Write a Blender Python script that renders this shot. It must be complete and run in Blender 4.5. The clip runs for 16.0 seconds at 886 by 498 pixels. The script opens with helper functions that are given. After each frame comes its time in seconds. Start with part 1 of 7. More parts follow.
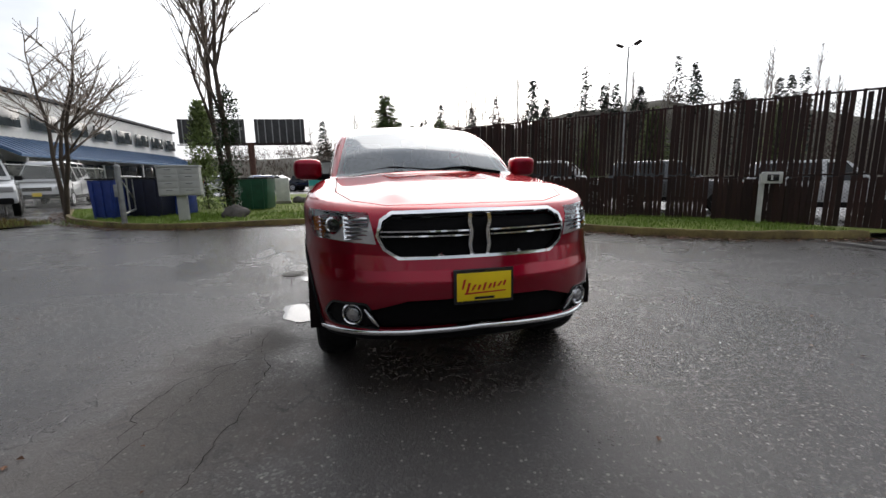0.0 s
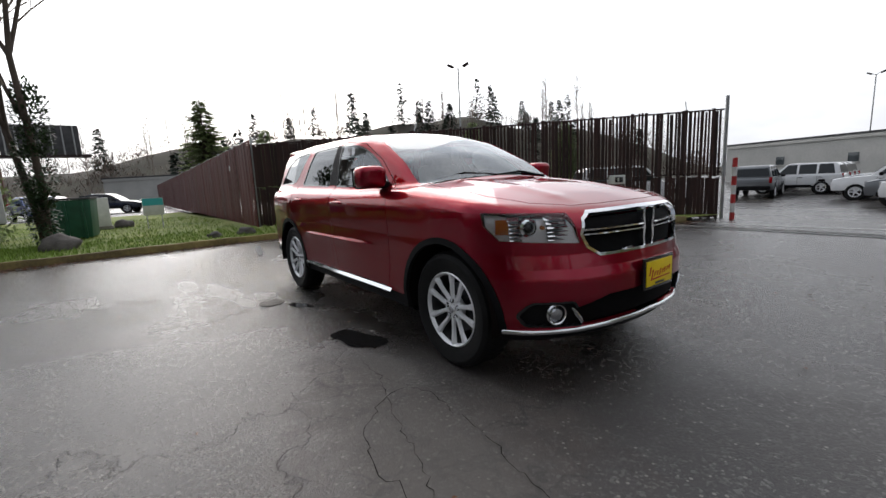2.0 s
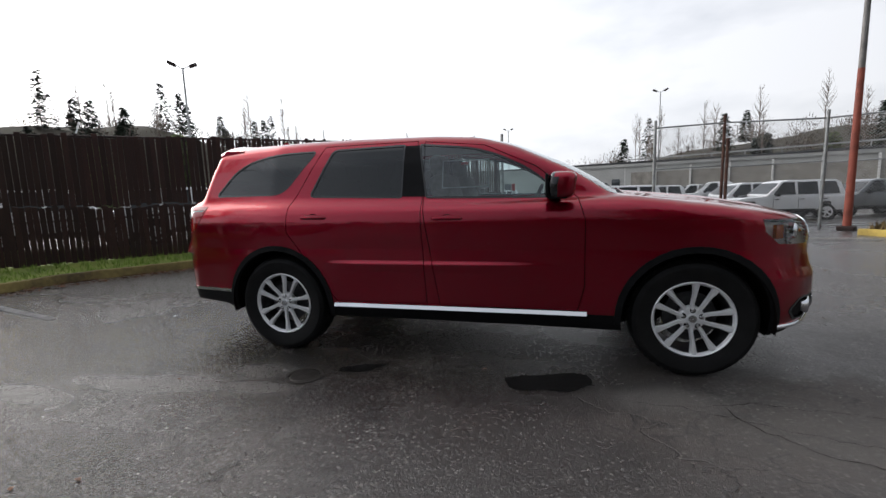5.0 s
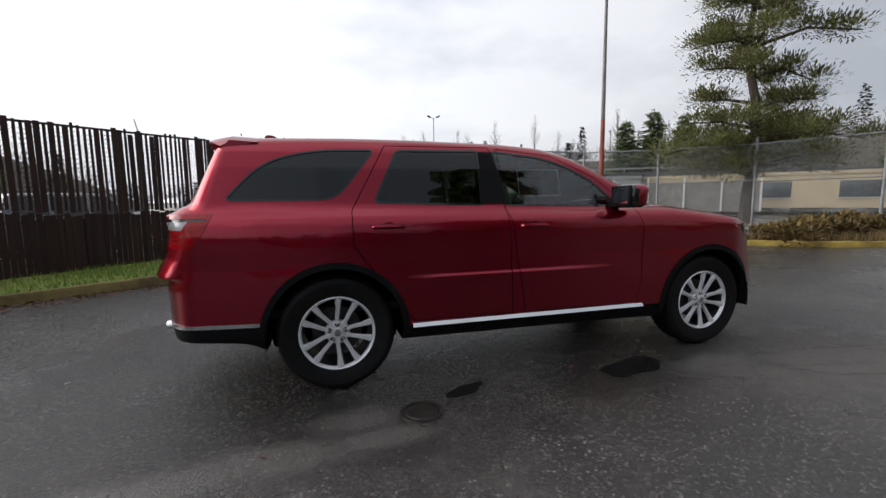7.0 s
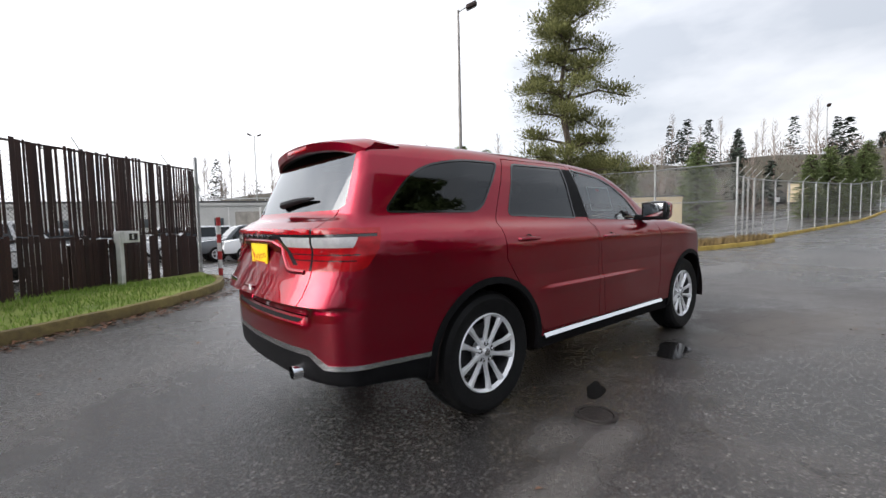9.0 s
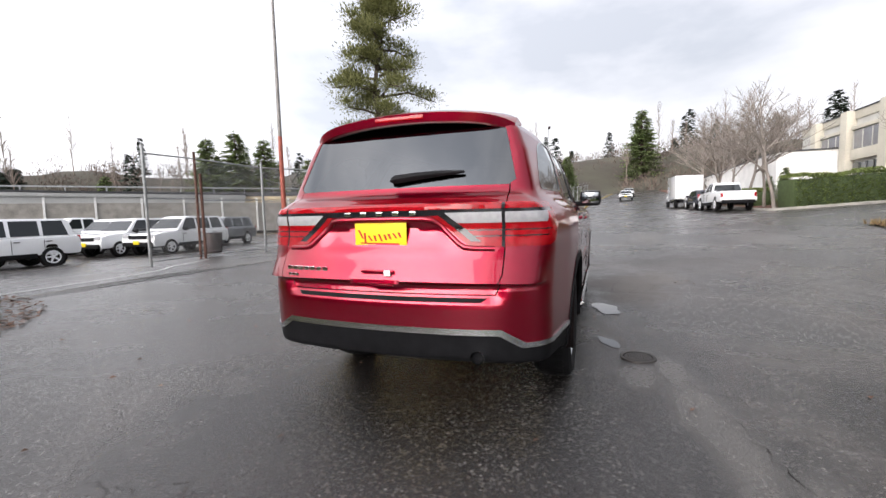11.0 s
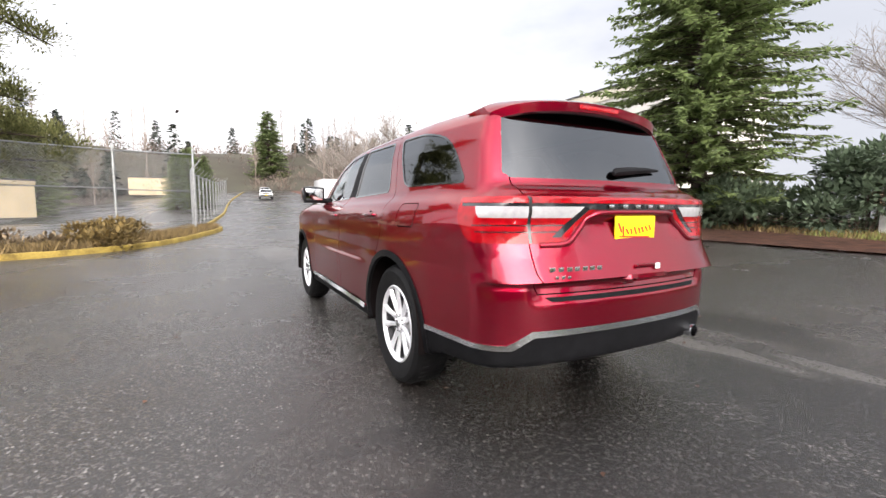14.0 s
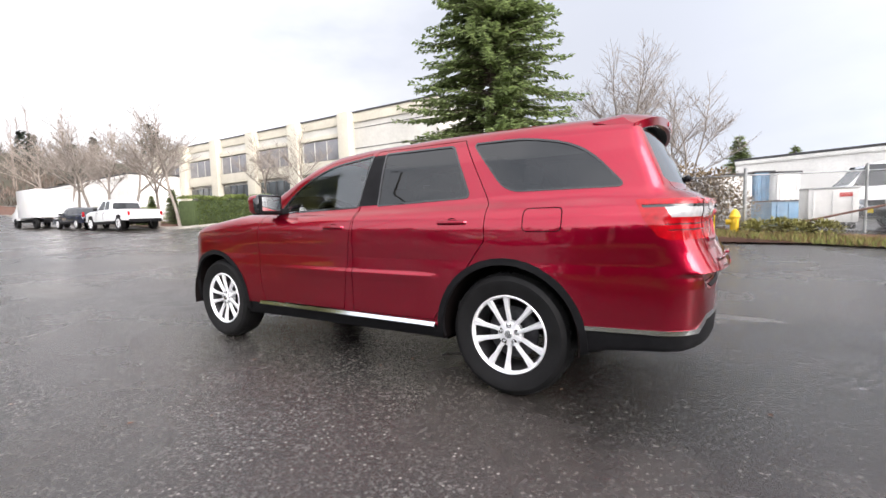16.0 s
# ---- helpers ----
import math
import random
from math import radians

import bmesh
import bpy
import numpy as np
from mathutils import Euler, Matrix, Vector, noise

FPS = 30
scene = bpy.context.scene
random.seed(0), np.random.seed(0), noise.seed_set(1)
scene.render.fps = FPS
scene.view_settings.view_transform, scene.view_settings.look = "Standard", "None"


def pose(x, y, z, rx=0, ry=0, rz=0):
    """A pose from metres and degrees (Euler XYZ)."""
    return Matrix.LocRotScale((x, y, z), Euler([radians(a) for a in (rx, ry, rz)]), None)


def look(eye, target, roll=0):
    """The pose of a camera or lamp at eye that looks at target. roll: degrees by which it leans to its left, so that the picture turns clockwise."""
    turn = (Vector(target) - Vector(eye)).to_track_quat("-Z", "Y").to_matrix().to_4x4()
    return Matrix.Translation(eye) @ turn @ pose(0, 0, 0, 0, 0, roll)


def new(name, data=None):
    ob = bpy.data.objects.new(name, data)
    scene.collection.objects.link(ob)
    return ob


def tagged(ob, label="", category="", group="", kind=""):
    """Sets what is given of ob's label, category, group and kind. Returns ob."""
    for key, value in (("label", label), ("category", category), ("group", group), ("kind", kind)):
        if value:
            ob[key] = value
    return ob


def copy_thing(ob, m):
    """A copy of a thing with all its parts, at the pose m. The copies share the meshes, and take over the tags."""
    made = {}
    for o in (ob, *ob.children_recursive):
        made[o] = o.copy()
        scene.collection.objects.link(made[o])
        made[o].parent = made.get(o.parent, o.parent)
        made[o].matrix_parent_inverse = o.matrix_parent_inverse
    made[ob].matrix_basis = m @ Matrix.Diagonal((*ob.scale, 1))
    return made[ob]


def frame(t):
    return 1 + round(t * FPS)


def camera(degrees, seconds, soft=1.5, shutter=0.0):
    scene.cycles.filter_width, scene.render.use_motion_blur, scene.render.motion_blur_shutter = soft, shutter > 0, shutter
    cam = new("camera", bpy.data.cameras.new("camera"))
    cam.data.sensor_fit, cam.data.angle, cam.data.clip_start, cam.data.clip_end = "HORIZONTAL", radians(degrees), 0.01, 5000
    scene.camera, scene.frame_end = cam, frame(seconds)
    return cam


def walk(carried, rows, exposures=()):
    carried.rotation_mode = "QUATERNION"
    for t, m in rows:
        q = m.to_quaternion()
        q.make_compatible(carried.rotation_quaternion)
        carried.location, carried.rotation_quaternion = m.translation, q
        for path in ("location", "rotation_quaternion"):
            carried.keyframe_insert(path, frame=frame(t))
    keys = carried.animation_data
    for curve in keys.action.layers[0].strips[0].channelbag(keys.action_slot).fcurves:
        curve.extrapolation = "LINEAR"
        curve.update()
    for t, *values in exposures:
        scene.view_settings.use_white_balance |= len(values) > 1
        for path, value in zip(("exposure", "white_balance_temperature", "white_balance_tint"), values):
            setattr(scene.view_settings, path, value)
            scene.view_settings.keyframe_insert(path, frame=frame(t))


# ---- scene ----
cam = camera(92.3, 16.0)
PATH = [
    (0, (4.537, -0.716, 1.22), (2.62, -0.262, 0.876), -1.0),
    (0.5, (4.43, -1.202, 1.22), (2.568, -0.569, 0.858), -1.8),
    (1, (4.266, -1.671, 1.216), (2.451, -0.891, 0.905), -2.1),
    (1.5, (4.019, -2.092, 1.228), (2.316, -1.086, 0.929), -1.5),
    (2, (3.682, -2.534, 1.232), (2.099, -1.354, 0.915), -2.7),
    (2.5, (3.255, -2.859, 1.231), (1.873, -1.443, 0.937), -2.3),
    (3, (2.791, -3.158, 1.223), (1.579, -1.59, 0.953), -2.7),
    (3.5, (2.286, -3.393, 1.206), (1.224, -1.716, 0.963), -2.6),
    (4, (1.776, -3.624, 1.202), (0.889, -1.847, 0.968), -3.4),
    (4.2, (1.569, -3.715, 1.214), (0.749, -1.907, 0.973), -2.6),
    (6.3, (-0.89, -3.929, 1.275), (-0.733, -1.955, 1.001), -2.2),
    (6.5, (-1.094, -3.891, 1.266), (-0.828, -1.925, 1.013), -1.5),
    (7, (-1.575, -3.743, 1.268), (-1.044, -1.828, 1.039), -0.7),
    (7.5, (-2.074, -3.604, 1.265), (-1.296, -1.776, 1.035), -0.6),
    (8, (-2.563, -3.352, 1.254), (-1.612, -1.604, 1.053), -0.7),
    (8.2, (-2.74, -3.239, 1.253), (-1.726, -1.524, 1.077), -0.1),
    (10.3, (-4.296, -1.747, 1.151), (-2.59, -0.717, 0.982), -2.6),
    (10.5, (-4.383, -1.582, 1.149), (-2.624, -0.645, 0.986), -1.5),
    (11, (-4.584, -1.081, 1.151), (-2.716, -0.388, 0.983), -1.4),
    (11.5, (-4.648, -0.568, 1.125), (-2.711, -0.134, 0.879), -1.0),
    (12, (-4.702, -0.047, 1.131), (-2.725, 0.151, 0.902), 0.1),
    (12.5, (-4.68, 0.441, 1.137), (-2.692, 0.329, 0.942), -2.5),
    (13, (-4.561, 0.957, 1.132), (-2.611, 0.539, 0.976), 0.3),
    (13.5, (-4.348, 1.476, 1.131), (-2.485, 0.763, 0.976), 0.2),
    (14, (-4.079, 1.905, 1.143), (-2.322, 0.97, 0.952), 0.2),
    (14.5, (-3.772, 2.342, 1.142), (-2.146, 1.197, 0.929), -0.2),
    (15, (-3.404, 2.696, 1.138), (-1.945, 1.346, 0.917), -0.4),
    (15.5, (-3.004, 3.042, 1.145), (-1.74, 1.503, 0.958), -0.9),
    (16, (-2.566, 3.304, 1.141), (-1.514, 1.61, 0.986), -1.7),
]
walk(cam, [(t, look(eye, target, roll)) for t, eye, target, roll in PATH],
     exposures=[(0, .40, 6500, 12), (4.2, .52, 6500, 12), (6.3, .34, 6500, 12), (7, .46, 6500, 12), (8.2, .98, 6500, 12), (10.3, 1.25, 6600, 14), (12, 1.62, 6700, 15), (12.6, 1.85, 6800, 15), (13, 1.92, 6800, 15), (13.6, 1.84, 6800, 15), (14.2, 1.84, 6800, 15), (16, 1.86, 6700, 15)])
# ---- light ----
world = bpy.data.worlds.new("world")
scene.world = world
world.use_nodes = True
wn = world.node_tree.nodes
wl = world.node_tree.links
wbg = wn["Background"]
sky = wn.new("ShaderNodeTexSky")
sky.sky_type = 'NISHITA'
sky.sun_disc = False
sky.sun_elevation = radians(27)
sky.sun_rotation = radians(-72)
sky.air_density, sky.dust_density = 1.3, 2.5
wtc = wn.new("ShaderNodeTexCoord")
wmap = wn.new("ShaderNodeMapping")
wmap.inputs["Scale"].default_value = (1.0, 1.0, 2.6)
wl.new(wtc.outputs["Generated"], wmap.inputs["Vector"])
wno = wn.new("ShaderNodeTexNoise")
wno.inputs["Scale"].default_value = 1.7
wno.inputs["Detail"].default_value = 6.0
wno.inputs["Roughness"].default_value = 0.52
wl.new(wmap.outputs["Vector"], wno.inputs["Vector"])
wramp = wn.new("ShaderNodeValToRGB")
wramp.color_ramp.elements[0].position = 0.36
wramp.color_ramp.elements[0].color = (6.2, 6.7, 7.4, 1)
wramp.color_ramp.elements[1].position = 0.60
wramp.color_ramp.elements[1].color = (10.5, 10.8, 11.2, 1)
wl.new(wno.outputs["Fac"], wramp.inputs["Fac"])
wmix = wn.new("ShaderNodeMixRGB")
wmix.inputs["Fac"].default_value = 0.88
wl.new(sky.outputs["Color"], wmix.inputs["Color1"])
wl.new(wramp.outputs["Color"], wmix.inputs["Color2"])
wdot = wn.new("ShaderNodeVectorMath")
wdot.operation = 'DOT_PRODUCT'
wl.new(wtc.outputs["Generated"], wdot.inputs[0])
wdot.inputs[1].default_value = Vector((-28, 9, 14)).normalized()
wbank = wn.new("ShaderNodeVectorMath")
wbank.operation = 'DOT_PRODUCT'
wl.new(wtc.outputs["Generated"], wbank.inputs[0])
wbank.inputs[1].default_value = Vector((.10, -1, .38)).normalized()
wband = wn.new("ShaderNodeMapRange")
wband.inputs["From Min"].default_value, wband.inputs["From Max"].default_value = 0.55, 1.0
wband.inputs["To Min"].default_value, wband.inputs["To Max"].default_value = 0.0, 0.95
wl.new(wbank.outputs["Value"], wband.inputs["Value"])
wcloud = wn.new("ShaderNodeMixRGB")
wcloud.inputs["Color2"].default_value = (2.9, 3.25, 3.75, 1)
wl.new(wband.outputs["Result"], wcloud.inputs["Fac"])
wl.new(wmix.outputs["Color"], wcloud.inputs["Color1"])
wglow = wn.new("ShaderNodeMapRange")
wglow.inputs["From Min"].default_value, wglow.inputs["From Max"].default_value = -1.0, 1.0
wglow.inputs["To Min"].default_value, wglow.inputs["To Max"].default_value = 0.40, 1.0
wl.new(wdot.outputs["Value"], wglow.inputs["Value"])
wpos = wn.new("ShaderNodeMath")
wpos.operation = 'MAXIMUM'
wpos.inputs[1].default_value = 0.0
wl.new(wdot.outputs["Value"], wpos.inputs[0])
wpow = wn.new("ShaderNodeMath")
wpow.operation = 'POWER'
wpow.inputs[1].default_value = 11.0
wl.new(wpos.outputs[0], wpow.inputs[0])
whaze = wn.new("ShaderNodeMath")
whaze.operation = 'MULTIPLY_ADD'
whaze.inputs[1].default_value = 1.9
wl.new(wpow.outputs[0], whaze.inputs[0])
wl.new(wglow.outputs["Result"], whaze.inputs[2])
wmul = wn.new("ShaderNodeVectorMath")
wmul.operation = 'SCALE'
wl.new(wcloud.outputs["Color"], wmul.inputs[0])
wl.new(whaze.outputs[0], wmul.inputs["Scale"])
wl.new(wmul.outputs["Vector"], wbg.inputs["Color"])
wbg.inputs["Strength"].default_value = 0.1

sun_data = bpy.data.lights.new("sun", 'SUN')
sun_data.energy = 0.8
sun_data.angle = radians(50)
sun_data.color = (1.0, 0.95, 0.88)
sun = new("sun", sun_data)
sun.matrix_world = look((-28, 9, 14), (0, 0, 0))


# ---- materials ----
def mat(name, color, rough=0.6, metal=0.0, noise_scale=0.0, vary=0.25, bump=0.0, bump_scale=0.0, coat=0.0, spec=0.5,
        color2=None, per_object=0.0, per_island=0.0, trans=0.0, ior=1.45, stretch=None):
    """A node material: colour varied at two scales, fine relief, gloss."""
    m = bpy.data.materials.new(name)
    m.use_nodes = True
    n, l = m.node_tree.nodes, m.node_tree.links
    b = n["Principled BSDF"]
    b.inputs["Roughness"].default_value = rough
    b.inputs["Metallic"].default_value = metal
    b.inputs["Specular IOR Level"].default_value = spec
    b.inputs["IOR"].default_value = ior
    b.inputs["Coat Weight"].default_value = coat
    b.inputs["Coat Roughness"].default_value = 0.03
    b.inputs["Transmission Weight"].default_value = trans
    c4 = (*color, 1)
    b.inputs["Base Color"].default_value = c4
    out = None
    tc = n.new("ShaderNodeTexCoord")
    vec = tc.outputs["Object"]
    if stretch:
        mp = n.new("ShaderNodeMapping")
        mp.inputs["Scale"].default_value = stretch
        l.new(vec, mp.inputs["Vector"])
        vec = mp.outputs["Vector"]
    if noise_scale:
        n1 = n.new("ShaderNodeTexNoise")
        n1.inputs["Scale"].default_value = noise_scale
        n1.inputs["Detail"].default_value = 5
        n2 = n.new("ShaderNodeTexNoise")
        n2.inputs["Scale"].default_value = noise_scale * 11
        n2.inputs["Detail"].default_value = 3
        l.new(vec, n1.inputs["Vector"])
        l.new(vec, n2.inputs["Vector"])
        ad = n.new("ShaderNodeMath")
        ad.operation = 'MULTIPLY_ADD'
        l.new(n2.outputs["Fac"], ad.inputs[0])
        ad.inputs[1].default_value = 0.45
        l.new(n1.outputs["Fac"], ad.inputs[2])
        mr = n.new("ShaderNodeMapRange")
        mr.inputs["From Min"].default_value = 0.5
        mr.inputs["From Max"].default_value = 0.95
        l.new(ad.outputs[0], mr.inputs["Value"])
        mix = n.new("ShaderNodeMixRGB")
        l.new(mr.outputs["Result"], mix.inputs["Fac"])
        lo = tuple(max(0, v * (1 - vary)) for v in color)
        hi = color2 or tuple(min(1, v * (1 + vary)) for v in color)
        mix.inputs["Color1"].default_value = (*lo, 1)
        mix.inputs["Color2"].default_value = (*hi, 1)
        out = mix.outputs["Color"]
    if per_object or per_island:
        if per_object:
            src = n.new("ShaderNodeObjectInfo").outputs["Random"]
        else:
            src = n.new("ShaderNodeNewGeometry").outputs["Random Per Island"]
        amt = per_object or per_island
        mr2 = n.new("ShaderNodeMapRange")
        mr2.inputs["To Min"].default_value = 1 - amt
        mr2.inputs["To Max"].default_value = 1 + amt
        l.new(src, mr2.inputs["Value"])
        hs = n.new("ShaderNodeHueSaturation")
        l.new(mr2.outputs["Result"], hs.inputs["Value"])
        if out:
            l.new(out, hs.inputs["Color"])
        else:
            hs.inputs["Color"].default_value = c4
        out = hs.outputs["Color"]
    if out:
        l.new(out, b.inputs["Base Color"])
    if bump:
        nb = n.new("ShaderNodeTexNoise")
        nb.inputs["Scale"].default_value = bump_scale or 60
        nb.inputs["Detail"].default_value = 4
        l.new(vec, nb.inputs["Vector"])
        bp = n.new("ShaderNodeBump")
        bp.inputs["Strength"].default_value = bump
        bp.inputs["Distance"].default_value = 0.01
        l.new(nb.outputs["Fac"], bp.inputs["Height"])
        l.new(bp.outputs["Normal"], b.inputs["Normal"])
    return m


def leafy(m, amount=0.4):
    """Lets some of the light pass through the leaves."""
    n, l = m.node_tree.nodes, m.node_tree.links
    b = n["Principled BSDF"]
    tl = n.new("ShaderNodeBsdfTranslucent")
    src = b.inputs["Base Color"].links[0].from_socket if b.inputs["Base Color"].links else None
    if src:
        l.new(src, tl.inputs["Color"])
    else:
        tl.inputs["Color"].default_value = b.inputs["Base Color"].default_value
    mx = n.new("ShaderNodeMixShader")
    mx.inputs["Fac"].default_value = amount
    l.new(b.outputs["BSDF"], mx.inputs[1])
    l.new(tl.outputs["BSDF"], mx.inputs[2])
    l.new(mx.outputs["Shader"], n["Material Output"].inputs["Surface"])
    return m


def paint_mat(name, color, deep, flake=0.5):
    """Car paint: pigment with fine metallic flakes under a clear coat."""
    m = mat(name, color, rough=0.30, metal=0.88, coat=1.0, spec=0.5)
    n, l = m.node_tree.nodes, m.node_tree.links
    b = n["Principled BSDF"]
    v = n.new("ShaderNodeTexVoronoi")
    v.inputs["Scale"].default_value = 900
    tc = n.new("ShaderNodeTexCoord")
    l.new(tc.outputs["Object"], v.inputs["Vector"])
    mix = n.new("ShaderNodeMixRGB")
    mix.inputs["Color1"].default_value = (*deep, 1)
    mix.inputs["Color2"].default_value = (*color, 1)
    sep = n.new("ShaderNodeSeparateColor")
    l.new(v.outputs["Color"], sep.inputs["Color"])
    l.new(sep.outputs[0], mix.inputs["Fac"])
    l.new(mix.outputs["Color"], b.inputs["Base Color"])
    b.inputs["Coat Roughness"].default_value = 0.02
    b.inputs["Specular Tint"].default_value = (0.42, 0.05, 0.10, 1)
    return m


def glass_mat(name, tint, clear, rough=0.0, bend=1.55):
    """Window glass: a mirror-like face over tinted see-through glass."""
    m = bpy.data.materials.new(name)
    m.use_nodes = True
    n, l = m.node_tree.nodes, m.node_tree.links
    n.remove(n["Principled BSDF"])
    tr = n.new("ShaderNodeBsdfTransparent")
    tr.inputs["Color"].default_value = (*[c * clear for c in tint], 1)
    gl = n.new("ShaderNodeBsdfGlossy")
    gl.inputs["Roughness"].default_value = rough
    gl.inputs["Color"].default_value = (0.95, 0.98, 1.0, 1)
    fr = n.new("ShaderNodeFresnel")
    fr.inputs["IOR"].default_value = bend
    mx = n.new("ShaderNodeMixShader")
    l.new(fr.outputs["Fac"], mx.inputs["Fac"])
    l.new(tr.outputs["BSDF"], mx.inputs[1])
    l.new(gl.outputs["BSDF"], mx.inputs[2])
    l.new(mx.outputs["Shader"], n["Material Output"].inputs["Surface"])
    return m


RED = paint_mat("car_red", (0.35, 0.003, 0.025), (0.24, 0.0015, 0.017))
CHROME = mat("chrome", (0.82, 0.83, 0.85), rough=0.07, metal=1.0)
SATIN = mat("satin_metal", (0.55, 0.56, 0.58), rough=0.24, metal=1.0, noise_scale=8, vary=0.08)
BLACKP = mat("black_plastic", (0.007, 0.007, 0.008), rough=0.6, noise_scale=14, vary=0.3, bump=0.15, bump_scale=300, spec=0.14)
GLOSSB = mat("gloss_black", (0.012, 0.012, 0.014), rough=0.12, coat=0.6)
# near-black for seams and cracks; on cups, pockets and arches it paints shade
SEAMSHADE = mat("dark_seam_shade", (0.008, 0.006, 0.006), rough=0.9, spec=0.04)
RUBBER = mat("tyre_rubber", (0.0075, 0.0075, 0.008), rough=0.62, noise_scale=9, vary=0.4, bump=0.2, bump_scale=120, spec=0.25)
ALLOY = mat("alloy", (0.78, 0.79, 0.81), rough=0.32, metal=0.3, noise_scale=20, vary=0.06)
DARKMET = mat("dark_metal", (0.06, 0.06, 0.065), rough=0.45, metal=0.7, noise_scale=18, vary=0.4)
GLASS_F = glass_mat("front_glass", (0.86, 0.95, 0.93), 0.72)
GLASS_W = glass_mat("windscreen_glass", (0.80, 0.95, 0.97), 0.7, bend=2.0)
GLASS_D = glass_mat("door_glass", (0.84, 0.95, 0.95), 0.9, bend=2.0)
GLASS_T = glass_mat("tinted_glass", (0.75, 0.85, 0.9), 0.06, bend=1.6)
GLASS_R = glass_mat("rear_glass", (0.75, 0.85, 0.9), 0.05, bend=2.0)
GLASS_C = glass_mat("lens_glass", (1, 1, 1), 0.95)
REDLENS = mat("red_lens", (0.30, 0.002, 0.006), rough=0.2, coat=0.7, spec=0.1, noise_scale=30, vary=0.25)
WHITELENS = mat("white_lens", (0.38, 0.38, 0.39), rough=0.12, coat=1.0, noise_scale=40, vary=0.12)
AMBER = mat("amber_lens", (0.75, 0.2, 0.015), rough=0.15, coat=1.0)
YELLOW = mat("plate_yellow", (0.82, 0.6, 0.01), rough=0.45, noise_scale=12, vary=0.06)
PLATERED = mat("plate_red", (0.45, 0.015, 0.015), rough=0.5)
PAPER = mat("paper", (0.72, 0.74, 0.75), rough=0.7, noise_scale=10, vary=0.05)
INTERIOR = mat("interior_cloth", (0.30, 0.285, 0.26), rough=0.85, noise_scale=30, vary=0.2)
INTDARK = mat("interior_dark", (0.03, 0.03, 0.032), rough=0.7, noise_scale=20, vary=0.2)
HEADLINER = mat("headliner", (0.52, 0.51, 0.48), rough=0.9, noise_scale=20, vary=0.08)
LAMPIN = mat("lamp_bowl", (0.96, 0.96, 0.97), rough=0.30, noise_scale=25, vary=0.04, coat=0.8)
MESHB = mat("grille_black", (0.004, 0.004, 0.0045), rough=0.75, spec=0.1, noise_scale=30, vary=0.3)
REFLECTOR = mat("reflector", (0.75, 0.76, 0.78), rough=0.12, metal=1.0, noise_scale=25, vary=0.15)


# ---- small builders ----
def link_mesh(name, bm, material, parent=None, label="", smooth=True, angle=35):
    me = bpy.data.meshes.new(name)
    for f in bm.faces:
        f.smooth = smooth
    if smooth:
        for e in bm.edges:
            if len(e.link_faces) == 2 and e.calc_face_angle(0) > radians(angle):
                e.smooth = False
    bm.to_mesh(me)
    bm.free()
    for mm in (material if isinstance(material, (list, tuple)) else [material]):
        me.materials.append(mm)
    ob = new(name, me)
    if parent:
        ob.parent = parent
    if label:
        ob["label"] = label
    return ob


def part(name, bm, material, parent, label="", smooth=True, angle=35):
    return link_mesh(name, bm, material, parent, label, smooth, angle)


def thing(name, at=(0, 0, 0), turn=0.0, label="", category="", group="", kind=""):
    ob = new(name)
    ob.empty_display_size = 0.3
    ob.matrix_basis = pose(*at, 0, 0, turn)
    return tagged(ob, label, category, group, kind)


def add_box(bm, c, s, rot=None, bevel=0.0):
    m = Matrix.Translation(c) @ (rot.to_4x4() if rot else Matrix()) @ Matrix.Diagonal((*s, 1))
    r = bmesh.ops.create_cube(bm, size=1.0, matrix=m)
    if bevel:
        es = {e for v in r["verts"] for e in v.link_edges}
        bmesh.ops.bevel(bm, geom=list(es), offset=bevel, segments=2, affect='EDGES', profile=0.6)
    return bm


def box_bm(c, s, rot=None, bevel=0.0):
    return add_box(bmesh.new(), c, s, rot, bevel)


def add_tube(bm, p, q, r1, r2=None, seg=10, caps=True):
    p, q = Vector(p), Vector(q)
    d = q - p
    if d.length < 1e-6:
        return bm
    m = Matrix.Translation((p + q) / 2) @ d.to_track_quat('Z', 'Y').to_matrix().to_4x4()
    bmesh.ops.create_cone(bm, cap_ends=caps, segments=seg, radius1=r1, radius2=r1 if r2 is None else r2, depth=d.length, matrix=m)
    return bm


def tube_bm(p, q, r1, r2=None, seg=10):
    return add_tube(bmesh.new(), p, q, r1, r2, seg)


def prism_bm(poly, lo, hi, axis='y', bevel=0.0):
    """A polygon in the two other axes, drawn out along axis from lo to hi."""
    bm = bmesh.new()
    def put(a, b, h):
        return {'x': (h, a, b), 'y': (a, h, b), 'z': (a, b, h)}[axis]
    v0 = [bm.verts.new(put(a, b, lo)) for a, b in poly]
    v1 = [bm.verts.new(put(a, b, hi)) for a, b in poly]
    bm.faces.new(v0)
    bm.faces.new(v1)
    for i in range(len(poly)):
        j = (i + 1) % len(poly)
        bm.faces.new((v0[i], v0[j], v1[j], v1[i]))
    bmesh.ops.recalc_face_normals(bm, faces=bm.faces)
    if bevel:
        bmesh.ops.bevel(bm, geom=list(bm.edges), offset=bevel, segments=2, affect='EDGES')
    return bm


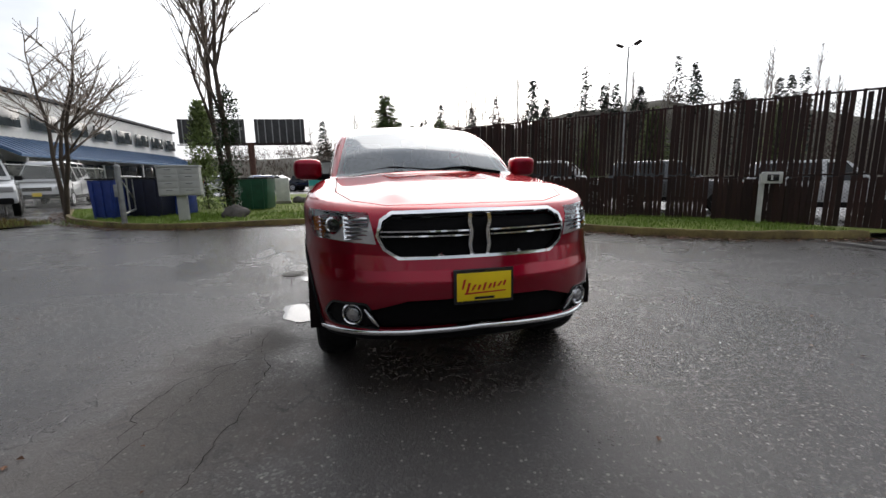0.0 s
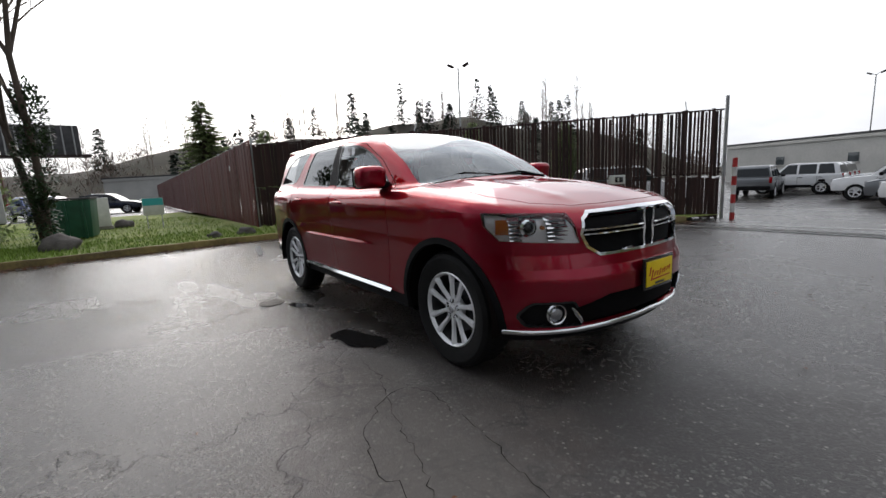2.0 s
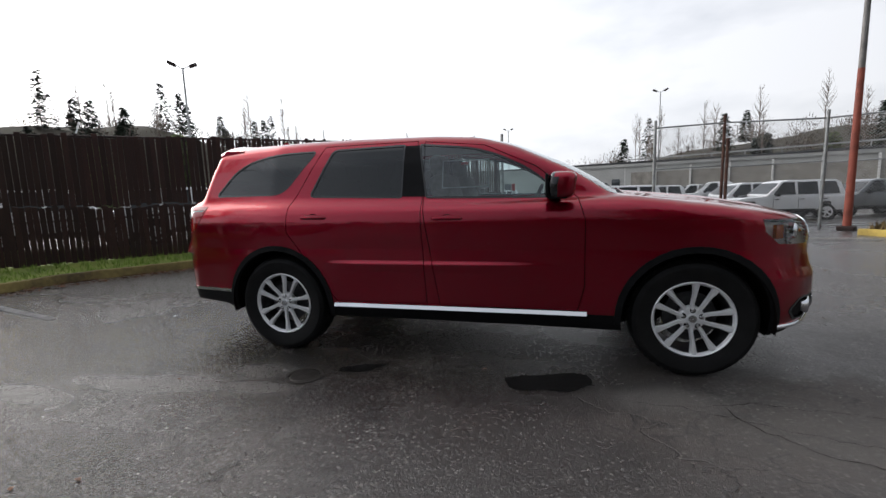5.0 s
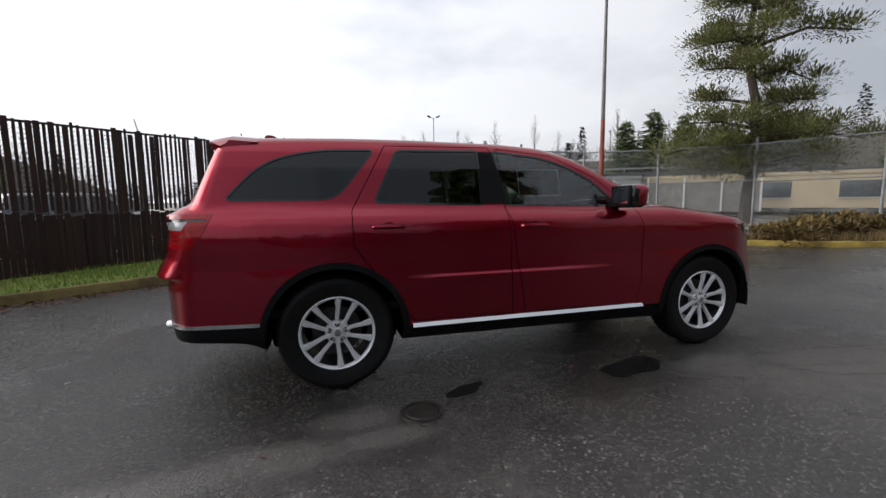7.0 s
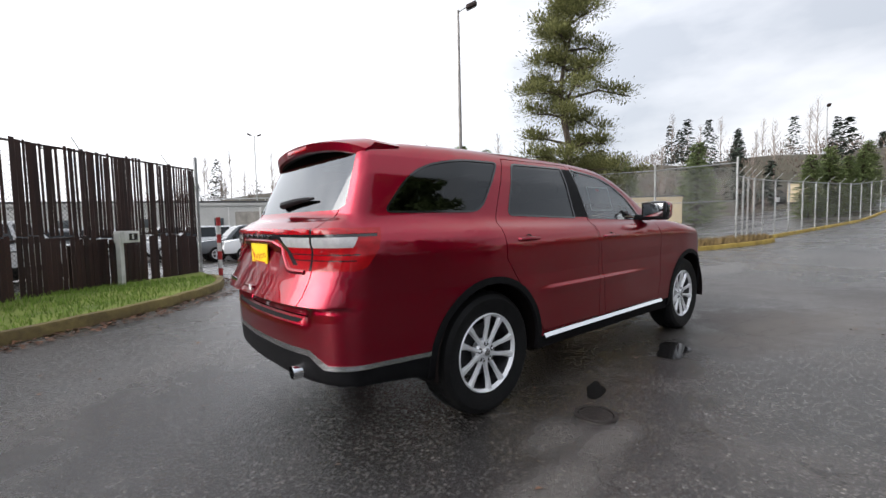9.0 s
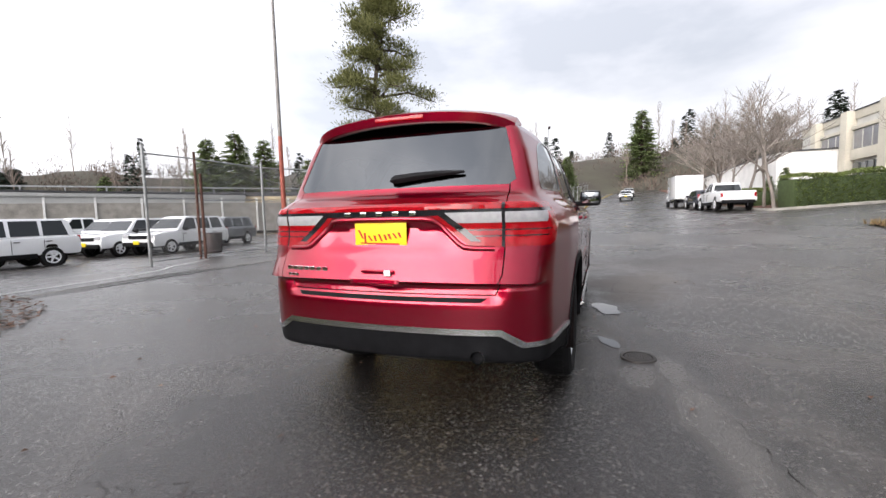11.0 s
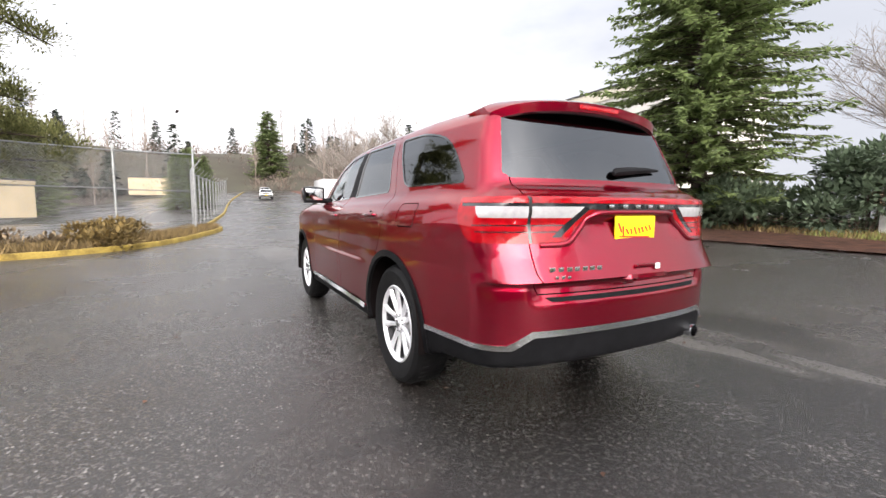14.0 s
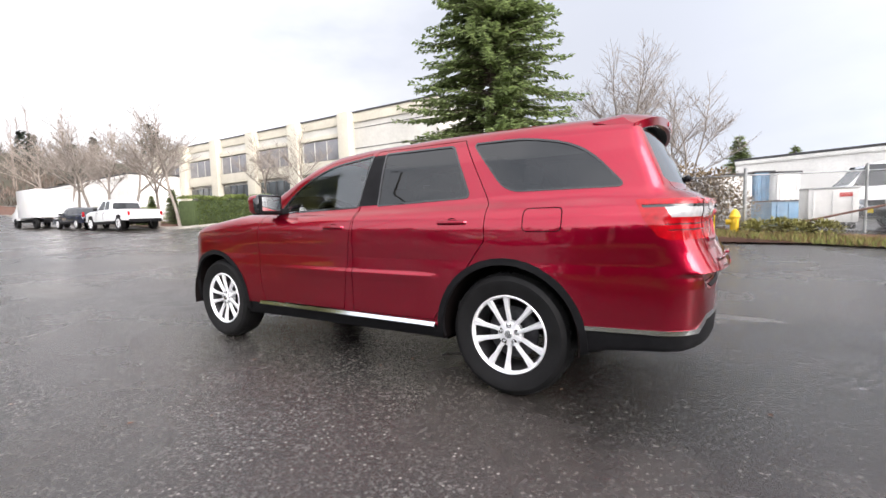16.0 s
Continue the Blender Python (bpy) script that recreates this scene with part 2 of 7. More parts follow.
def lathe_bm(profile, seg=48, axis='y'):
    """A profile of (radius, place along the axis), turned round the axis."""
    bm = bmesh.new()
    rings = []
    for r, h in profile:
        ring = []
        for k in range(seg):
            a = 2 * math.pi * k / seg
            c, s = r * math.cos(a), r * math.sin(a)
            ring.append(bm.verts.new({'y': (c, h, s), 'z': (c, s, h), 'x': (h, c, s)}[axis]))
        rings.append(ring)
    for a, b in zip(rings, rings[1:]):
        for k in range(seg):
            j = (k + 1) % seg
            bm.faces.new((a[k], a[j], b[j], b[k]))
    bmesh.ops.recalc_face_normals(bm, faces=bm.faces)
    return bm


def sweep_bm(points, r, seg=8, flat=1.0):
    """A bent rod along the points."""
    bm = bmesh.new()
    pts = [Vector(p) for p in points]
    rings = []
    for i, p in enumerate(pts):
        d = (pts[min(i + 1, len(pts) - 1)] - pts[max(i - 1, 0)]).normalized()
        side = d.cross(Vector((0, 0, 1)))
        side = side.normalized() if side.length > 1e-3 else Vector((1, 0, 0))
        up = side.cross(d)
        rr = r[i] if isinstance(r, (list, tuple)) else r
        rings.append([bm.verts.new(p + (side * math.cos(a) * rr * flat + up * math.sin(a) * rr))
                      for a in [2 * math.pi * k / seg for k in range(seg)]])
    for a, b in zip(rings, rings[1:]):
        for k in range(seg):
            j = (k + 1) % seg
            bm.faces.new((a[k], a[j], b[j], b[k]))
    bm.faces.new(rings[0][::-1])
    bm.faces.new(rings[-1])
    bmesh.ops.recalc_face_normals(bm, faces=bm.faces)
    return bm


# ---- the car body: one smooth solid, carved into its panels ----
def knots(x, *pairs):
    xs, ys = zip(*pairs)
    return np.interp(x, xs, ys)


def soft_max(a, b, k):
    h = np.clip(0.5 + 0.5 * (a - b) / k, 0, 1)
    return b + (a - b) * h + k * h * (1 - h)


def soft_min(a, b, k):
    return -soft_max(-a, -b, k)


def smooth_knots(x, *pairs):
    xs = np.linspace(-3, 3, 601)
    ys = knots(xs, *pairs)
    ker = np.hanning(23)
    ker /= ker.sum()
    ys = np.convolve(np.pad(ys, 11, mode="edge"), ker, mode="valid")
    return np.interp(x, xs, ys)


def body_field(x, y, z):
    """Below nought inside the body; y is the distance from the middle plane."""
    plan = smooth_knots(x, (-2.7, .79), (-2.4, .865), (-2.0, .92), (-1.5, .955), (-0.9, .945), (0.6, .945), (1.45, .958), (1.8, .945), (2.05, .91), (2.3, .84), (2.5, .74))
    side = knots(z, (.25, -.06), (.36, -.03), (.45, -.016), (.60, -.012), (.76, -.012), (.85, -.014), (.95, -.006), (1.06, -.004), (1.12, -.02), (1.17, -.05), (1.22, -.10), (1.4, -.2))
    flare = np.maximum(np.exp(-((x - 1.521) / .5) ** 4), np.exp(-((x + 1.521) / .5) ** 4)) * knots(z, (.3, .01), (.8, .012), (.95, .004), (1.1, 0))
    crease = knots(z, (.58, 0), (.68, .007), (.735, .016), (.742, .015), (.762, 0)) * smooth_knots(x, (-1.08, 0), (-.85, 1), (.15, 1), (.62, 0))
    f_side = y - (plan + side + flare + crease)
    hood = smooth_knots(x, (-2.7, 1.25), (-2.0, 1.245), (-1.2, 1.225), (0.3, 1.185), (0.85, 1.20), (1.12, 1.205), (1.66, 1.135), (2.0, 1.07), (2.2, 1.018), (2.45, .935))
    crown = knots(x, (.6, 0.0), (1.0, .03), (1.7, .05), (2.2, .05)) * (1 - (y / .8) ** 2) + .008 * np.exp(-((y - .40) / .07) ** 2) * knots(x, (1.0, 0), (1.2, 1), (2.0, 1), (2.15, 0))
    f_top = z - (hood + crown)
    nose = 2.415 - .30 * y ** 2 - .20 * np.clip(y / .9, 0, 2) ** 6
    nose = nose + knots(z, (.25, -.12), (.33, -.05), (.42, -.01), (.55, .012), (.66, .012), (.72, -.012), (.80, -.032), (.95, -.042), (1.02, -.056), (1.1, -.10))
    f_front = x - nose
    tail = -2.60 + .08 * (y / .8) ** 2 + .16 * np.clip(y / .9, 0, 2) ** 7
    upper = ((.92, -.012), (.945, -.017), (.975, -.014), (1.09, -.003), (1.115, -.014), (1.19, -.012), (1.215, .03), (1.4, .2))
    middle = knots(z, (.25, .05), (.36, -.02), (.48, -.030), (.58, -.035), (.675, -.037), (.695, -.034), (.735, -.014), (.775, -.001), *upper)
    corner = knots(z, (.25, .05), (.36, -.02), (.48, -.030), (.58, -.035), (.72, -.040), (.765, -.037), (.815, -.014), (.85, -.006), *upper)
    rise = np.clip((y - .57) / .11, 0, 1)
    rise = rise * rise * (3 - 2 * rise)
    tail = tail + middle * (1 - rise) + corner * rise
    tail = tail + .022 * np.clip((.38 - y) / .07, 0, 1) * np.clip((z - .955) / .03, 0, 1) * np.clip((1.115 - z) / .025, 0, 1)
    f_rear = tail - x
    low = soft_max(f_side, f_top, .07)
    low = soft_max(low, f_front, .09)
    low = soft_max(low, f_rear, .06)
    low = soft_max(low, knots(x, (-2.7, .40), (-2.1, .36), (-1.9, .30), (1.9, .27), (2.1, .28), (2.5, .30)) - z, .03)
    cab_w = knots(z, (.9, .90), (1.2, .845), (1.29, .815), (1.49, .757), (1.60, .71), (1.68, .66), (1.8, .55)) + knots(x, (-2.5, -.08), (-2.2, -.05), (-1.6, 0), (0, 0), (.6, -.03), (1.0, -.06))
    roof = smooth_knots(x, (-2.6, 1.645), (-2.3, 1.67), (-1.9, 1.69), (-1.4, 1.70), (-0.9, 1.697), (-.25, 1.682), (.1, 1.655), (.36, 1.583), (.78, 1.392), (.98, 1.27), (1.2, 1.13), (1.4, 1.0), (2.4, .1))
    dome = knots(x, (-2.3, .045), (-.3, .052), (.1, .05), (.4, .055), (1.0, .07)) * (1 - (y / .66) ** 2)
    back = -2.505 + .05 * (y / .7) ** 2 + .07 * np.clip(y / .75, 0, 2) ** 6 + (z - 1.2) * .50
    cab = soft_max(y - cab_w, z - (roof + dome), .075)
    cab = soft_max(cab, back - x, .05)
    cab = soft_max(cab, .8 - z, .01)
    return soft_min(low, cab, .035)


def half_shell():
    """The solid's skin on the side y >= 0."""
    xs = np.concatenate([np.linspace(-2.72, -2.2, 20)[:-1], np.linspace(-2.2, 2.0, 141)[:-1], np.linspace(2.0, 2.5, 20)])
    zs = np.array(sorted(set(np.round(np.concatenate([np.linspace(.2, 1.85, 62), [.655, .67, .685, .695, .705, .715, .725, .735, .7425, .752, .762, .775, .79, .805, .82, .835, .85, .86]]), 4))))
    ys = np.array(sorted(set(np.round(np.concatenate([np.linspace(0, 1.02, 36), np.linspace(.66, .92, 19)]), 4))))
    verts, faces, seen = [], [], {}

    def vid(p):
        k = tuple(np.round(p, 5))
        if k not in seen:
            seen[k] = len(verts)
            verts.append(p)
        return seen[k]

    def sheet(a, b, f):
        ids = [[vid(f(u, v)) for v in b] for u in a]
        for i in range(len(a) - 1):
            for j in range(len(b) - 1):
                faces.append((ids[i][j], ids[i + 1][j], ids[i + 1][j + 1], ids[i][j + 1]))

    sheet(xs, zs, lambda u, v: (u, 1.02, v))
    sheet(xs, ys, lambda u, v: (u, v, 1.85))
    sheet(xs, ys, lambda u, v: (u, v, .2))
    sheet(ys, zs, lambda u, v: (2.5, u, v))
    sheet(ys, zs, lambda u, v: (-2.72, u, v))
    p = np.array(verts, float)
    mid = np.stack([np.clip(p[:, 0], -1.9, 1.75), 0 * p[:, 0], np.full(len(p), .74)], 1)
    d = p - mid
    lo, hi = np.zeros(len(p)), np.full(len(p), 1.4)
    for _ in range(34):
        t = (lo + hi) / 2
        q = mid + d * t[:, None]
        inside = body_field(q[:, 0], q[:, 1], q[:, 2]) < 0
        lo, hi = np.where(inside, t, lo), np.where(inside, hi, t)
    q = mid + d * lo[:, None]
    q[p[:, 1] == 0, 1] = 0
    bm = bmesh.new()
    bv = [bm.verts.new(v) for v in q]
    for f in faces:
        bm.faces.new([bv[i] for i in f])
    bmesh.ops.recalc_face_normals(bm, faces=bm.faces)
    if sum(f.normal.y for f in bm.faces if f.calc_center_median().y > .8) < 0:
        bmesh.ops.reverse_faces(bm, faces=bm.faces)
    return bm


def line_planes(poly, axis):
    """Upright planes through the sides of a convex polygon, with their outward normals; axis: the one they run along."""
    cx, cy = sum(p[0] for p in poly) / len(poly), sum(p[1] for p in poly) / len(poly)
    out = []
    for (a, b), (c, d) in zip(poly, poly[1:] + poly[:1]):
        nx, ny = d - b, a - c
        if nx * (cx - a) + ny * (cy - b) > 0:
            nx, ny = -nx, -ny
        put = (lambda u, v: Vector((u, 0, v))) if axis == 'y' else (lambda u, v: Vector((0, u, v))) if axis == 'x' else (lambda u, v: Vector((u, v, 0)))
        n = put(nx, ny)
        if n.length > 1e-9:
            out.append((put(a, b), n.normalized()))
    return out


def carve(bm, layer, planes, rid, among=(0,), where=None):
    """Marks with rid the part of the faces that lies inside all the planes, cutting the faces along them."""
    act = [f for f in bm.faces if f[layer] in among and (where is None or where(f.calc_center_median(), f.normal))]
    keep = {}
    for co, no in planes:
        far = [f for f in act if any((v.co - co).dot(no) > 1e-5 for v in f.verts)]
        near = [f for f in act if not any((v.co - co).dot(no) > 1e-5 for v in f.verts)]
        cut = [f for f in far if any((v.co - co).dot(no) < -1e-5 for v in f.verts)]
        if not cut:
            act = near
            continue
        geom = list({v for f in cut for v in f.verts}) + list({e for f in cut for e in f.edges}) + cut
        res = bmesh.ops.bisect_plane(bm, geom=geom, dist=1e-6, plane_co=co, plane_no=no)
        bits = [g for g in res["geom"] if isinstance(g, bmesh.types.BMFace)] + cut
        bits = {f for f in bits if f.is_valid}
        act = near + [f for f in bits if (f.calc_center_median() - co).dot(no) < 0 and f not in near]
        act = list(dict.fromkeys(act))
    for f in act:
        f[layer] = rid
    return act


def rounded(poly, r, n=5):
    """The polygon with its corners rounded by r (one number, or one for each corner)."""
    out = []
    k = len(poly)
    for i, p in enumerate(poly):
        rr = r[i] if isinstance(r, (list, tuple)) else r
        p = Vector(p)
        a, b = Vector(poly[i - 1]), Vector(poly[(i + 1) % k])
        da, db = (a - p), (b - p)
        rr = min(rr, da.length * .49, db.length * .49)
        pa, pb = p + da.normalized() * rr, p + db.normalized() * rr
        for j in range(n + 1):
            t = j / n
            q = pa * (1 - t) ** 2 + p * 2 * t * (1 - t) + pb * t ** 2
            out.append((q.x, q.y))
    return out


def grown(poly, d):
    """A convex polygon moved outwards by d."""
    pl = line_planes(poly, 'z')
    k = len(pl)
    out = []
    for i in range(k):
        (c1, n1), (c2, n2) = pl[i - 1], pl[i]
        p1, p2 = c1 + n1 * d, c2 + n2 * d
        det = n1.x * n2.y - n1.y * n2.x
        if abs(det) < 1e-4:
            q = p2
        else:
            s1, s2 = n1.dot(p1), n2.dot(p2)
            q = Vector(((s1 * n2.y - s2 * n1.y) / det, (n1.x * s2 - n2.x * s1) / det, 0))
        out.append((q.x, q.y))
    return out


def circle(cx, cz, r, n=40):
    return [(cx + r * math.cos(2 * math.pi * i / n), cz + r * math.sin(2 * math.pi * i / n)) for i in range(n)]


Q_WIN = rounded([(-2.17, 1.285), (-1.50, 1.285), (-1.235, 1.612), (-1.62, 1.606), (-1.95, 1.525)], [.03, .10, .03, .3, .2])
RD_WIN = rounded([(-1.235, 1.262), (-.475, 1.238), (-.475, 1.619), (-1.065, 1.612)], [.03, .008, .008, .035])
FD_WIN = rounded([(-.265, 1.232), (.68, 1.212), (.50, 1.388), (.15, 1.56), (-.335, 1.617)], [.01, .02, .2, .2, .01])
PILLAR = [(-.478, 1.236), (-.268, 1.232), (-.338, 1.62), (-.478, 1.622)]
FD = [(-.29, 1.215), (-.255, .435), (.80, .43), (.845, .60), (.845, 1.05), (.80, 1.20), (.52, 1.425), (.15, 1.595), (-.36, 1.652)]
RD = [(-.30, 1.215), (-.265, .435), (-1.00, .44), (-1.40, .98), (-1.40, 1.20), (-1.15, 1.652), (-.37, 1.655)]
FUEL = rounded([(-1.87, 1.035), (-1.645, 1.035), (-1.645, 1.17), (-1.87, 1.17)], .035)


def carve_body():
    bm = half_shell()
    L = bm.faces.layers.int.new("rid")
    side = lambda c, n: c.y > .45
    cut = lambda poly, rid, among=(0,), axis='y', where=side, extra=(): carve(bm, L, line_planes(poly, axis) + list(extra), rid, among, where)
    P = lambda co, no: (Vector(co), Vector(no))
    # wheel openings and their black lips
    for cx in (1.521, -1.521):
        cut(circle(cx, .39, .487), 2, extra=[P((0, 0, .33), (0, 0, -1))])
        cut(circle(cx, .39, .445), 1, among=(0, 2))
    # chrome strips and black lower parts
    cut([(-1.02, .408), (.86, .408), (.86, .430), (-1.02, .430)], 3)
    cut([(-1.2, .1), (1.2, .1), (1.2, .4081), (-1.2, .4081)], 4, where=lambda c, n: True)
    rear = lambda c, n: c.x < -1.85
    carve(bm, L, [P((0, 0, .506), (0, 0, 1)), P((-1.9, 0, 0), (1, 0, 0))], 5, (0,), rear)
    carve(bm, L, [P((0, 0, .572), (0, 0, 1)), P((0, .63, .572), (0, .51, .86)), P((-2.3, 0, 0), (1, 0, 0))], 5, (0,), rear)
    carve(bm, L, [P((0, 0, .482), (0, 0, 1))], 6, (5,), rear)
    carve(bm, L, [P((0, 0, .541), (0, 0, 1)), P((0, .62, .541), (0, .51, .86)), P((-2.3, 0, 0), (1, 0, 0))], 6, (5,), rear)
    front = lambda c, n: c.x > 1.6
    carve(bm, L, [P((0, 0, .410), (0, .05, 1)), P((0, 0, .384), (0, -.05, -1)), P((1.86, 0, 0), (-1, 0, 0))], 7, (0,), front)
    carve(bm, L, [P((0, 0, .384), (0, .05, 1)), P((1.86, 0, 0), (-1, 0, 0))], 8, (0,), front)
    # front grille, lower intake, fog lamps
    gr = [(-.01, .795), (.43, .793), (.50, .84), (.53, .905), (.508, .98), (.455, 1.012), (-.01, 1.018)]
    cut(grown(gr, .016), 9, axis='x', where=front)
    cut(gr, 10, among=(9,), axis='x', where=front)
    cut([(-.01, .408), (.545, .390), (.605, .50), (.40, .562), (-.01, .575)], 11, axis='x', where=front)
    fogp = rounded([(.545, .402), (.80, .405), (.83, .46), (.79, .53), (.615, .535)], .02)
    cut(grown(fogp, .012), 41, axis='x', where=front)
    cut(fogp, 12, among=(41,), axis='x', where=front)
    # head lamp: from the grille round the corner
    carve(bm, L, [P((0, .6, .862), (0, .07, -1)), P((0, .6, 1.026), (0, -.04, 1)), P((0, .565, .95), (0, -1, .2)), P((1.89, 0, .95), (-1, 0, -.25)), P((1.985, 0, .872), (-1, 0, -1.1))], 13, (0,), front)
    # tail lamp: from the tailgate round the corner, with a slanted inner end
    lean = Vector((0, -.62, -.78))
    inner = lambda d: Vector((0, .330, 1.105)) - lean * d
    carve(bm, L, [P((0, 0, 1.197), (0, 0, 1)), P((0, .9, .982), (0, 0, -1)), (inner(0), lean), P((-2.25, 0, 1.173), (1, 0, -.42)), P((-2.285, 0, 1.09), (1, 0, -.78)), P((-2.355, 0, 1.0), (1, 0, -2.7))], 14, (0,), lambda c, n: c.x < -2.0)
    carve(bm, L, [P((0, 0, 1.197), (0, 0, 1)), P((0, 0, 1.168), (0, 0, -1)), P((0, .5, 0), (0, 1, 0))], 15, (0,), lambda c, n: c.x < -2.3)
    # windscreen, rear window
    ws = lambda c, n: c.x > -.35 and c.z > 1.15 and n.z > .3
    carve(bm, L, [P((.02, 0, 1.68), (-1, 0, -.35)), P((0, .735, 1.25), (0, 1, .30)), P((1.085, 0, 1.24), (1, 0, -.9))], 16, (0,), ws)
    rw = lambda c, n: c.x < -2.0 and c.z > 1.17
    carve(bm, L, [P((0, 0, 1.292), (0, 0, -1)), P((0, .680, 1.29), (0, 1, .26)), P((0, .635, 1.292), (0, .6, -.8)), P((0, 0, 1.695), (0, 0, 1))], 17, (0,), lambda c, n: rw(c, n) and n.x < -.15)
    # doors, side windows, pillar
    for poly, seam, door, win, rw2 in ((FD, 20, 21, 22, FD_WIN), (RD, 23, 24, 25, RD_WIN)):
        cut(grown(poly, .0028), seam)
        cut(grown(poly, -.0028), door, among=(seam,))
    cut(PILLAR, 28, among=(0, 20, 21, 23, 24))
    for door, win, poly in ((21, 22, FD_WIN), (24, 25, RD_WIN)):
        cut(grown(poly, .014), 29, among=(0, door, 28))
        cut(poly, win, among=(29,))
    cut(grown(Q_WIN, .012), 29)
    cut(Q_WIN, 27, among=(29,))
    cut(grown(FUEL, .003), 30)
    cut(grown(FUEL, -.003), 31, among=(30,))
    # white band and dark lines of the tail lamp, black strip between the lamps
    carve(bm, L, [P((0, 0, 1.168), (0, 0, 1)), P((0, 0, 1.152), (0, 0, -1)), P((-2.30, 0, 1.1), (1, 0, -.42))], 38, (14,))
    carve(bm, L, [P((0, 0, 1.152), (0, 0, 1)), P((0, 0, 1.100), (0, 0, -1)), (inner(.052), lean), P((0, .632, 1.1), (0, 1, 0))], 37, (14,))
    carve(bm, L, [P((0, 0, 1.152), (0, 0, 1)), P((0, 0, 1.100), (0, 0, -1)), P((0, .648, 1.1), (0, -1, 0)), P((-2.40, 0, 1.12), (1, 0, -.6))], 37, (14,))
    carve(bm, L, [(inner(.022), lean), (inner(.052), -lean), P((0, 0, 1.008), (0, 0, -1)), P((0, 0, 1.152), (0, 0, 1))], 38, (14,))
    for zz in (1.064, 1.034):
        carve(bm, L, [P((0, 0, zz + .003), (0, 0, 1)), P((0, 0, zz - .003), (0, 0, -1)), (inner(.052), lean), P((-2.36, 0, 1.1), (1, 0, -.6))], 38, (14,))
    carve(bm, L, [P((0, .632, 0), (0, -1, 0)), P((0, .648, 0), (0, 1, 0))], 38, (14, 37))
    carve(bm, L, [P((0, 0, 1.168), (0, 0, 1)), P((0, 0, 1.138), (0, 0, -1)), P((0, .50, 1.15), (0, 1, 0))], 40, (0, 14), lambda c, n: c.x < -2.3)
    # cowl below the windscreen
    carve(bm, L, [P((0, .67, 0), (0, 1, 0)), P((.90, 0, 0), (-1, 0, 0)), P((1.12, 0, 0), (1, 0, 0))], 39, (0,), lambda c, n: n.z > .2 and c.z > 1.1)
    # bonnet seam and tailgate seam
    bonnet = [(1.10, -.01), (1.02, .66), (1.18, .735), (1.75, .745), (2.02, .66), (2.17, .48), (2.215, .25), (2.225, -.01)]
    bw = lambda c, n: c.x > .9 and n.z > .25
    cut(grown(bonnet, .004), 32, axis='z', where=bw)
    cut(grown(bonnet, -.004), 33, among=(32,), axis='z', where=bw)
    gate = [(-.01, .742), (.60, .742), (.645, .85), (.652, 1.20), (.62, 1.52), (.575, 1.64), (-.01, 1.70)]
    gw = lambda c, n: c.x < -2.1 and n.x < -.2
    cut(grown(gate, .003), 34, axis='x', where=gw)
    cut(grown(gate, -.003), 35, among=(34,), axis='x', where=gw)
    cut([(-.01, .704), (.53, .706), (.56, .726), (-.01, .726)], 36, axis='x', where=lambda c, n: c.x < -2.1)
    return bm, L


SHELL, RID = carve_body()
SHELL.normal_update()
REGION = {}
for sf in SHELL.faces:
    REGION.setdefault(sf[RID], []).append(sf)


def panel(rids, both=True, side=1, push=0.0, thick=0.0, keep=None, slope=(0, 0)):
    """The faces of those regions, on both halves or on one side; pushed along their normals by push."""
    bm = bmesh.new()
    for s in ((1, -1) if both else (side,)):
        made = {}
        for f in [g for k in sorted(rids) for g in REGION.get(k, ())]:
            if keep is None or keep(f.calc_center_median()):
                vs = []
                for v in f.verts:
                    if v.index not in made:
                        made[v.index] = bm.verts.new((v.co.x, v.co.y * s, v.co.z))
                        nn = v.normal
                        made[v.index].co += Vector((nn.x, nn.y * s, nn.z)) * (push + slope[1] * (slope[0] - v.co.z))
                    vs.append(made[v.index])
                try:
                    bm.faces.new(vs if s > 0 else vs[::-1])
                except ValueError:
                    pass
    if both:
        bmesh.ops.remove_doubles(bm, verts=[v for v in bm.verts if abs(v.co.y) < 1e-4], dist=2e-4)
    bm.normal_update()
    if thick:
        rim = [e for e in bm.edges if e.is_boundary]
        back = {}
        for e in rim:
            for v in e.verts:
                if v not in back:
                    back[v] = bm.verts.new(v.co - v.normal * thick)
        for e in rim:
            f = e.link_faces[0]
            lp = [l for l in f.loops if l.edge == e][0]
            a, b = lp.vert, lp.link_loop_next.vert
            bm.faces.new((b, a, back[a], back[b]))
    return bm


SHELL.verts.index_update()
LAMPS = []
CAR = thing("suv", label="dark red metallic seven-seat SUV with chrome trim, parked on wet asphalt", category="car")
body = part("body", panel({0}, thick=.02), RED, CAR, angle=50)
bonnet = part("bonnet", panel({33}, thick=.012), RED, CAR, angle=50)
part("tailgate", panel({35}, thick=.012), RED, CAR, angle=50)
part("bonnet_gap", panel({32}, push=-.010), SEAMSHADE, CAR)
for s in (1, -1):
    part("tailgate_gap", panel({34}, False, s, push=-.010, keep=lambda c: c.z < 1.0), SEAMSHADE, CAR)
    part("door_gap", panel({20}, False, s, push=-.010), SEAMSHADE, CAR)
    part("door_gap", panel({23}, False, s, push=-.010), SEAMSHADE, CAR)
part("windscreen", panel({16}, push=-.003), GLASS_W, CAR)
part("rear_window", panel({17}, push=-.003), GLASS_R, CAR)
part("front_grille_frame", panel({9}, push=.006, thick=.025), CHROME, CAR)
part("front_grille_mesh", panel({10}, push=-.035), MESHB, CAR)
part("lower_intake", panel({11}, push=-.03), MESHB, CAR)
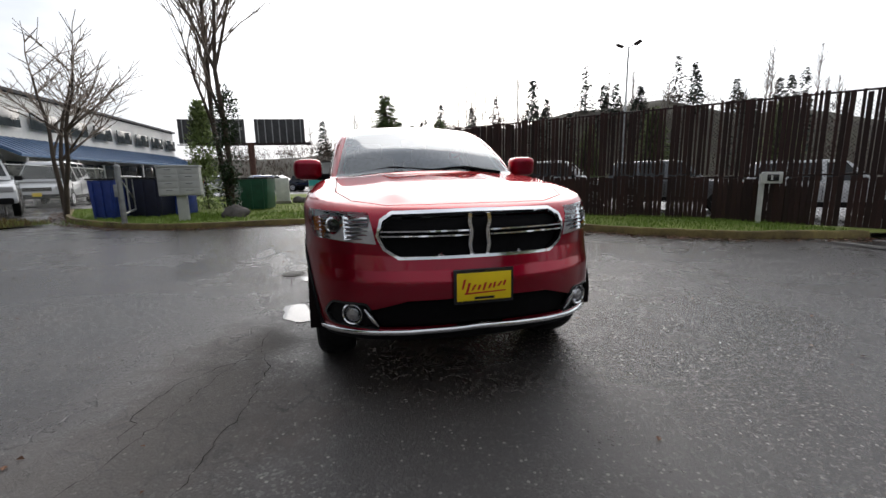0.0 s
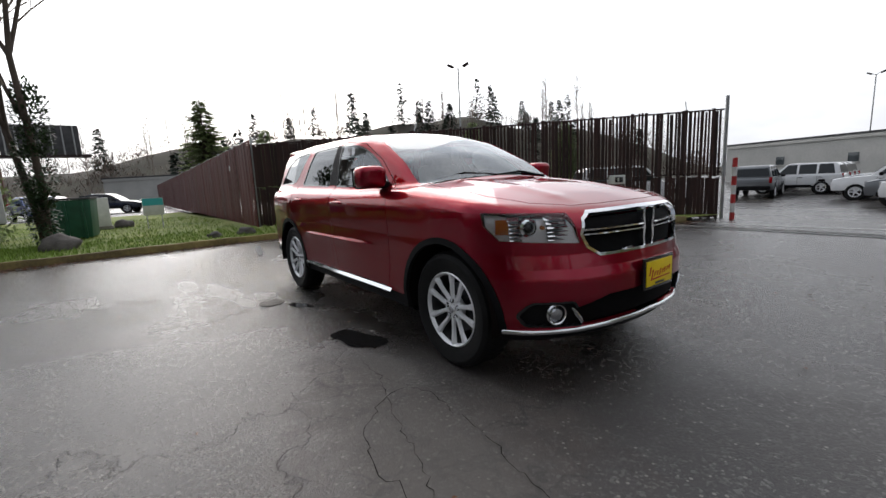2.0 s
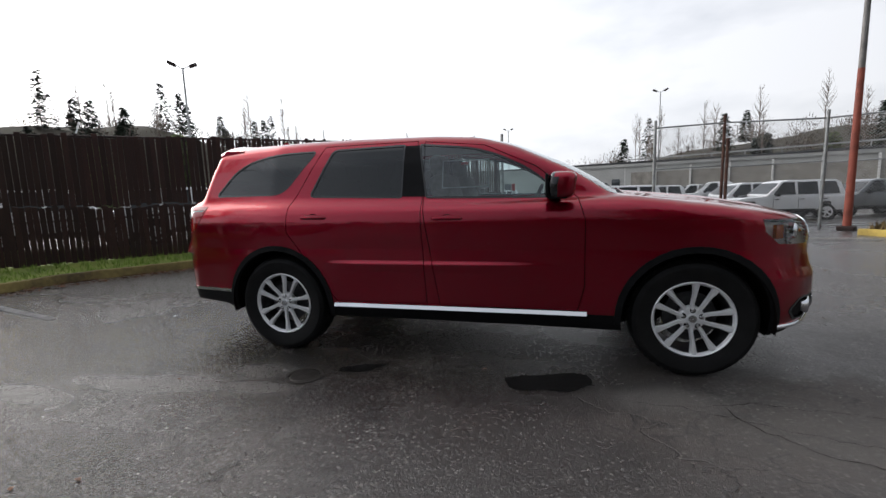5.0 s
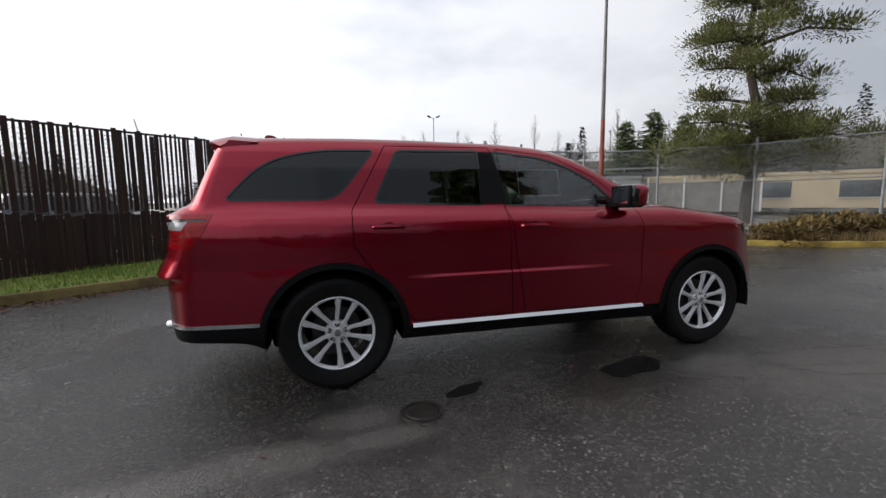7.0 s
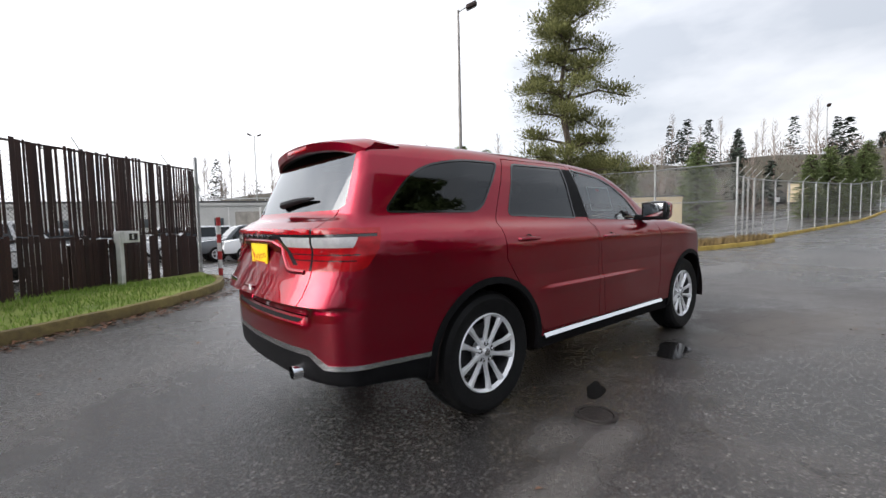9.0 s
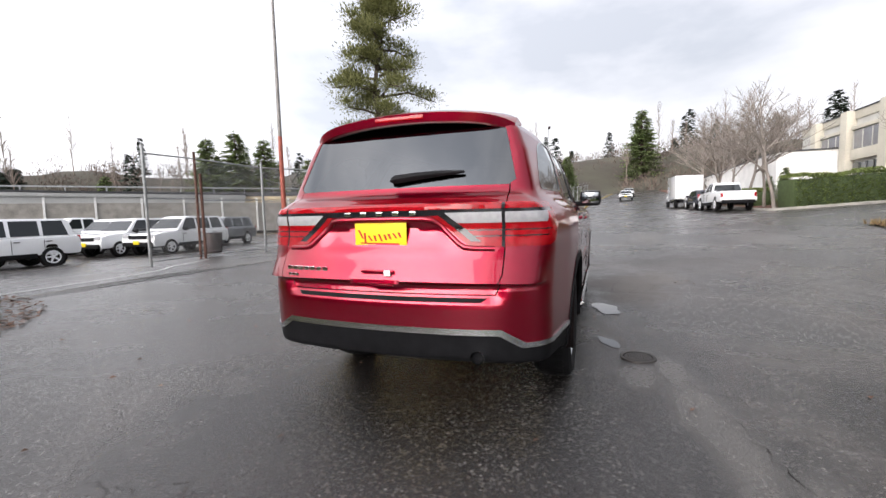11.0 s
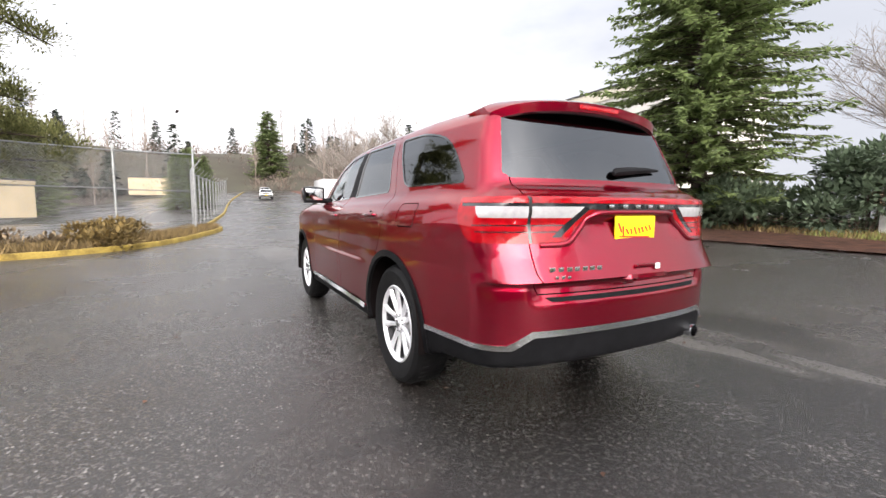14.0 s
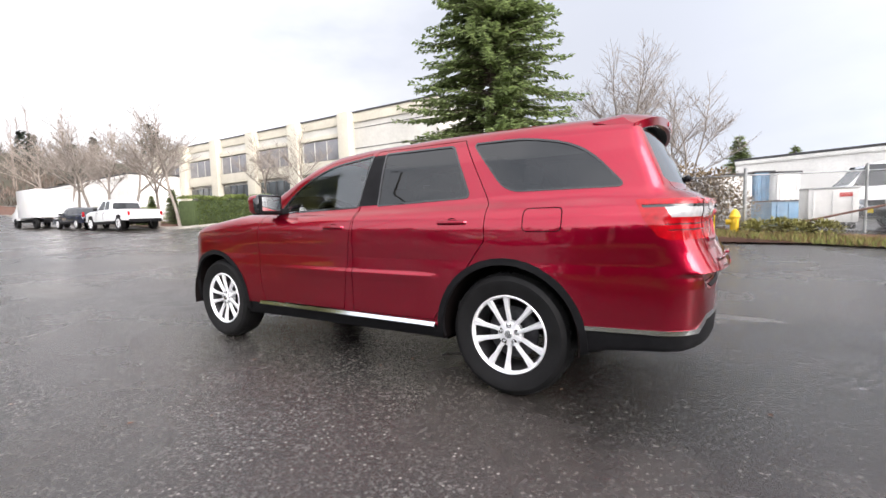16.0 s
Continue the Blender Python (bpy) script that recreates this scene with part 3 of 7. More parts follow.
part("bumper_channel", panel({7}, push=-.006), BLACKP, CAR)
part("front_air_dam", panel({8}, push=-.012), BLACKP, CAR)
part("rear_bumper_strip", panel({5}, push=.004, thick=.012, slope=(.52, .12)), SATIN, CAR)
part("rear_bumper_lower", panel({6}, push=-.004), BLACKP, CAR)
part("rear_step_pad", panel({36}, push=.004, thick=.01), BLACKP, CAR)
part("tail_light_bar", panel({15}, push=.003, thick=.01), REDLENS, CAR)
part("sill", panel({4}, push=-.012), BLACKP, CAR)
for s in (1, -1):
    part("wheel_arch_trim", panel({2}, False, s, push=.006, thick=.025, keep=lambda c: c.x > 0), BLACKP, CAR)
    part("wheel_arch_trim", panel({2}, False, s, push=.006, thick=.025, keep=lambda c: c.x < 0), BLACKP, CAR)
    part("sill_strip", panel({3}, False, s, push=.012, thick=.03, slope=(.43, .9)), CHROME, CAR)
    part("window_trim", panel({29}, False, s, push=.002, thick=.008), GLOSSB, CAR)
    part("door_pillar", panel({28}, False, s, push=.001, thick=.008), BLACKP, CAR)
    part("quarter_window", panel({27}, False, s, push=-.004), GLASS_T, CAR)
    fdoor = part("door", panel({21}, False, s, thick=.012), RED, CAR, angle=50)
    part("door_window", panel({22}, False, s, push=-.004), GLASS_D, fdoor)
    rdoor = part("door", panel({24}, False, s, thick=.012), RED, CAR, angle=50)
    part("door_window", panel({25}, False, s, push=-.004), GLASS_T, rdoor)
    for door, hx, hz in ((fdoor, -.095, 1.072), (rdoor, -1.165, 1.092)):
        pts = [(hx - .115, .915, hz), (hx - .095, .945, hz + .004), (hx, .955, hz + .006), (hx + .095, .945, hz + .004), (hx + .115, .915, hz)]
        part("door_handle", sweep_bm([(a, b * s, c) for a, b, c in pts], .013, 8, 1.0), RED, door)
        # near-black disc paints the shade of the finger hollow behind the handle
        part("handle_cup_shade", lathe_bm([(.001, .921 * s), (.03, .922 * s), (.04, .928 * s)], 20), SEAMSHADE, door).location = (hx, .006 * s, hz - .006)
    # lamps
    lamp = part("headlight", panel({13}, False, s, push=-.030, slope=(.945, .2)), LAMPIN, CAR, "clear headlight with chrome inside")
    part("headlight_lens", panel({13}, False, s, push=.001), GLASS_C, lamp)
    LAMPS.append((lamp, s))
    tl = part("tail_light", panel({14}, False, s, push=.003, thick=.012), REDLENS, CAR, "red tail light with a white band")
    part("reverse_light", panel({37}, False, s, push=.003), WHITELENS, tl, "white band of the tail light")
    part("lens_divider", panel({38}, False, s, push=.001), GLOSSB, tl)
    part("fog_light_trim", panel({41}, False, s, push=.004, thick=.02), GLOSSB, CAR)
    fog = part("fog_light_bezel", panel({12}, False, s, push=-.015, thick=-.02), BLACKP, CAR)
part("fuel_door", panel({31}, False, 1), RED, CAR)
part("fuel_door_gap", panel({30}, False, 1, push=-.004), SEAMSHADE, CAR)
part("fender_patch", panel({30, 31}, False, -1), RED, CAR)
part("cowl", panel({39}, push=-.006, thick=.01), BLACKP, CAR)
part("tailgate_strip", panel({40}, push=.001), GLOSSB, CAR)
# near-black sheet added inside the shell to keep the underside dark
part("bay_floor", box_bm((0, 0, .36), (4.3, 1.2, .03)), SEAMSHADE, CAR)


# ---- wheels ----
def wheel(x, s):
    hub = new("wheel")
    hub.parent = CAR
    hub.location = (x, .79 * s, .389)
    prof = [(.245, .095), (.30, .118), (.345, .122), (.372, .105), (.386, .075), (.389, .03), (.389, -.05), (.384, -.09), (.36, -.12), (.24, -.11)]
    tyre = lathe_bm([(r, h * s) for r, h in prof], 64)
    part("tyre", tyre, RUBBER, hub, angle=30)
    groove = bmesh.new()
    for k in range(48):
        a = 2 * math.pi * k / 48
        for h in (-.055, .045):
            rot = Matrix.Rotation(-a, 3, 'Y')
            add_box(groove, rot @ Vector((.3885, 0, 0)) + Vector((0, h * s, 0)), (.006, .05, .016), rot)
    tagged(part("tread", groove, RUBBER, hub, smooth=False), kind="stuff")
    rim = lathe_bm([(.252, .100 * s), (.245, .107 * s), (.236, .098 * s), (.230, .082 * s)], 64)
    part("rim", rim, ALLOY, hub)
    part("rim_barrel", lathe_bm([(.230, .082 * s), (.222, .05 * s), (.218, .0), (.218, -.09 * s)], 48), DARKMET, hub)
    part("brake_disc", lathe_bm([(.01, .005 * s), (.165, .005 * s), (.168, -.01 * s), (.05, -.02 * s)], 40), DARKMET, hub)
    sp = bmesh.new()
    for k in range(10):
        a = 2 * math.pi * (k + .5) / 10
        lean = .055 if k % 2 else -.055
        c, n = math.cos(a), math.sin(a)
        c2, n2 = math.cos(a + lean), math.sin(a + lean)
        def at(r, off, h, o=0):
            return Vector(((c2 if o else c) * r - n * off, h * s, (n2 if o else n) * r + c * off))
        ring = []
        for r, w, h, o in ((.045, .016, .080, 0), (.10, .0145, .084, 0), (.17, .0165, .093, 1), (.238, .026, .100, 1)):
            ring.append([sp.verts.new(p) for p in (at(r, -w, h - .02, o), at(r, -w * .55, h, o), at(r, w * .55, h, o), at(r, w, h - .02, o))])
        for p, q in zip(ring, ring[1:]):
            for j in range(3):
                sp.faces.new((p[j], p[j + 1], q[j + 1], q[j]))
            sp.faces.new((p[3], p[0], q[0], q[3]))
    bmesh.ops.recalc_face_normals(sp, faces=sp.faces)
    part("spoke_star", sp, ALLOY, hub, angle=25)
    part("hub_face", lathe_bm([(.001, .088 * s), (.03, .088 * s), (.034, .080 * s), (.070, .076 * s), (.080, .064 * s), (.082, .03 * s)], 40), ALLOY, hub)
    part("centre_cap", lathe_bm([(.001, .094 * s), (.022, .093 * s), (.028, .084 * s)], 24), SATIN, hub)
    for k in range(5):
        a = 2 * math.pi * k / 5 + .3
        # flat near-black disc, the shade of the nut's pocket put into colour
        part("nut_pocket_shade", lathe_bm([(.001, .079 * s), (.017, .080 * s), (.018, .07 * s)], 14), SEAMSHADE, hub).location = (.056 * math.cos(a), 0, .056 * math.sin(a))
        nut = lathe_bm([(.001, .094 * s), (.008, .094 * s), (.0105, .08 * s)], 8)
        part("lug_nut", nut, CHROME, hub).location = (.056 * math.cos(a), 0, .056 * math.sin(a))
    well = lathe_bm([(.448, .145 * s), (.452, -.18 * s), (.3, -.24 * s), (.05, -.24 * s)], 40)
    bmesh.ops.delete(well, geom=[f for f in well.faces if f.calc_center_median().z < -.10], context='FACES')
    wl_ = part("wheel_well", well, SEAMSHADE, CAR)
    wl_.location = (x, .79 * s, .39)


for wx in (1.521, -1.521):
    for s in (1, -1):
        wheel(wx, s)


# ---- car details ----
def skin(y, z, front=True):
    """x of the body's skin at that height and side place."""
    xs = np.linspace(1.0, 2.7, 400) if front else np.linspace(-1.6, -2.9, 400)
    f = body_field(xs, np.full(400, abs(y)), np.full(400, z))
    return float(xs[np.argmax(f > 0)])


def skin_strip(z0, z1, y0, y1, proud, front, n=24, depth=.02, tilt=0.0):
    """A bar that follows the nose or the tail between two side places."""
    bm = bmesh.new()
    sg = 1 if front else -1
    rows = []
    for k in range(n + 1):
        y = y0 + (y1 - y0) * k / n
        a, b = skin(y, z0, front) + sg * (proud + tilt), skin(y, z1, front) + sg * proud
        rows.append([bm.verts.new(p) for p in ((a - sg * depth, y, z0), (a, y, z0 + .002), (b, y, z1 - .002), (b - sg * depth, y, z1))])
    for p, q in zip(rows, rows[1:]):
        for j in range(3):
            bm.faces.new((p[j], p[j + 1], q[j + 1], q[j]))
    bmesh.ops.recalc_face_normals(bm, faces=bm.faces)
    return bm


for s in (1, -1):
    for z0, z1 in ((.896, .908), (.921, .933)):
        part("grille_bar", skin_strip(z0, z1, .06 * s, .525 * s, .004, True, depth=.035), CHROME, CAR)
    vb = prism_bm([(.034 * s, .788), (.052 * s, .788), (.064 * s, .85), (.058 * s, .895), (.056 * s, .93), (.066 * s, .97), (.062 * s, 1.016), (.042 * s, 1.016), (.046 * s, .97), (.036 * s, .93), (.036 * s, .895), (.044 * s, .85)], 2.335, 2.378, 'x')
    part("grille_upright", vb, CHROME, CAR)
    lens = lathe_bm([(.002, .02), (.03, .016), (.04, 0), (.046, -.004), (.05, -.03)], 28, 'x')
    fx = skin(.685, .47)
    part("fog_light", lens, [SATIN], CAR).matrix_basis = pose(fx - .012, .685 * s, .472, 0, 0, 22 * s)
    ring = lathe_bm([(.05, .012), (.056, .016), (.062, .008), (.06, -.02)], 28, 'x')
    part("fog_light_ring", ring, CHROME, CAR).matrix_basis = pose(fx - .012, .685 * s, .472, 0, 0, 22 * s)
    part("fog_light_blade", sweep_bm([(skin(y, z) + .003, y * s, z) for y, z in ((.555, .412), (.575, .44), (.60, .475), (.625, .51))], [.006, .012, .012, .005], 8), SATIN, CAR, "silver blade beside the fog light")
    # mirror
    mb = bmesh.new()
    bmesh.ops.create_uvsphere(mb, u_segments=28, v_segments=16, radius=1)
    for v in mb.verts:
        c = v.co
        sq = Vector([math.copysign(abs(t) ** .55, t) for t in c])
        c.x, c.y, c.z = sq.x * .115 + .02 * max(0, sq.z), sq.y * .118, sq.z * .088
        if c.x < 0:
            c.x *= .55
    for f in mb.faces:
        f.material_index = 1 if f.calc_center_median().x < -.004 else 0
    mir = part("mirror", mb, [RED, GLOSSB], CAR, "red door mirror with a black back and base")
    mir.location = (.665, .972 * s, 1.282)
    base = bmesh.new()
    add_box(base, (0, 0, -.062), (.13, .19, .05), bevel=.018)
    add_box(base, (-.02, -.12 * s, -.062), (.09, .12, .055), bevel=.018)
    part("mirror_base", base, BLACKP, mir)
    part("mirror_rim", box_bm((-.064, 0, 0), (.020, .215, .152), bevel=.008), BLACKP, mir)
    part("mirror_glass", box_bm((-.0755, 0, .004), (.004, .178, .118), bevel=.0015), mat("mirror_face", (.20, .21, .22), rough=.02, metal=1.0), mir)

STRIP = [.865 * math.sin(math.pi / 2 * k / 30) for k in range(-30, 31)]
part("front_bumper_strip", sweep_bm([(skin(y, .397 - .05 * abs(y)) + .002, y, .397 - .05 * abs(y)) for y in STRIP], .0165, 10), CHROME, CAR, angle=60)

# number plates with their painted lettering reduced to shapes
SCRIPT = [(-.115, .02, .03, .05, 25), (-.09, .0, .02, .055, -20), (-.06, .0, .03, .03, 10), (-.03, .0, .02, .028, -15), (0, .003, .026, .04, 15), (.03, .004, .022, .028, -10), (.055, .008, .022, .03, 12), (.085, .012, .03, .026, -8), (.112, .016, .022, .028, 10)]


def plate(name, x, z, sg, holder):
    if holder:
        part("plate_holder", box_bm((x - sg * .012, 0, z), (.02, .335, .19), bevel=.006), GLOSSB, CAR)
    p = part(name, box_bm((x, 0, z), (.006, .302, .150), bevel=.002), YELLOW, CAR, "yellow dealer plate with red script")
    for a, b, w, h, tilt in SCRIPT:
        st = prism_bm([(-w / 2, -h / 2), (-w / 2 + .011, -h / 2), (w / 2 + .002, h / 2), (w / 2 - .011, h / 2)], 0, .0015, 'x')
        o = part("red_stroke", st, PLATERED, p)
        o.matrix_basis = pose(x + sg * .0035, a * sg, z + b - .004, tilt * sg * .3, 0, 0)
    part("red_stroke", prism_bm([(-.11, -.006), (.12, .002), (.12, .008), (-.11, .003)], 0, .0015, 'x'), PLATERED, p).matrix_basis = pose(x + sg * .0035, 0, z - .034)
    part("dark_bar", box_bm((x + sg * .0035, 0, z - .062), (.0015, .11, .014)), GLOSSB, p)


plate("front_plate", 2.452, .634, 1, True)
plate("rear_plate", skin(0, 1.03, False) - .006, 1.032, -1, False)

# tailgate: badges, handle, wiper, spoiler
for k in range(5):
    yb = .19 - .095 * k
    part("chrome_badge", box_bm((skin(yb, 1.154, False) - .005, yb, 1.153), (.007, .036, .020), bevel=.003), CHROME, CAR)
for n_, y_, w_, z_, h_, gap_ in ((7, .572, .032, .866, .021, .043), (3, .56, .020, .832, .014, .030)):
    for k in range(n_):
        yb = y_ - gap_ * k
        part("name_badge", box_bm((skin(yb, z_, False) - .003, yb, z_), (.005, w_, h_), bevel=.003), CHROME, CAR)
ARCH = [(.60, .972), (.50, .974), (.455, .980), (.425, .998), (.36, 1.058), (.325, 1.092), (.29, 1.114), (.25, 1.122), (.12, 1.124), (0, 1.124)]
ARCH = ARCH + [(-y, z) for y, z in ARCH[-2::-1]]
part("tailgate_arch", sweep_bm([(skin(y, z, False) + .004, y, z) for y, z in ARCH], .015, 10), RED, CAR, angle=60)
xh = skin(0, .86, False)
part("tailgate_handle", box_bm((xh - .006, -.015, .862), (.02, .185, .014), bevel=.006), RED, CAR)
part("handle_lip", box_bm((xh + .004, -.015, .790), (.02, .165, .010), bevel=.004), RED, CAR)
# flat plate in darkened body red, painted shade of the handle hollow
part("handle_recess_shade", box_bm((xh + .002, -.015, .826), (.008, .165, .055), bevel=.003), mat("recess_shade_red", (.10, .001, .006), rough=.4, noise_scale=8), CAR)
part("handle_badge", box_bm((xh - .017, -.075, .856), (.004, .035, .030), bevel=.002), PAPER, CAR)
WIPE = [(.005, 1.332), (-.02, 1.340), (-.14, 1.352), (-.28, 1.362), (-.41, 1.366)]
wb = sweep_bm([(skin(y, z, False) - .018, y, z) for y, z in WIPE], [.010, .024, .022, .016, .007], 8)
part("rear_wiper", wb, BLACKP, CAR)
for a, b in (((1.06, .62, 1.235), (1.10, -.02, 1.262)), ((1.09, -.02, 1.262), (1.02, -.60, 1.240))):
    a, b = Vector(a), Vector(b)
    part("front_wiper", sweep_bm([a, a.lerp(b, .5) + Vector((-.02, 0, .035)), b], [.011, .009, .006], 6), BLACKP, CAR)

sb = bmesh.new()
rows = []
for k in range(33):
    y = -.64 + 1.28 * k / 32
    e = (abs(y) / .64)
    top = 1.70 + .05 * (1 - e ** 2) - .03 * e ** 8
    xr = -2.35 + .07 * e ** 2 + .07 * e ** 8
    rows.append([sb.verts.new(p) for p in ((-1.98, y, top - .006), (-2.15, y, top + .004), (xr + .03, y, top - .022), (xr, y, top - .036), (xr + .008, y, top - .084), (xr + .03, y, top - .092), (-2.12, y, top - .040))])
for p, q in zip(rows, rows[1:]):
    for j in range(6):
        sb.faces.new((p[j], p[j + 1], q[j + 1], q[j]))
sb.faces.new(rows[0])
sb.faces.new(rows[-1][::-1])
bmesh.ops.recalc_face_normals(sb, faces=sb.faces)
spoiler = part("spoiler", sb, RED, CAR, angle=40)
part("brake_light", box_bm((-2.342, 0, 1.69), (.012, .30, .026), bevel=.003), REDLENS, spoiler)
# black sheet under the red spoiler, painting in the shadow band below its lip
ub_ = bmesh.new()
rows = []
for k in range(33):
    y = -.60 + 1.20 * k / 32
    e = (abs(y) / .64)
    top = 1.70 + .05 * (1 - e ** 2) - .03 * e ** 8
    xr = -2.35 + .07 * e ** 2 + .07 * e ** 8
    rows.append([ub_.verts.new(p) for p in ((xr + .03, y, top - .0925), (xr + .06, y, top - .090), (-2.13, y, top - .046))])
for p, q in zip(rows, rows[1:]):
    for j in range(2):
        ub_.faces.new((p[j], p[j + 1], q[j + 1], q[j]))
bmesh.ops.recalc_face_normals(ub_, faces=ub_.faces)
part("spoiler_underside_shade", ub_, BLACKP, spoiler)
fin = prism_bm([(-2.02, 1.745), (-1.86, 1.755), (-1.95, 1.80), (-2.0, 1.80)], -.018, .018, 'y', .008)
part("antenna_fin", fin, RED, CAR)
ex = lathe_bm([(.034, -2.66), (.036, -2.655), (.036, -2.45), (.028, -2.45), (.028, -2.655)], 24, 'x')
part("exhaust_tip", ex, CHROME, CAR).location = (.03, -.52, .44)

# window sticker inside the right front window
for name, x0, x1, z0, z1 in (("sticker_edge", -.16, .19, 1.485, 1.492), ("sticker_edge", -.16, .19, 1.288, 1.295), ("sticker_edge", -.16, -.152, 1.288, 1.492), ("sticker_edge", .182, .19, 1.288, 1.492), ("sticker_logo", -.02, .03, 1.455, 1.475)):
    bmq = bmesh.new()
    yy = lambda z: -.795 + (z - 1.29) * .26
    bmq.faces.new([bmq.verts.new(p) for p in ((x0, yy(z0), z0), (x1, yy(z0), z0), (x1, yy(z1), z1), (x0, yy(z1), z1))])
    part(name, bmq, PLATERED if name == "sticker_logo" else PAPER, CAR)

# cabin
part("dashboard", box_bm((.78, 0, 1.08), (.5, 1.42, .22), bevel=.07), INTDARK, CAR)
part("cabin_floor", box_bm((-.7, 0, .52), (3.2, 1.5, .05)), INTDARK, CAR)
for s in (1, -1):
    part("door_card", box_bm((-.12, .80 * s, .85), (1.66, .05, .62), bevel=.02), INTERIOR, CAR)
part("roof_lining", box_bm((-.95, 0, 1.655), (2.0, 1.05, .02), bevel=.008), HEADLINER, CAR)
part("load_cover", box_bm((-1.75, 0, 1.16), (.9, 1.3, .06), bevel=.02), INTDARK, CAR)


def seat(x, y, w):
    o = part("seat", box_bm((x, y, .80), (.52, w, .18), bevel=.05), INTERIOR, CAR)
    part("seat_back", box_bm((x - .30, y, 1.10), (.16, w, .62), Euler((0, radians(-14), 0)).to_matrix(), bevel=.06), INTERIOR, o)
    part("headrest", box_bm((x - .40, y, 1.475), (.11, min(w, .27), .17), Euler((0, radians(-10), 0)).to_matrix(), bevel=.045), INTERIOR, o)


for s in (1, -1):
    seat(.12, .38 * s, .50)
    seat(-.85, .38 * s, .52)
wheel_ring = bmesh.new()
for k in range(30):
    a0, a1 = 2 * math.pi * k / 30, 2 * math.pi * (k + 1) / 30
    add_tube(wheel_ring, (0, .185 * math.cos(a0), .185 * math.sin(a0)), (0, .185 * math.cos(a1), .185 * math.sin(a1)), .016, None, 8, False)
for a in (0, 2.5, 3.8):
    add_tube(wheel_ring, (0, 0, 0), (0, .18 * math.cos(a), .18 * math.sin(a)), .018, .012, 6)
add_box(wheel_ring, (.01, 0, 0), (.05, .13, .11), bevel=.02)
part("steering_wheel", wheel_ring, INTDARK, CAR).matrix_basis = pose(.46, .38, 1.13, 0, 24, 0)
part("rear_view_mirror", box_bm((.33, 0, 1.53), (.03, .24, .06), bevel=.012), INTDARK, CAR)

# inside the headlights
for lamp, s in LAMPS:
    def seat_lamp(y, z, back):
        return skin(y, z) - back
    px = seat_lamp(.755, .952, .045)
    part("projector", lathe_bm([(.002, .034), (.018, .030), (.030, .016), (.034, .0), (.034, -.04)], 28, 'x'), GLOSSB, lamp, "dark glass projector").matrix_basis = pose(px, .755 * s, .952, 0, 0, 24 * s)
    part("projector_ring", lathe_bm([(.034, .02), (.040, .026), (.052, .014), (.056, -.02)], 28, 'x'), CHROME, lamp).matrix_basis = pose(px, .755 * s, .952, 0, 0, 24 * s)
    for k in range(6):
        z = .890 + .022 * k
        part("reflector_facet", box_bm((0, 0, 0), (.030, .135, .003), bevel=.001), REFLECTOR, lamp).matrix_basis = pose(seat_lamp(.645, z, .024), .645 * s, z, 0, 40, 16 * s)
        part("reflector_facet", box_bm((0, 0, 0), (.030, .07, .003), bevel=.001), REFLECTOR, lamp).matrix_basis = pose(seat_lamp(.81, z, .028), .81 * s, z, 0, 40, 38 * s)
    part("bulb", lathe_bm([(.001, .02), (.010, .012), (.012, -.01)], 14, 'x'), AMBER, lamp).matrix_basis = pose(seat_lamp(.70, .95, .04), .70 * s, .95, 0, 0, 20 * s)
    amb = bmesh.new()
    for k in range(7):
        z = .905 + .012 * k
        add_box(amb, (0, 0, z - .94), (.02, .075, .0125), bevel=.002)
    part("turn_signal", amb, AMBER, lamp, "amber corner lens").matrix_basis = pose(seat_lamp(.845, .945, .045), .845 * s, .955, 0, 0, 52 * s)


# ---- ground ----
def ground_z(x, y):
    g = .022 * (min(x, 150) - 3) + .04 * max(0, min(x, 150) - 40) - .05 * (max(y, -40) + 2)
    if y > 6:
        g = g - .06 * (y - 6)
    k = .12
    h = min(1, max(0, .5 + .5 * g / k))
    z = g * h + k * h * (1 - h)
    dip = -.035 * min(max(0, y - 7), 12)
    return z + dip


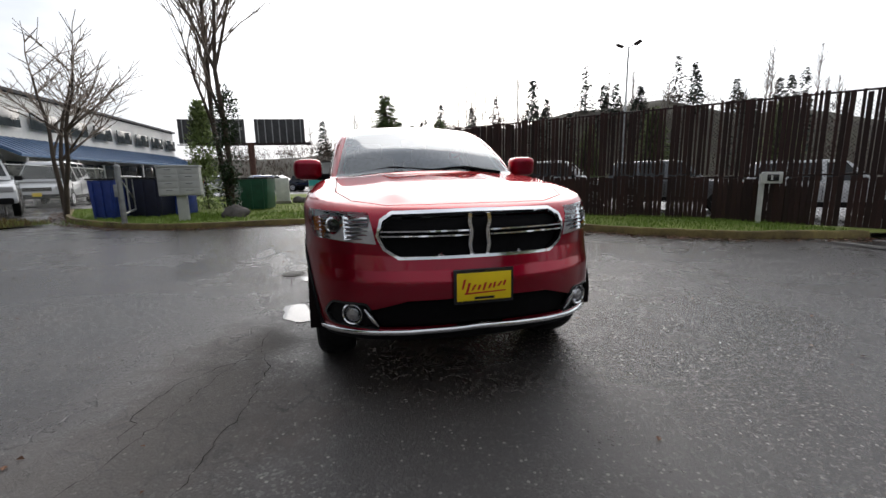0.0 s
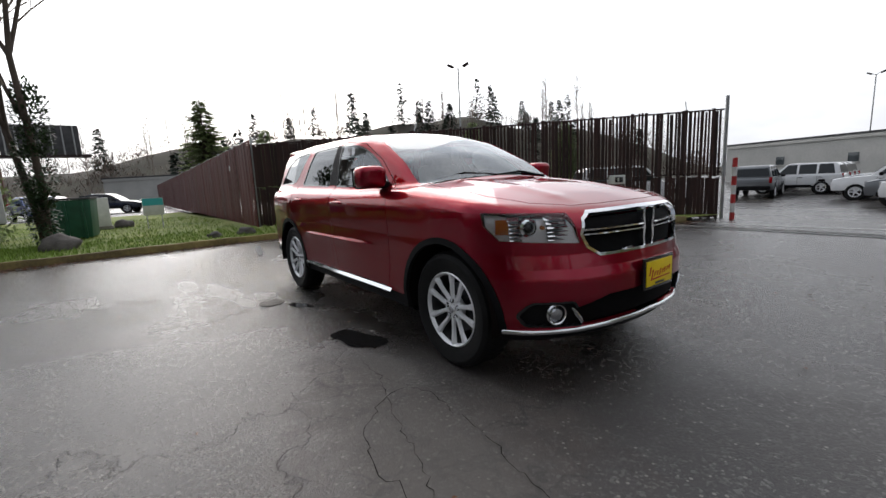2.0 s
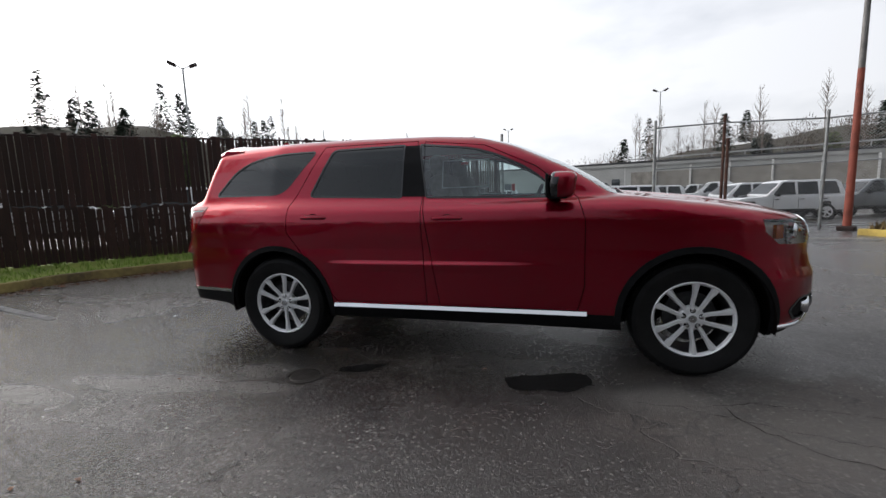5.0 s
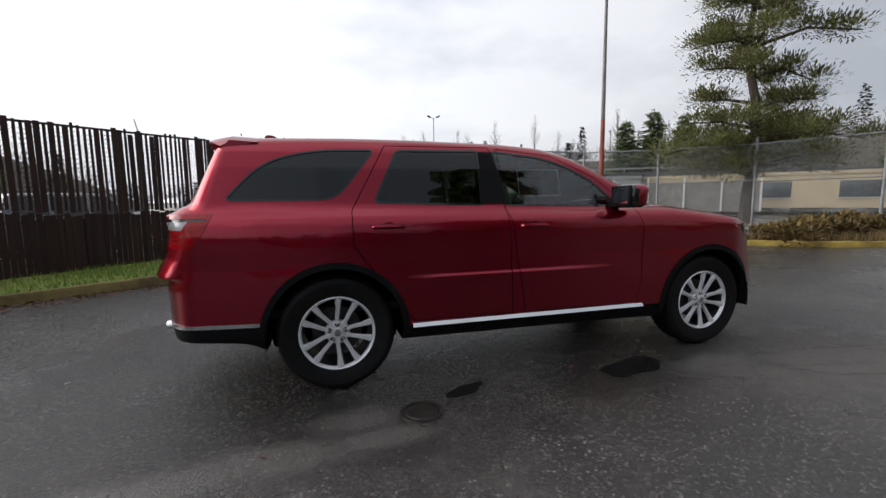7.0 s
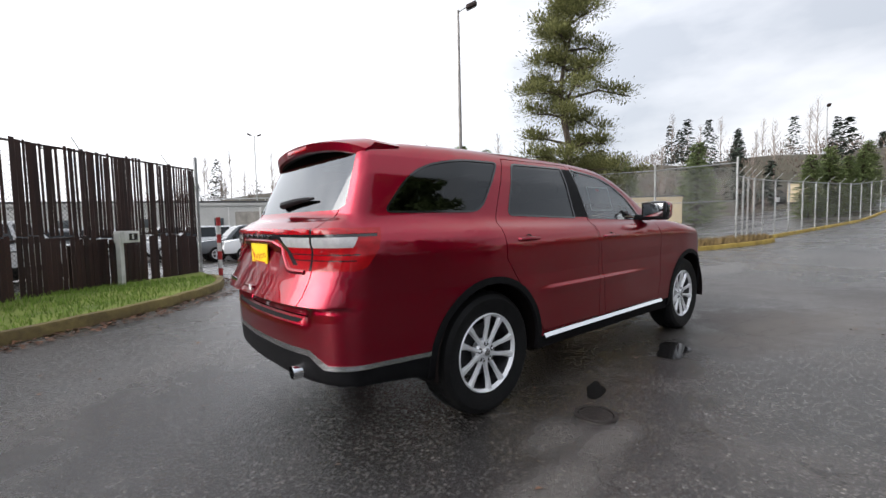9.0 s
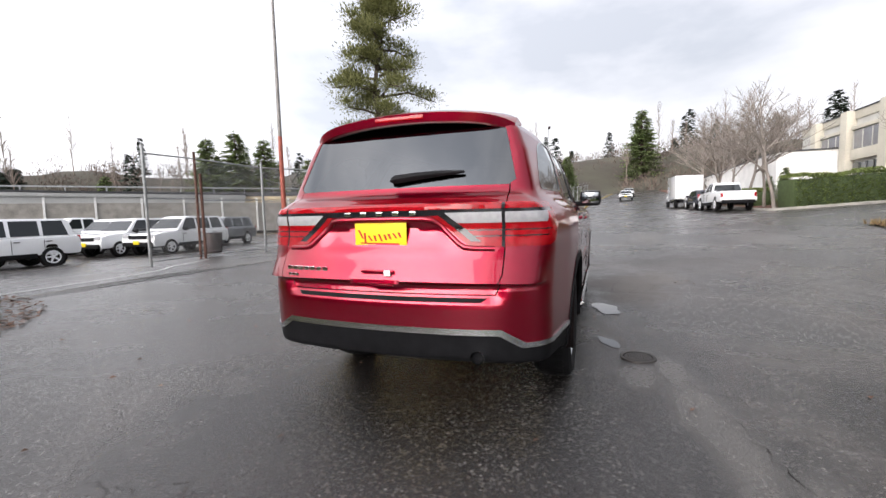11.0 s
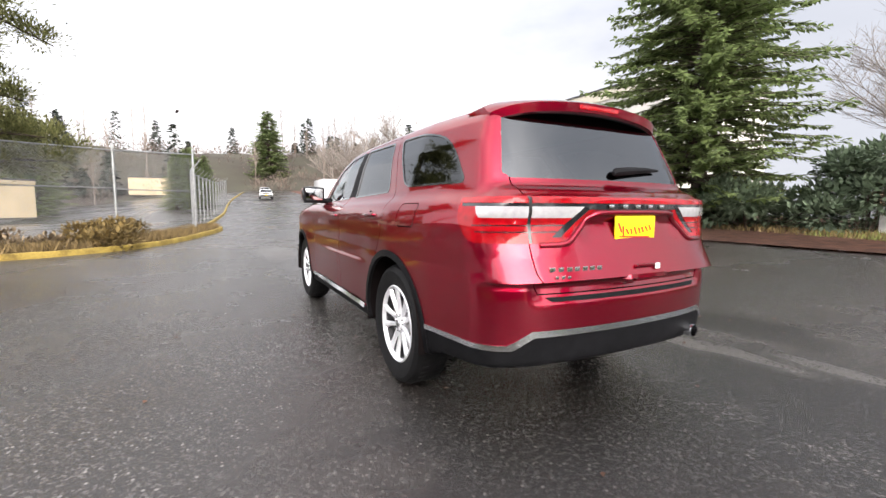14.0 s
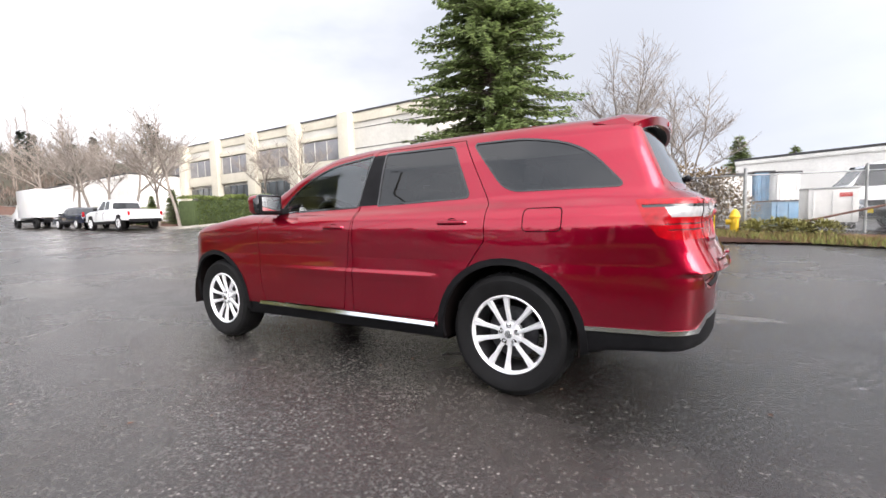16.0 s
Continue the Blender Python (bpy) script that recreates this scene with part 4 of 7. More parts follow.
def asphalt_mat():
    """Wet, worn asphalt: stones, damp patches, cracks with pale edges, puddled hollows."""
    m = bpy.data.materials.new("wet_asphalt")
    m.use_nodes = True
    n, l = m.node_tree.nodes, m.node_tree.links
    b = n["Principled BSDF"]
    tc = n.new("ShaderNodeTexCoord").outputs["Object"]

    def noise_node(scale, detail=4, rough=.55, dist=0.0):
        t = n.new("ShaderNodeTexNoise")
        t.inputs["Scale"].default_value = scale
        t.inputs["Detail"].default_value = detail
        t.inputs["Roughness"].default_value = rough
        t.inputs["Distortion"].default_value = dist
        l.new(tc, t.inputs["Vector"])
        return t.outputs["Fac"]

    def ramp(src, a, b_, lo=0.0, hi=1.0):
        r = n.new("ShaderNodeMapRange")
        r.inputs["From Min"].default_value, r.inputs["From Max"].default_value = a, b_
        r.inputs["To Min"].default_value, r.inputs["To Max"].default_value = lo, hi
        l.new(src, r.inputs["Value"])
        return r.outputs["Result"]

    def math_node(op, a, b_):
        r = n.new("ShaderNodeMath")
        r.operation = op
        for i, v in enumerate((a, b_)):
            if isinstance(v, (int, float)):
                r.inputs[i].default_value = v
            else:
                l.new(v, r.inputs[i])
        return r.outputs[0]

    def mix(f, a, b_):
        r = n.new("ShaderNodeMixRGB")
        l.new(f, r.inputs["Fac"])
        for i, v in (("Color1", a), ("Color2", b_)):
            if isinstance(v, tuple):
                r.inputs[i].default_value = (*v, 1)
            else:
                l.new(v, r.inputs[i])
        return r.outputs["Color"]

    vor = n.new("ShaderNodeTexVoronoi")
    vor.inputs["Scale"].default_value = 75
    l.new(tc, vor.inputs["Vector"])
    sep = n.new("ShaderNodeSeparateColor")
    l.new(vor.outputs["Color"], sep.inputs["Color"])
    stone = ramp(sep.outputs[0], .74, .96)
    base = mix(ramp(noise_node(.35, 5), .35, .65), (.0230, .0208, .0196), (.040, .0350, .0322))
    base = mix(ramp(noise_node(2.2, 5), .42, .70, 0, .6), base, (.038, .036, .034))
    base = mix(math_node('MULTIPLY', stone, .6), base, (.19, .18, .168))
    base = mix(ramp(noise_node(.55, 4), .44, .60, 0, .75), base, (.034, .027, .0235))
    base = mix(ramp(noise_node(28, 3), .35, .75, 0, .35), base, (.012, .0115, .0115))
    big = n.new("ShaderNodeTexVoronoi")
    big.inputs["Scale"].default_value = 42
    l.new(tc, big.inputs["Vector"])
    sep2 = n.new("ShaderNodeSeparateColor")
    l.new(big.outputs["Color"], sep2.inputs["Color"])
    pebble = math_node('MULTIPLY', ramp(sep2.outputs[1], .88, .92), ramp(big.outputs["Distance"], .28, .36, 1, 0))
    base = mix(math_node('MULTIPLY', pebble, .6), base, (.34, .32, .29))
    base = mix(ramp(noise_node(95, 3, .7), .52, .66, 0, .6), base, (.085, .078, .070))
    # cracks
    cr = n.new("ShaderNodeTexVoronoi")
    cr.feature = 'DISTANCE_TO_EDGE'
    cr.inputs["Scale"].default_value = .42
    wob = n.new("ShaderNodeTexNoise")
    wob.inputs["Scale"].default_value = 3.0
    wob.inputs["Detail"].default_value = 6
    l.new(tc, wob.inputs["Vector"])
    vm = n.new("ShaderNodeVectorMath")
    vm.operation = 'MULTIPLY_ADD'
    l.new(wob.outputs["Color"], vm.inputs[0])
    vm.inputs[1].default_value = (.75, .75, .75)
    l.new(tc, vm.inputs[2])
    l.new(vm.outputs[0], cr.inputs["Vector"])
    where = ramp(noise_node(.16, 3), .50, .60)
    halo = math_node('MULTIPLY', ramp(cr.outputs["Distance"], .02, .16, 1, 0), where)
    base = mix(math_node('MULTIPLY', halo, .30), base, (.11, .095, .085))
    line = math_node('MULTIPLY', ramp(cr.outputs["Distance"], .001, .005, .7, 0), where)
    base = mix(line, base, (.010, .009, .009))
    edge_noise = noise_node(3.5, 5, .6)

    def spot(cx, cy, rx, ry, soft):
        """A ragged round patch of the surface."""
        mp = n.new("ShaderNodeMapping")
        mp.vector_type = 'POINT'
        mp.inputs["Location"].default_value = (-cx / rx, -cy / ry, 0)
        mp.inputs["Scale"].default_value = (1 / rx, 1 / ry, 0)
        l.new(tc, mp.inputs["Vector"])
        ln = n.new("ShaderNodeVectorMath")
        ln.operation = 'LENGTH'
        l.new(mp.outputs["Vector"], ln.inputs[0])
        d = math_node('ADD', ln.outputs["Value"], math_node('MULTIPLY', math_node('SUBTRACT', edge_noise, .5), 1.6))
        return ramp(d, 1 - soft, 1 + soft, 1, 0)

    damp = None
    for q in ((-1.2, -1.45, 1.0, .55), (.45, -1.15, .75, .42), (-3.3, -1.3, 1.7, .8), (-1.9, -2.6, .7, .35), (-2.6, .3, 1.2, 1.0)):
        sp = spot(*q, .25)
        damp = sp if damp is None else math_node('MAXIMUM', damp, sp)
    pale = None
    for q in ((-1.46, -1.34, .20, .12), (-1.30, -1.57, .30, .08), (-1.85, -1.62, .38, .13), (-2.35, -1.70, .42, .12), (-2.85, -1.95, .40, .12), (2.2, -1.55, .75, .30), (1.35, -1.28, .35, .16), (3.0, -2.0, .6, .3), (7.5, .6, 1.3, .4), (11, -2.5, 1.8, .5), (9, -5.2, 1.5, .5)):
        sp = spot(*q, .5)
        pale = sp if pale is None else math_node('MAXIMUM', pale, sp)
    worn = None
    for q in ((1.25, -1.50, .55, .30), (1.95, -1.62, .65, .45), (2.65, -1.65, .7, .5), (2.35, -1.10, .5, .32)):
        sp = spot(*q, .35)
        worn = sp if worn is None else math_node('MAXIMUM', worn, sp)
    base = mix(math_node('MULTIPLY', worn, ramp(noise_node(9, 5, .7), .35, .65, .15, .6)), base, (.078, .061, .050))
    net = n.new("ShaderNodeTexVoronoi")
    net.feature = 'DISTANCE_TO_EDGE'
    net.inputs["Scale"].default_value = 2.3
    l.new(vm.outputs[0], net.inputs["Vector"])
    fine = math_node('MULTIPLY', ramp(net.outputs["Distance"], .006, .035, 1, 0), worn)
    base = mix(math_node('MULTIPLY', fine, .75), base, (.014, .012, .011))
    base = mix(math_node('MULTIPLY', damp, .6), base, (.010, .0098, .0098))
    base = mix(math_node('MULTIPLY', pale, .55), base, (.125, .115, .104))
    l.new(base, b.inputs["Base Color"])
    wet = ramp(noise_node(.28, 6, .6, .3), .40, .62)
    rough = math_node('ADD', ramp(wet, 0, 1, .20, .36), math_node('MULTIPLY', stone, -.10))
    rough = math_node('SUBTRACT', rough, math_node('MULTIPLY', damp, .14))
    dry = None
    for q in ((2.4, -1.2, 1.4, .6), (3.6, -.4, 1.4, 1.1), (4.6, -2.4, 1.6, .9)):
        sp = spot(*q, .5)
        dry = sp if dry is None else math_node('MAXIMUM', dry, sp)
    rough = math_node('ADD', rough, math_node('MULTIPLY', dry, .26))
    rough = math_node('ADD', rough, math_node('MULTIPLY', pale, .22))
    rough = math_node('ADD', rough, math_node('MULTIPLY', worn, .18))
    l.new(rough, b.inputs["Roughness"])
    b.inputs["Specular IOR Level"].default_value = .75
    hgt = math_node('ADD', math_node('MULTIPLY', vor.outputs["Distance"], -.35), math_node('MULTIPLY', noise_node(85, 5, .7), 1.3))
    hgt = math_node('SUBTRACT', hgt, math_node('MULTIPLY', line, 2.0))
    bp = n.new("ShaderNodeBump")
    bp.inputs["Strength"].default_value = .58
    bp.inputs["Distance"].default_value = .009
    l.new(hgt, bp.inputs["Height"])
    l.new(bp.outputs["Normal"], b.inputs["Normal"])
    return m


ASPH = asphalt_mat()
gs = sorted(set([-900, -500, -300, -200, -130, 130, 150, 200, 300, 500, 900] + list(range(-90, 91, 6)) + list(range(-26, 27, 1))))
gb = bmesh.new()
gv = [[gb.verts.new((x, y, ground_z(x, y))) for y in gs] for x in gs]
for i in range(len(gs) - 1):
    for j in range(len(gs) - 1):
        gb.faces.new((gv[i][j], gv[i + 1][j], gv[i + 1][j + 1], gv[i][j + 1]))
tagged(link_mesh("ground", gb, ASPH), "dark damp asphalt with stones, cracks and pale worn patches", "ground", kind="structure")


def patch(name, poly, material, lift, label, category, n=4, smooth=True):
    """A flat patch that follows the ground."""
    bm = bmesh.new()
    bm.faces.new([bm.verts.new((x, y, 0)) for x, y in poly])
    bmesh.ops.triangulate(bm, faces=bm.faces)
    for _ in range(n):
        long = [e for e in bm.edges if e.calc_length() > 1.6]
        if not long:
            break
        bmesh.ops.subdivide_edges(bm, edges=long, cuts=1)
        bmesh.ops.triangulate(bm, faces=bm.faces)
    for v in bm.verts:
        v.co.z = ground_z(v.co.x, v.co.y) + lift
    bmesh.ops.recalc_face_normals(bm, faces=bm.faces)
    if sum(f.normal.z for f in bm.faces) < 0:
        bmesh.ops.reverse_faces(bm, faces=bm.faces)
    return tagged(link_mesh(name, bm, material, smooth=smooth), label, category, kind="structure")


def blob(cx, cy, rx, ry, seed, turn=0.0, n=40, rag=.25):
    r = random.Random(seed)
    ph = [r.uniform(0, 6.28) for _ in range(5)]
    out = []
    for k in range(n):
        a = 2 * math.pi * k / n
        q = 1 + rag * sum(math.sin((i + 2) * a + ph[i]) / (i + 2) for i in range(5))
        x, y = rx * q * math.cos(a), ry * q * math.sin(a)
        c, s = math.cos(radians(turn)), math.sin(radians(turn))
        out.append((cx + x * c - y * s, cy + x * s + y * c))
    return out


WATER = mat("puddle_water", (.014, .0135, .0135), rough=.06, spec=.7, bump=.02, bump_scale=12)
DAMP = mat("damp_asphalt", (.017, .0165, .0165), rough=.30, noise_scale=1.6, vary=.5, bump=.5, bump_scale=110)
PALE = mat("pale_asphalt", (.115, .108, .10), rough=.7, noise_scale=2.5, vary=.4, bump=.6, bump_scale=90)
for cx, cy, rx, ry, sd, tn in ((.62, -1.15, .27, .14, 1, 10), (-.72, -1.16, .16, .06, 2, 20)):
    patch("puddle", blob(cx, cy, rx, ry, sd, tn), WATER, .006, "still puddle on the asphalt mirroring the sky", "puddle")
LINEP = mat("faded_paint", (.12, .12, .117), rough=.7, noise_scale=7, vary=.5, bump=.4, bump_scale=90)
patch("parking_line", [(-6.2, -.19), (-4.7, -.515), (-4.72, -.595), (-6.22, -.29)], LINEP, .005, "faded white parking line on asphalt", "line")

IRON = mat("cast_iron", (.045, .04, .036), rough=.5, metal=.6, noise_scale=10, vary=.4, bump=.5, bump_scale=50)
mh = thing("manhole", (-1.06, -1.36, .004), label="round cast iron manhole cover in damp asphalt", category="manhole")
part("cover", lathe_bm([(.001, .008), (.095, .006), (.102, .0), (.102, -.02)], 40, 'z'), IRON, mh)
part("frame_ring", lathe_bm([(.108, .0), (.108, .006), (.128, .006), (.134, -.01)], 40, 'z'), IRON, mh)
studs = bmesh.new()
for i in range(-5, 6):
    for j in range(-5, 6):
        if math.hypot(i, j) < 5:
            add_box(studs, (i * .0175, j * .0175, .007), (.009, .009, .004))
tagged(part("studs", studs, IRON, mh, smooth=False), kind="stuff")



def crack(points, seed, width=.003):
    """A ragged open crack along the points."""
    r = random.Random(seed)
    pts = []
    for a, b in zip(points, points[1:]):
        n = max(2, int(math.dist(a, b) / .045))
        for k in range(n):
            f = k / n
            pts.append((a[0] + (b[0] - a[0]) * f + r.gauss(0, .011), a[1] + (b[1] - a[1]) * f + r.gauss(0, .011)))
    bm = bmesh.new()
    rows = []
    for i, (x, y) in enumerate(pts):
        w = width * r.uniform(.15, .8) * min(1, 6 * min(i, len(pts) - 1 - i) / len(pts) + .1)
        p, q = pts[max(i - 1, 0)], pts[min(i + 1, len(pts) - 1)]
        d = Vector((q[0] - p[0], q[1] - p[1], 0)).normalized()
        rows.append([bm.verts.new((x - d.y * w * s, y + d.x * w * s, ground_z(x, y) + .004)) for s in (-1, 1)])
    for p, q in zip(rows, rows[1:]):
        bm.faces.new((p[0], p[1], q[1], q[0]))
    tagged(link_mesh("crack", bm, SEAMSHADE, smooth=False), "ragged dark crack in the worn asphalt", "crack", kind="structure")


crack([(.95, -1.30), (1.35, -1.36), (1.75, -1.50), (2.2, -1.62), (2.7, -1.80), (3.5, -2.15)], 1)
crack([(1.55, -1.20), (1.62, -1.45), (1.85, -1.72), (2.15, -1.80), (2.55, -1.78)], 2, .0036)
crack([(1.35, -1.36), (1.75, -1.22), (2.3, -1.28), (3.0, -1.42)], 3, .003)
crack([(-1.9, -1.75), (-2.5, -1.85), (-3.1, -2.15), (-3.9, -2.3)], 4, .0036)


# ---- kerbs and verges ----
def smooth_path(pts, n=6):
    """A curve through the points."""
    p = [Vector((*q, 0)) for q in pts]
    p = [p[0] * 2 - p[1]] + p + [p[-1] * 2 - p[-2]]
    out = []
    for i in range(1, len(p) - 2):
        for k in range(n):
            t = k / n
            out.append(.5 * ((2 * p[i]) + (p[i + 1] - p[i - 1]) * t + (2 * p[i - 1] - 5 * p[i] + 4 * p[i + 1] - p[i + 2]) * t * t + (3 * p[i] - p[i - 1] - 3 * p[i + 1] + p[i + 2]) * t ** 3))
    out.append(p[-2])
    return [(q.x, q.y) for q in out]


def kerb(name, path, material, w=.16, h=.14, label=""):
    bm = bmesh.new()
    rows = []
    rnd = random.Random(5)
    for i, (x, y) in enumerate(path):
        a, b = path[max(i - 1, 0)], path[min(i + 1, len(path) - 1)]
        d = Vector((b[0] - a[0], b[1] - a[1], 0)).normalized()
        s = Vector((-d.y, d.x, 0))
        z = ground_z(x, y)
        j = rnd.uniform(-.008, .008)
        prof = ((0, -.05), (.01, h * .75 + j), (.03, h + j), (w - .02, h + j), (w, h * .8), (w, -.05))
        rows.append([bm.verts.new(Vector((x, y, z)) + s * u + Vector((0, 0, v))) for u, v in prof])
    for p, q in zip(rows, rows[1:]):
        for k in range(len(p) - 1):
            bm.faces.new((p[k], q[k], q[k + 1], p[k + 1]))
    bmesh.ops.recalc_face_normals(bm, faces=bm.faces)
    return tagged(link_mesh(name, bm, material), label, "kerb", kind="structure")


CONC = mat("old_concrete", (.24, .225, .20), rough=.75, noise_scale=1.6, vary=.3, bump=.5, bump_scale=40)
KERB = mat("mossy_kerb", (.16, .115, .05), rough=.85, noise_scale=1.3, vary=.55, color2=(.23, .18, .06), bump=.8, bump_scale=30)
KERBY = mat("yellow_kerb", (.32, .21, .04), rough=.8, noise_scale=2.0, vary=.5, color2=(.50, .36, .08), bump=.6, bump_scale=30)
K1 = smooth_path([(-14, -10.5), (-9.6, -8.2), (-7.3, -5.4), (-7.15, -2.9), (-7.2, -.6), (-6.95, .9), (-6.35, 1.85), (-5.45, 2.8), (-4.5, 3.45), (-3.0, 4.5), (-2.2, 5.25), (-1.5, 6.2), (-1.15, 7.4), (-1.1, 8.6)])
K2 = smooth_path([(7.6, 8.3), (7.9, 6.4), (8.7, 5.0), (10.2, 3.75), (12.2, 2.95), (14.5, 2.3), (16.6, 1.75), (17.7, 1.7), (18.4, 2.3)])
K3 = smooth_path([(19, 2.4), (24, 2.0), (35, 1.3), (60, 0.0), (95, -3.5)])
kerb("kerb_verge", K1, KERB, label="low weathered kerb with moss and leaves")
kerb("kerb_corner", K2, KERBY, label="worn yellow painted kerb round a planted corner")
K4 = smooth_path([(60, -10.6), (40, -10.1), (28, -9.7), (24.2, -9.6), (23.5, -10.6), (24.1, -13.5), (25.4, -18.2), (27.5, -20.2)])
kerb("kerb_drive", K4, CONC, label="pale kerb round the hedge and the office drive")
kerb("kerb_road", K3, KERBY, label="worn kerb along the side of the road")

GRASSM = mat("lawn", (.14, .21, .03), rough=.9, noise_scale=1.1, vary=.35, color2=(.22, .25, .05), bump=.7, bump_scale=40)
SOIL = mat("leaf_soil", (.085, .055, .033), rough=.95, noise_scale=2.2, vary=.5, bump=.9, bump_scale=25)
BARK = mat("bark_mulch", (.10, .045, .028), rough=.95, noise_scale=4, vary=.5, bump=1.0, bump_scale=28)
k1v = [p for p in K1]
patch("verge_grass", [(x - .05, y + .12) for x, y in k1v] + [(-1.0, 10.6), (-5.2, 6.2), (-10.2, .9), (-26, .2), (-26, -10.5)], GRASSM, .10, "rough wet grass verge with weeds below the fence", "grass", 6)
patch("corner_bed", [(x, y + .12) for x, y in K2] + [(18.3, 3.2), (16.5, 4.4), (14.3, 6.6), (12, 8.7), (9.6, 9.6)], SOIL, .10, "planted corner with brown weeds and bark", "bed", 6)
EDGE = smooth_path([(11.5, -8.4), (8.6, -8.2), (7.2, -9.4), (5.6, -10.9), (3.2, -11.5), (1.2, -11.5), (-1.5, -11.2), (-3.3, -10.4), (-5.2, -9.4), (-9, -8.4)])
patch("bark_bed", EDGE + [(-9, -11), (-4, -12.4), (-1, -16), (4, -18), (10, -13.5), (12, -10)], BARK, .05, "red bark mulch bed below the fir", "bed", 6)
patch("road_bed", [(24.2, -9.7), (60, -10.8), (95, -12.5), (95, -17), (50, -16), (30, -14), (27.5, -12), (25.5, -11.2)], BARK, .04, "sloping bark bed beside the road", "bed", 6)
gut = smooth_path([(-1.4, 7.0), (.6, 7.25), (2.7, 7.2), (4.7, 6.9), (7.7, 6.6)])
for off, lab, mm in ((0, "drain_edge", DAMP), (.22, "drain_channel", CONC), (.42, "drain_edge", DAMP)):
    patch(lab, [(x, y + off) for x, y in gut] + [(x, y + off + (.18 if mm is CONC else .05)) for x, y in gut[::-1]], mm, .005, "worn concrete drain across the yard entrance", "drain")
wl2 = smooth_path([(-.9, 8.3), (2.2, 8.7), (3.6, 9.6), (5.4, 10.4)])
patch("entrance_line", wl2 + [(x, y + .16) for x, y in wl2[::-1]], mat("wet_white_paint", (.42, .42, .41), rough=.35, noise_scale=6, vary=.5), .006, "wet pale line across the yard entrance", "line")


# grass blades, weeds and fallen leaves
def scatter(name, n, where, size, material, label, category, seed, upright=True, lift=0.0):
    r = random.Random(seed)
    vs, fs = [], []
    for _ in range(n):
        got = where(r)
        if got is None:
            continue
        x, y = got
        z = ground_z(x, y) + lift
        a = r.uniform(0, 6.283)
        h = size * r.uniform(.5, 1.3)
        i = len(vs)
        if upright:
            w = h * .10
            lx, ly = r.uniform(-.5, .5) * h, r.uniform(-.5, .5) * h
            vs += [(x - w * math.cos(a), y - w * math.sin(a), z), (x + w * math.cos(a), y + w * math.sin(a), z), (x + lx, y + ly, z + h)]
            fs.append((i, i + 1, i + 2))
        else:
            t = r.uniform(-.4, .4)
            c, s = math.cos(a) * h, math.sin(a) * h
            vs += [(x - c, y - s, z + .006), (x + s * .6, y - c * .6, z + .012 + abs(t) * h), (x + c, y + s, z + .008), (x - s * .6, y + c * .6, z + .01)]
            fs.append((i, i + 1, i + 2, i + 3))
    me = bpy.data.meshes.new(name)
    me.from_pydata(vs, [], fs)
    me.materials.append(material)
    return tagged(new(name, me), label, category, kind="stuff")


def along(path, lo, hi):
    segs = [(a, b, math.dist(a, b)) for a, b in zip(path, path[1:])]
    tot = sum(s[2] for s in segs)
    def pick(r):
        t = r.uniform(0, tot)
        for a, b, d in segs:
            if t <= d:
                f = t / d
                nx, ny = -(b[1] - a[1]) / d, (b[0] - a[0]) / d
                o = r.uniform(lo, hi)
                return a[0] + (b[0] - a[0]) * f + nx * o, a[1] + (b[1] - a[1]) * f + ny * o
            t -= d
        return None
    return pick


BLADE = mat("grass_blade", (.15, .235, .035), rough=.8, per_island=.3)
BLADEB = mat("dry_blade", (.16, .11, .045), rough=.85, per_island=.5)
LEAF = mat("dead_leaf", (.11, .05, .025), rough=.8, per_island=.6)
scatter("grass_blades", 26000, along(K1, .12, 3.2), .07, BLADE, "short green grass blades on the verge", "grass", 11, lift=.10)
scatter("lawn_blades", 9000, lambda r: (r.uniform(-20, -7.6), r.uniform(-8, .4)), .08, BLADE, "green grass of the lawn by the fence", "grass", 12, lift=.10)
scatter("bed_weeds", 9000, along(K2, .15, 1.6), .22, BLADEB, "brown and green weeds in the corner bed", "weeds", 13, lift=.10)
scatter("fallen_leaves", 4200, along(K1, -.45, .30), .035, LEAF, "brown fallen leaves along the kerb", "leaves", 14, False, .01)
scatter("yard_leaves", 260, lambda r: (r.uniform(-7, 8), r.uniform(-8, 6)), .018, LEAF, "scattered bits of leaf on the asphalt", "leaves", 15, False)
scatter("mulch_chips", 5000, along(EDGE, .0, 2.0), .035, mat("bark_chip", (.13, .06, .04), rough=.9, per_island=.5), "loose bark chips of the bed", "mulch", 16, False, .05)
scatter("edge_weeds", 6000, along(EDGE, -.1, 1.2), .16, BLADEB, "straggling dry weeds at the edge of the bed", "weeds", 17, lift=.04)

scatter("bank_grass", 5000, along(EDGE[30:], -.1, 1.3), .13, mat("bank_blade", (.17, .19, .05), rough=.85, per_island=.4), "yellow-green grass along the edge of the storage yard", "grass", 18, lift=.04)

# ---- slatted fence ----
SLAT = mat("brown_slat", (.036, .0135, .0105), rough=.65, noise_scale=2.0, vary=.35, per_object=.35, stretch=(1, 1, .2))
SLATR = mat("red_slat", (.105, .022, .020), rough=.6, noise_scale=2.0, vary=.3, per_island=.2, stretch=(1, 1, .2))
STEEL = mat("galvanised", (.32, .33, .33), rough=.45, metal=.7, noise_scale=6, vary=.25)
RUST = mat("rusty_post", (.11, .055, .04), rough=.7, metal=.3, noise_scale=5, vary=.45)
DARKPOST = mat("dark_post", (.035, .022, .02), rough=.6, metal=.2, noise_scale=6, vary=.4)


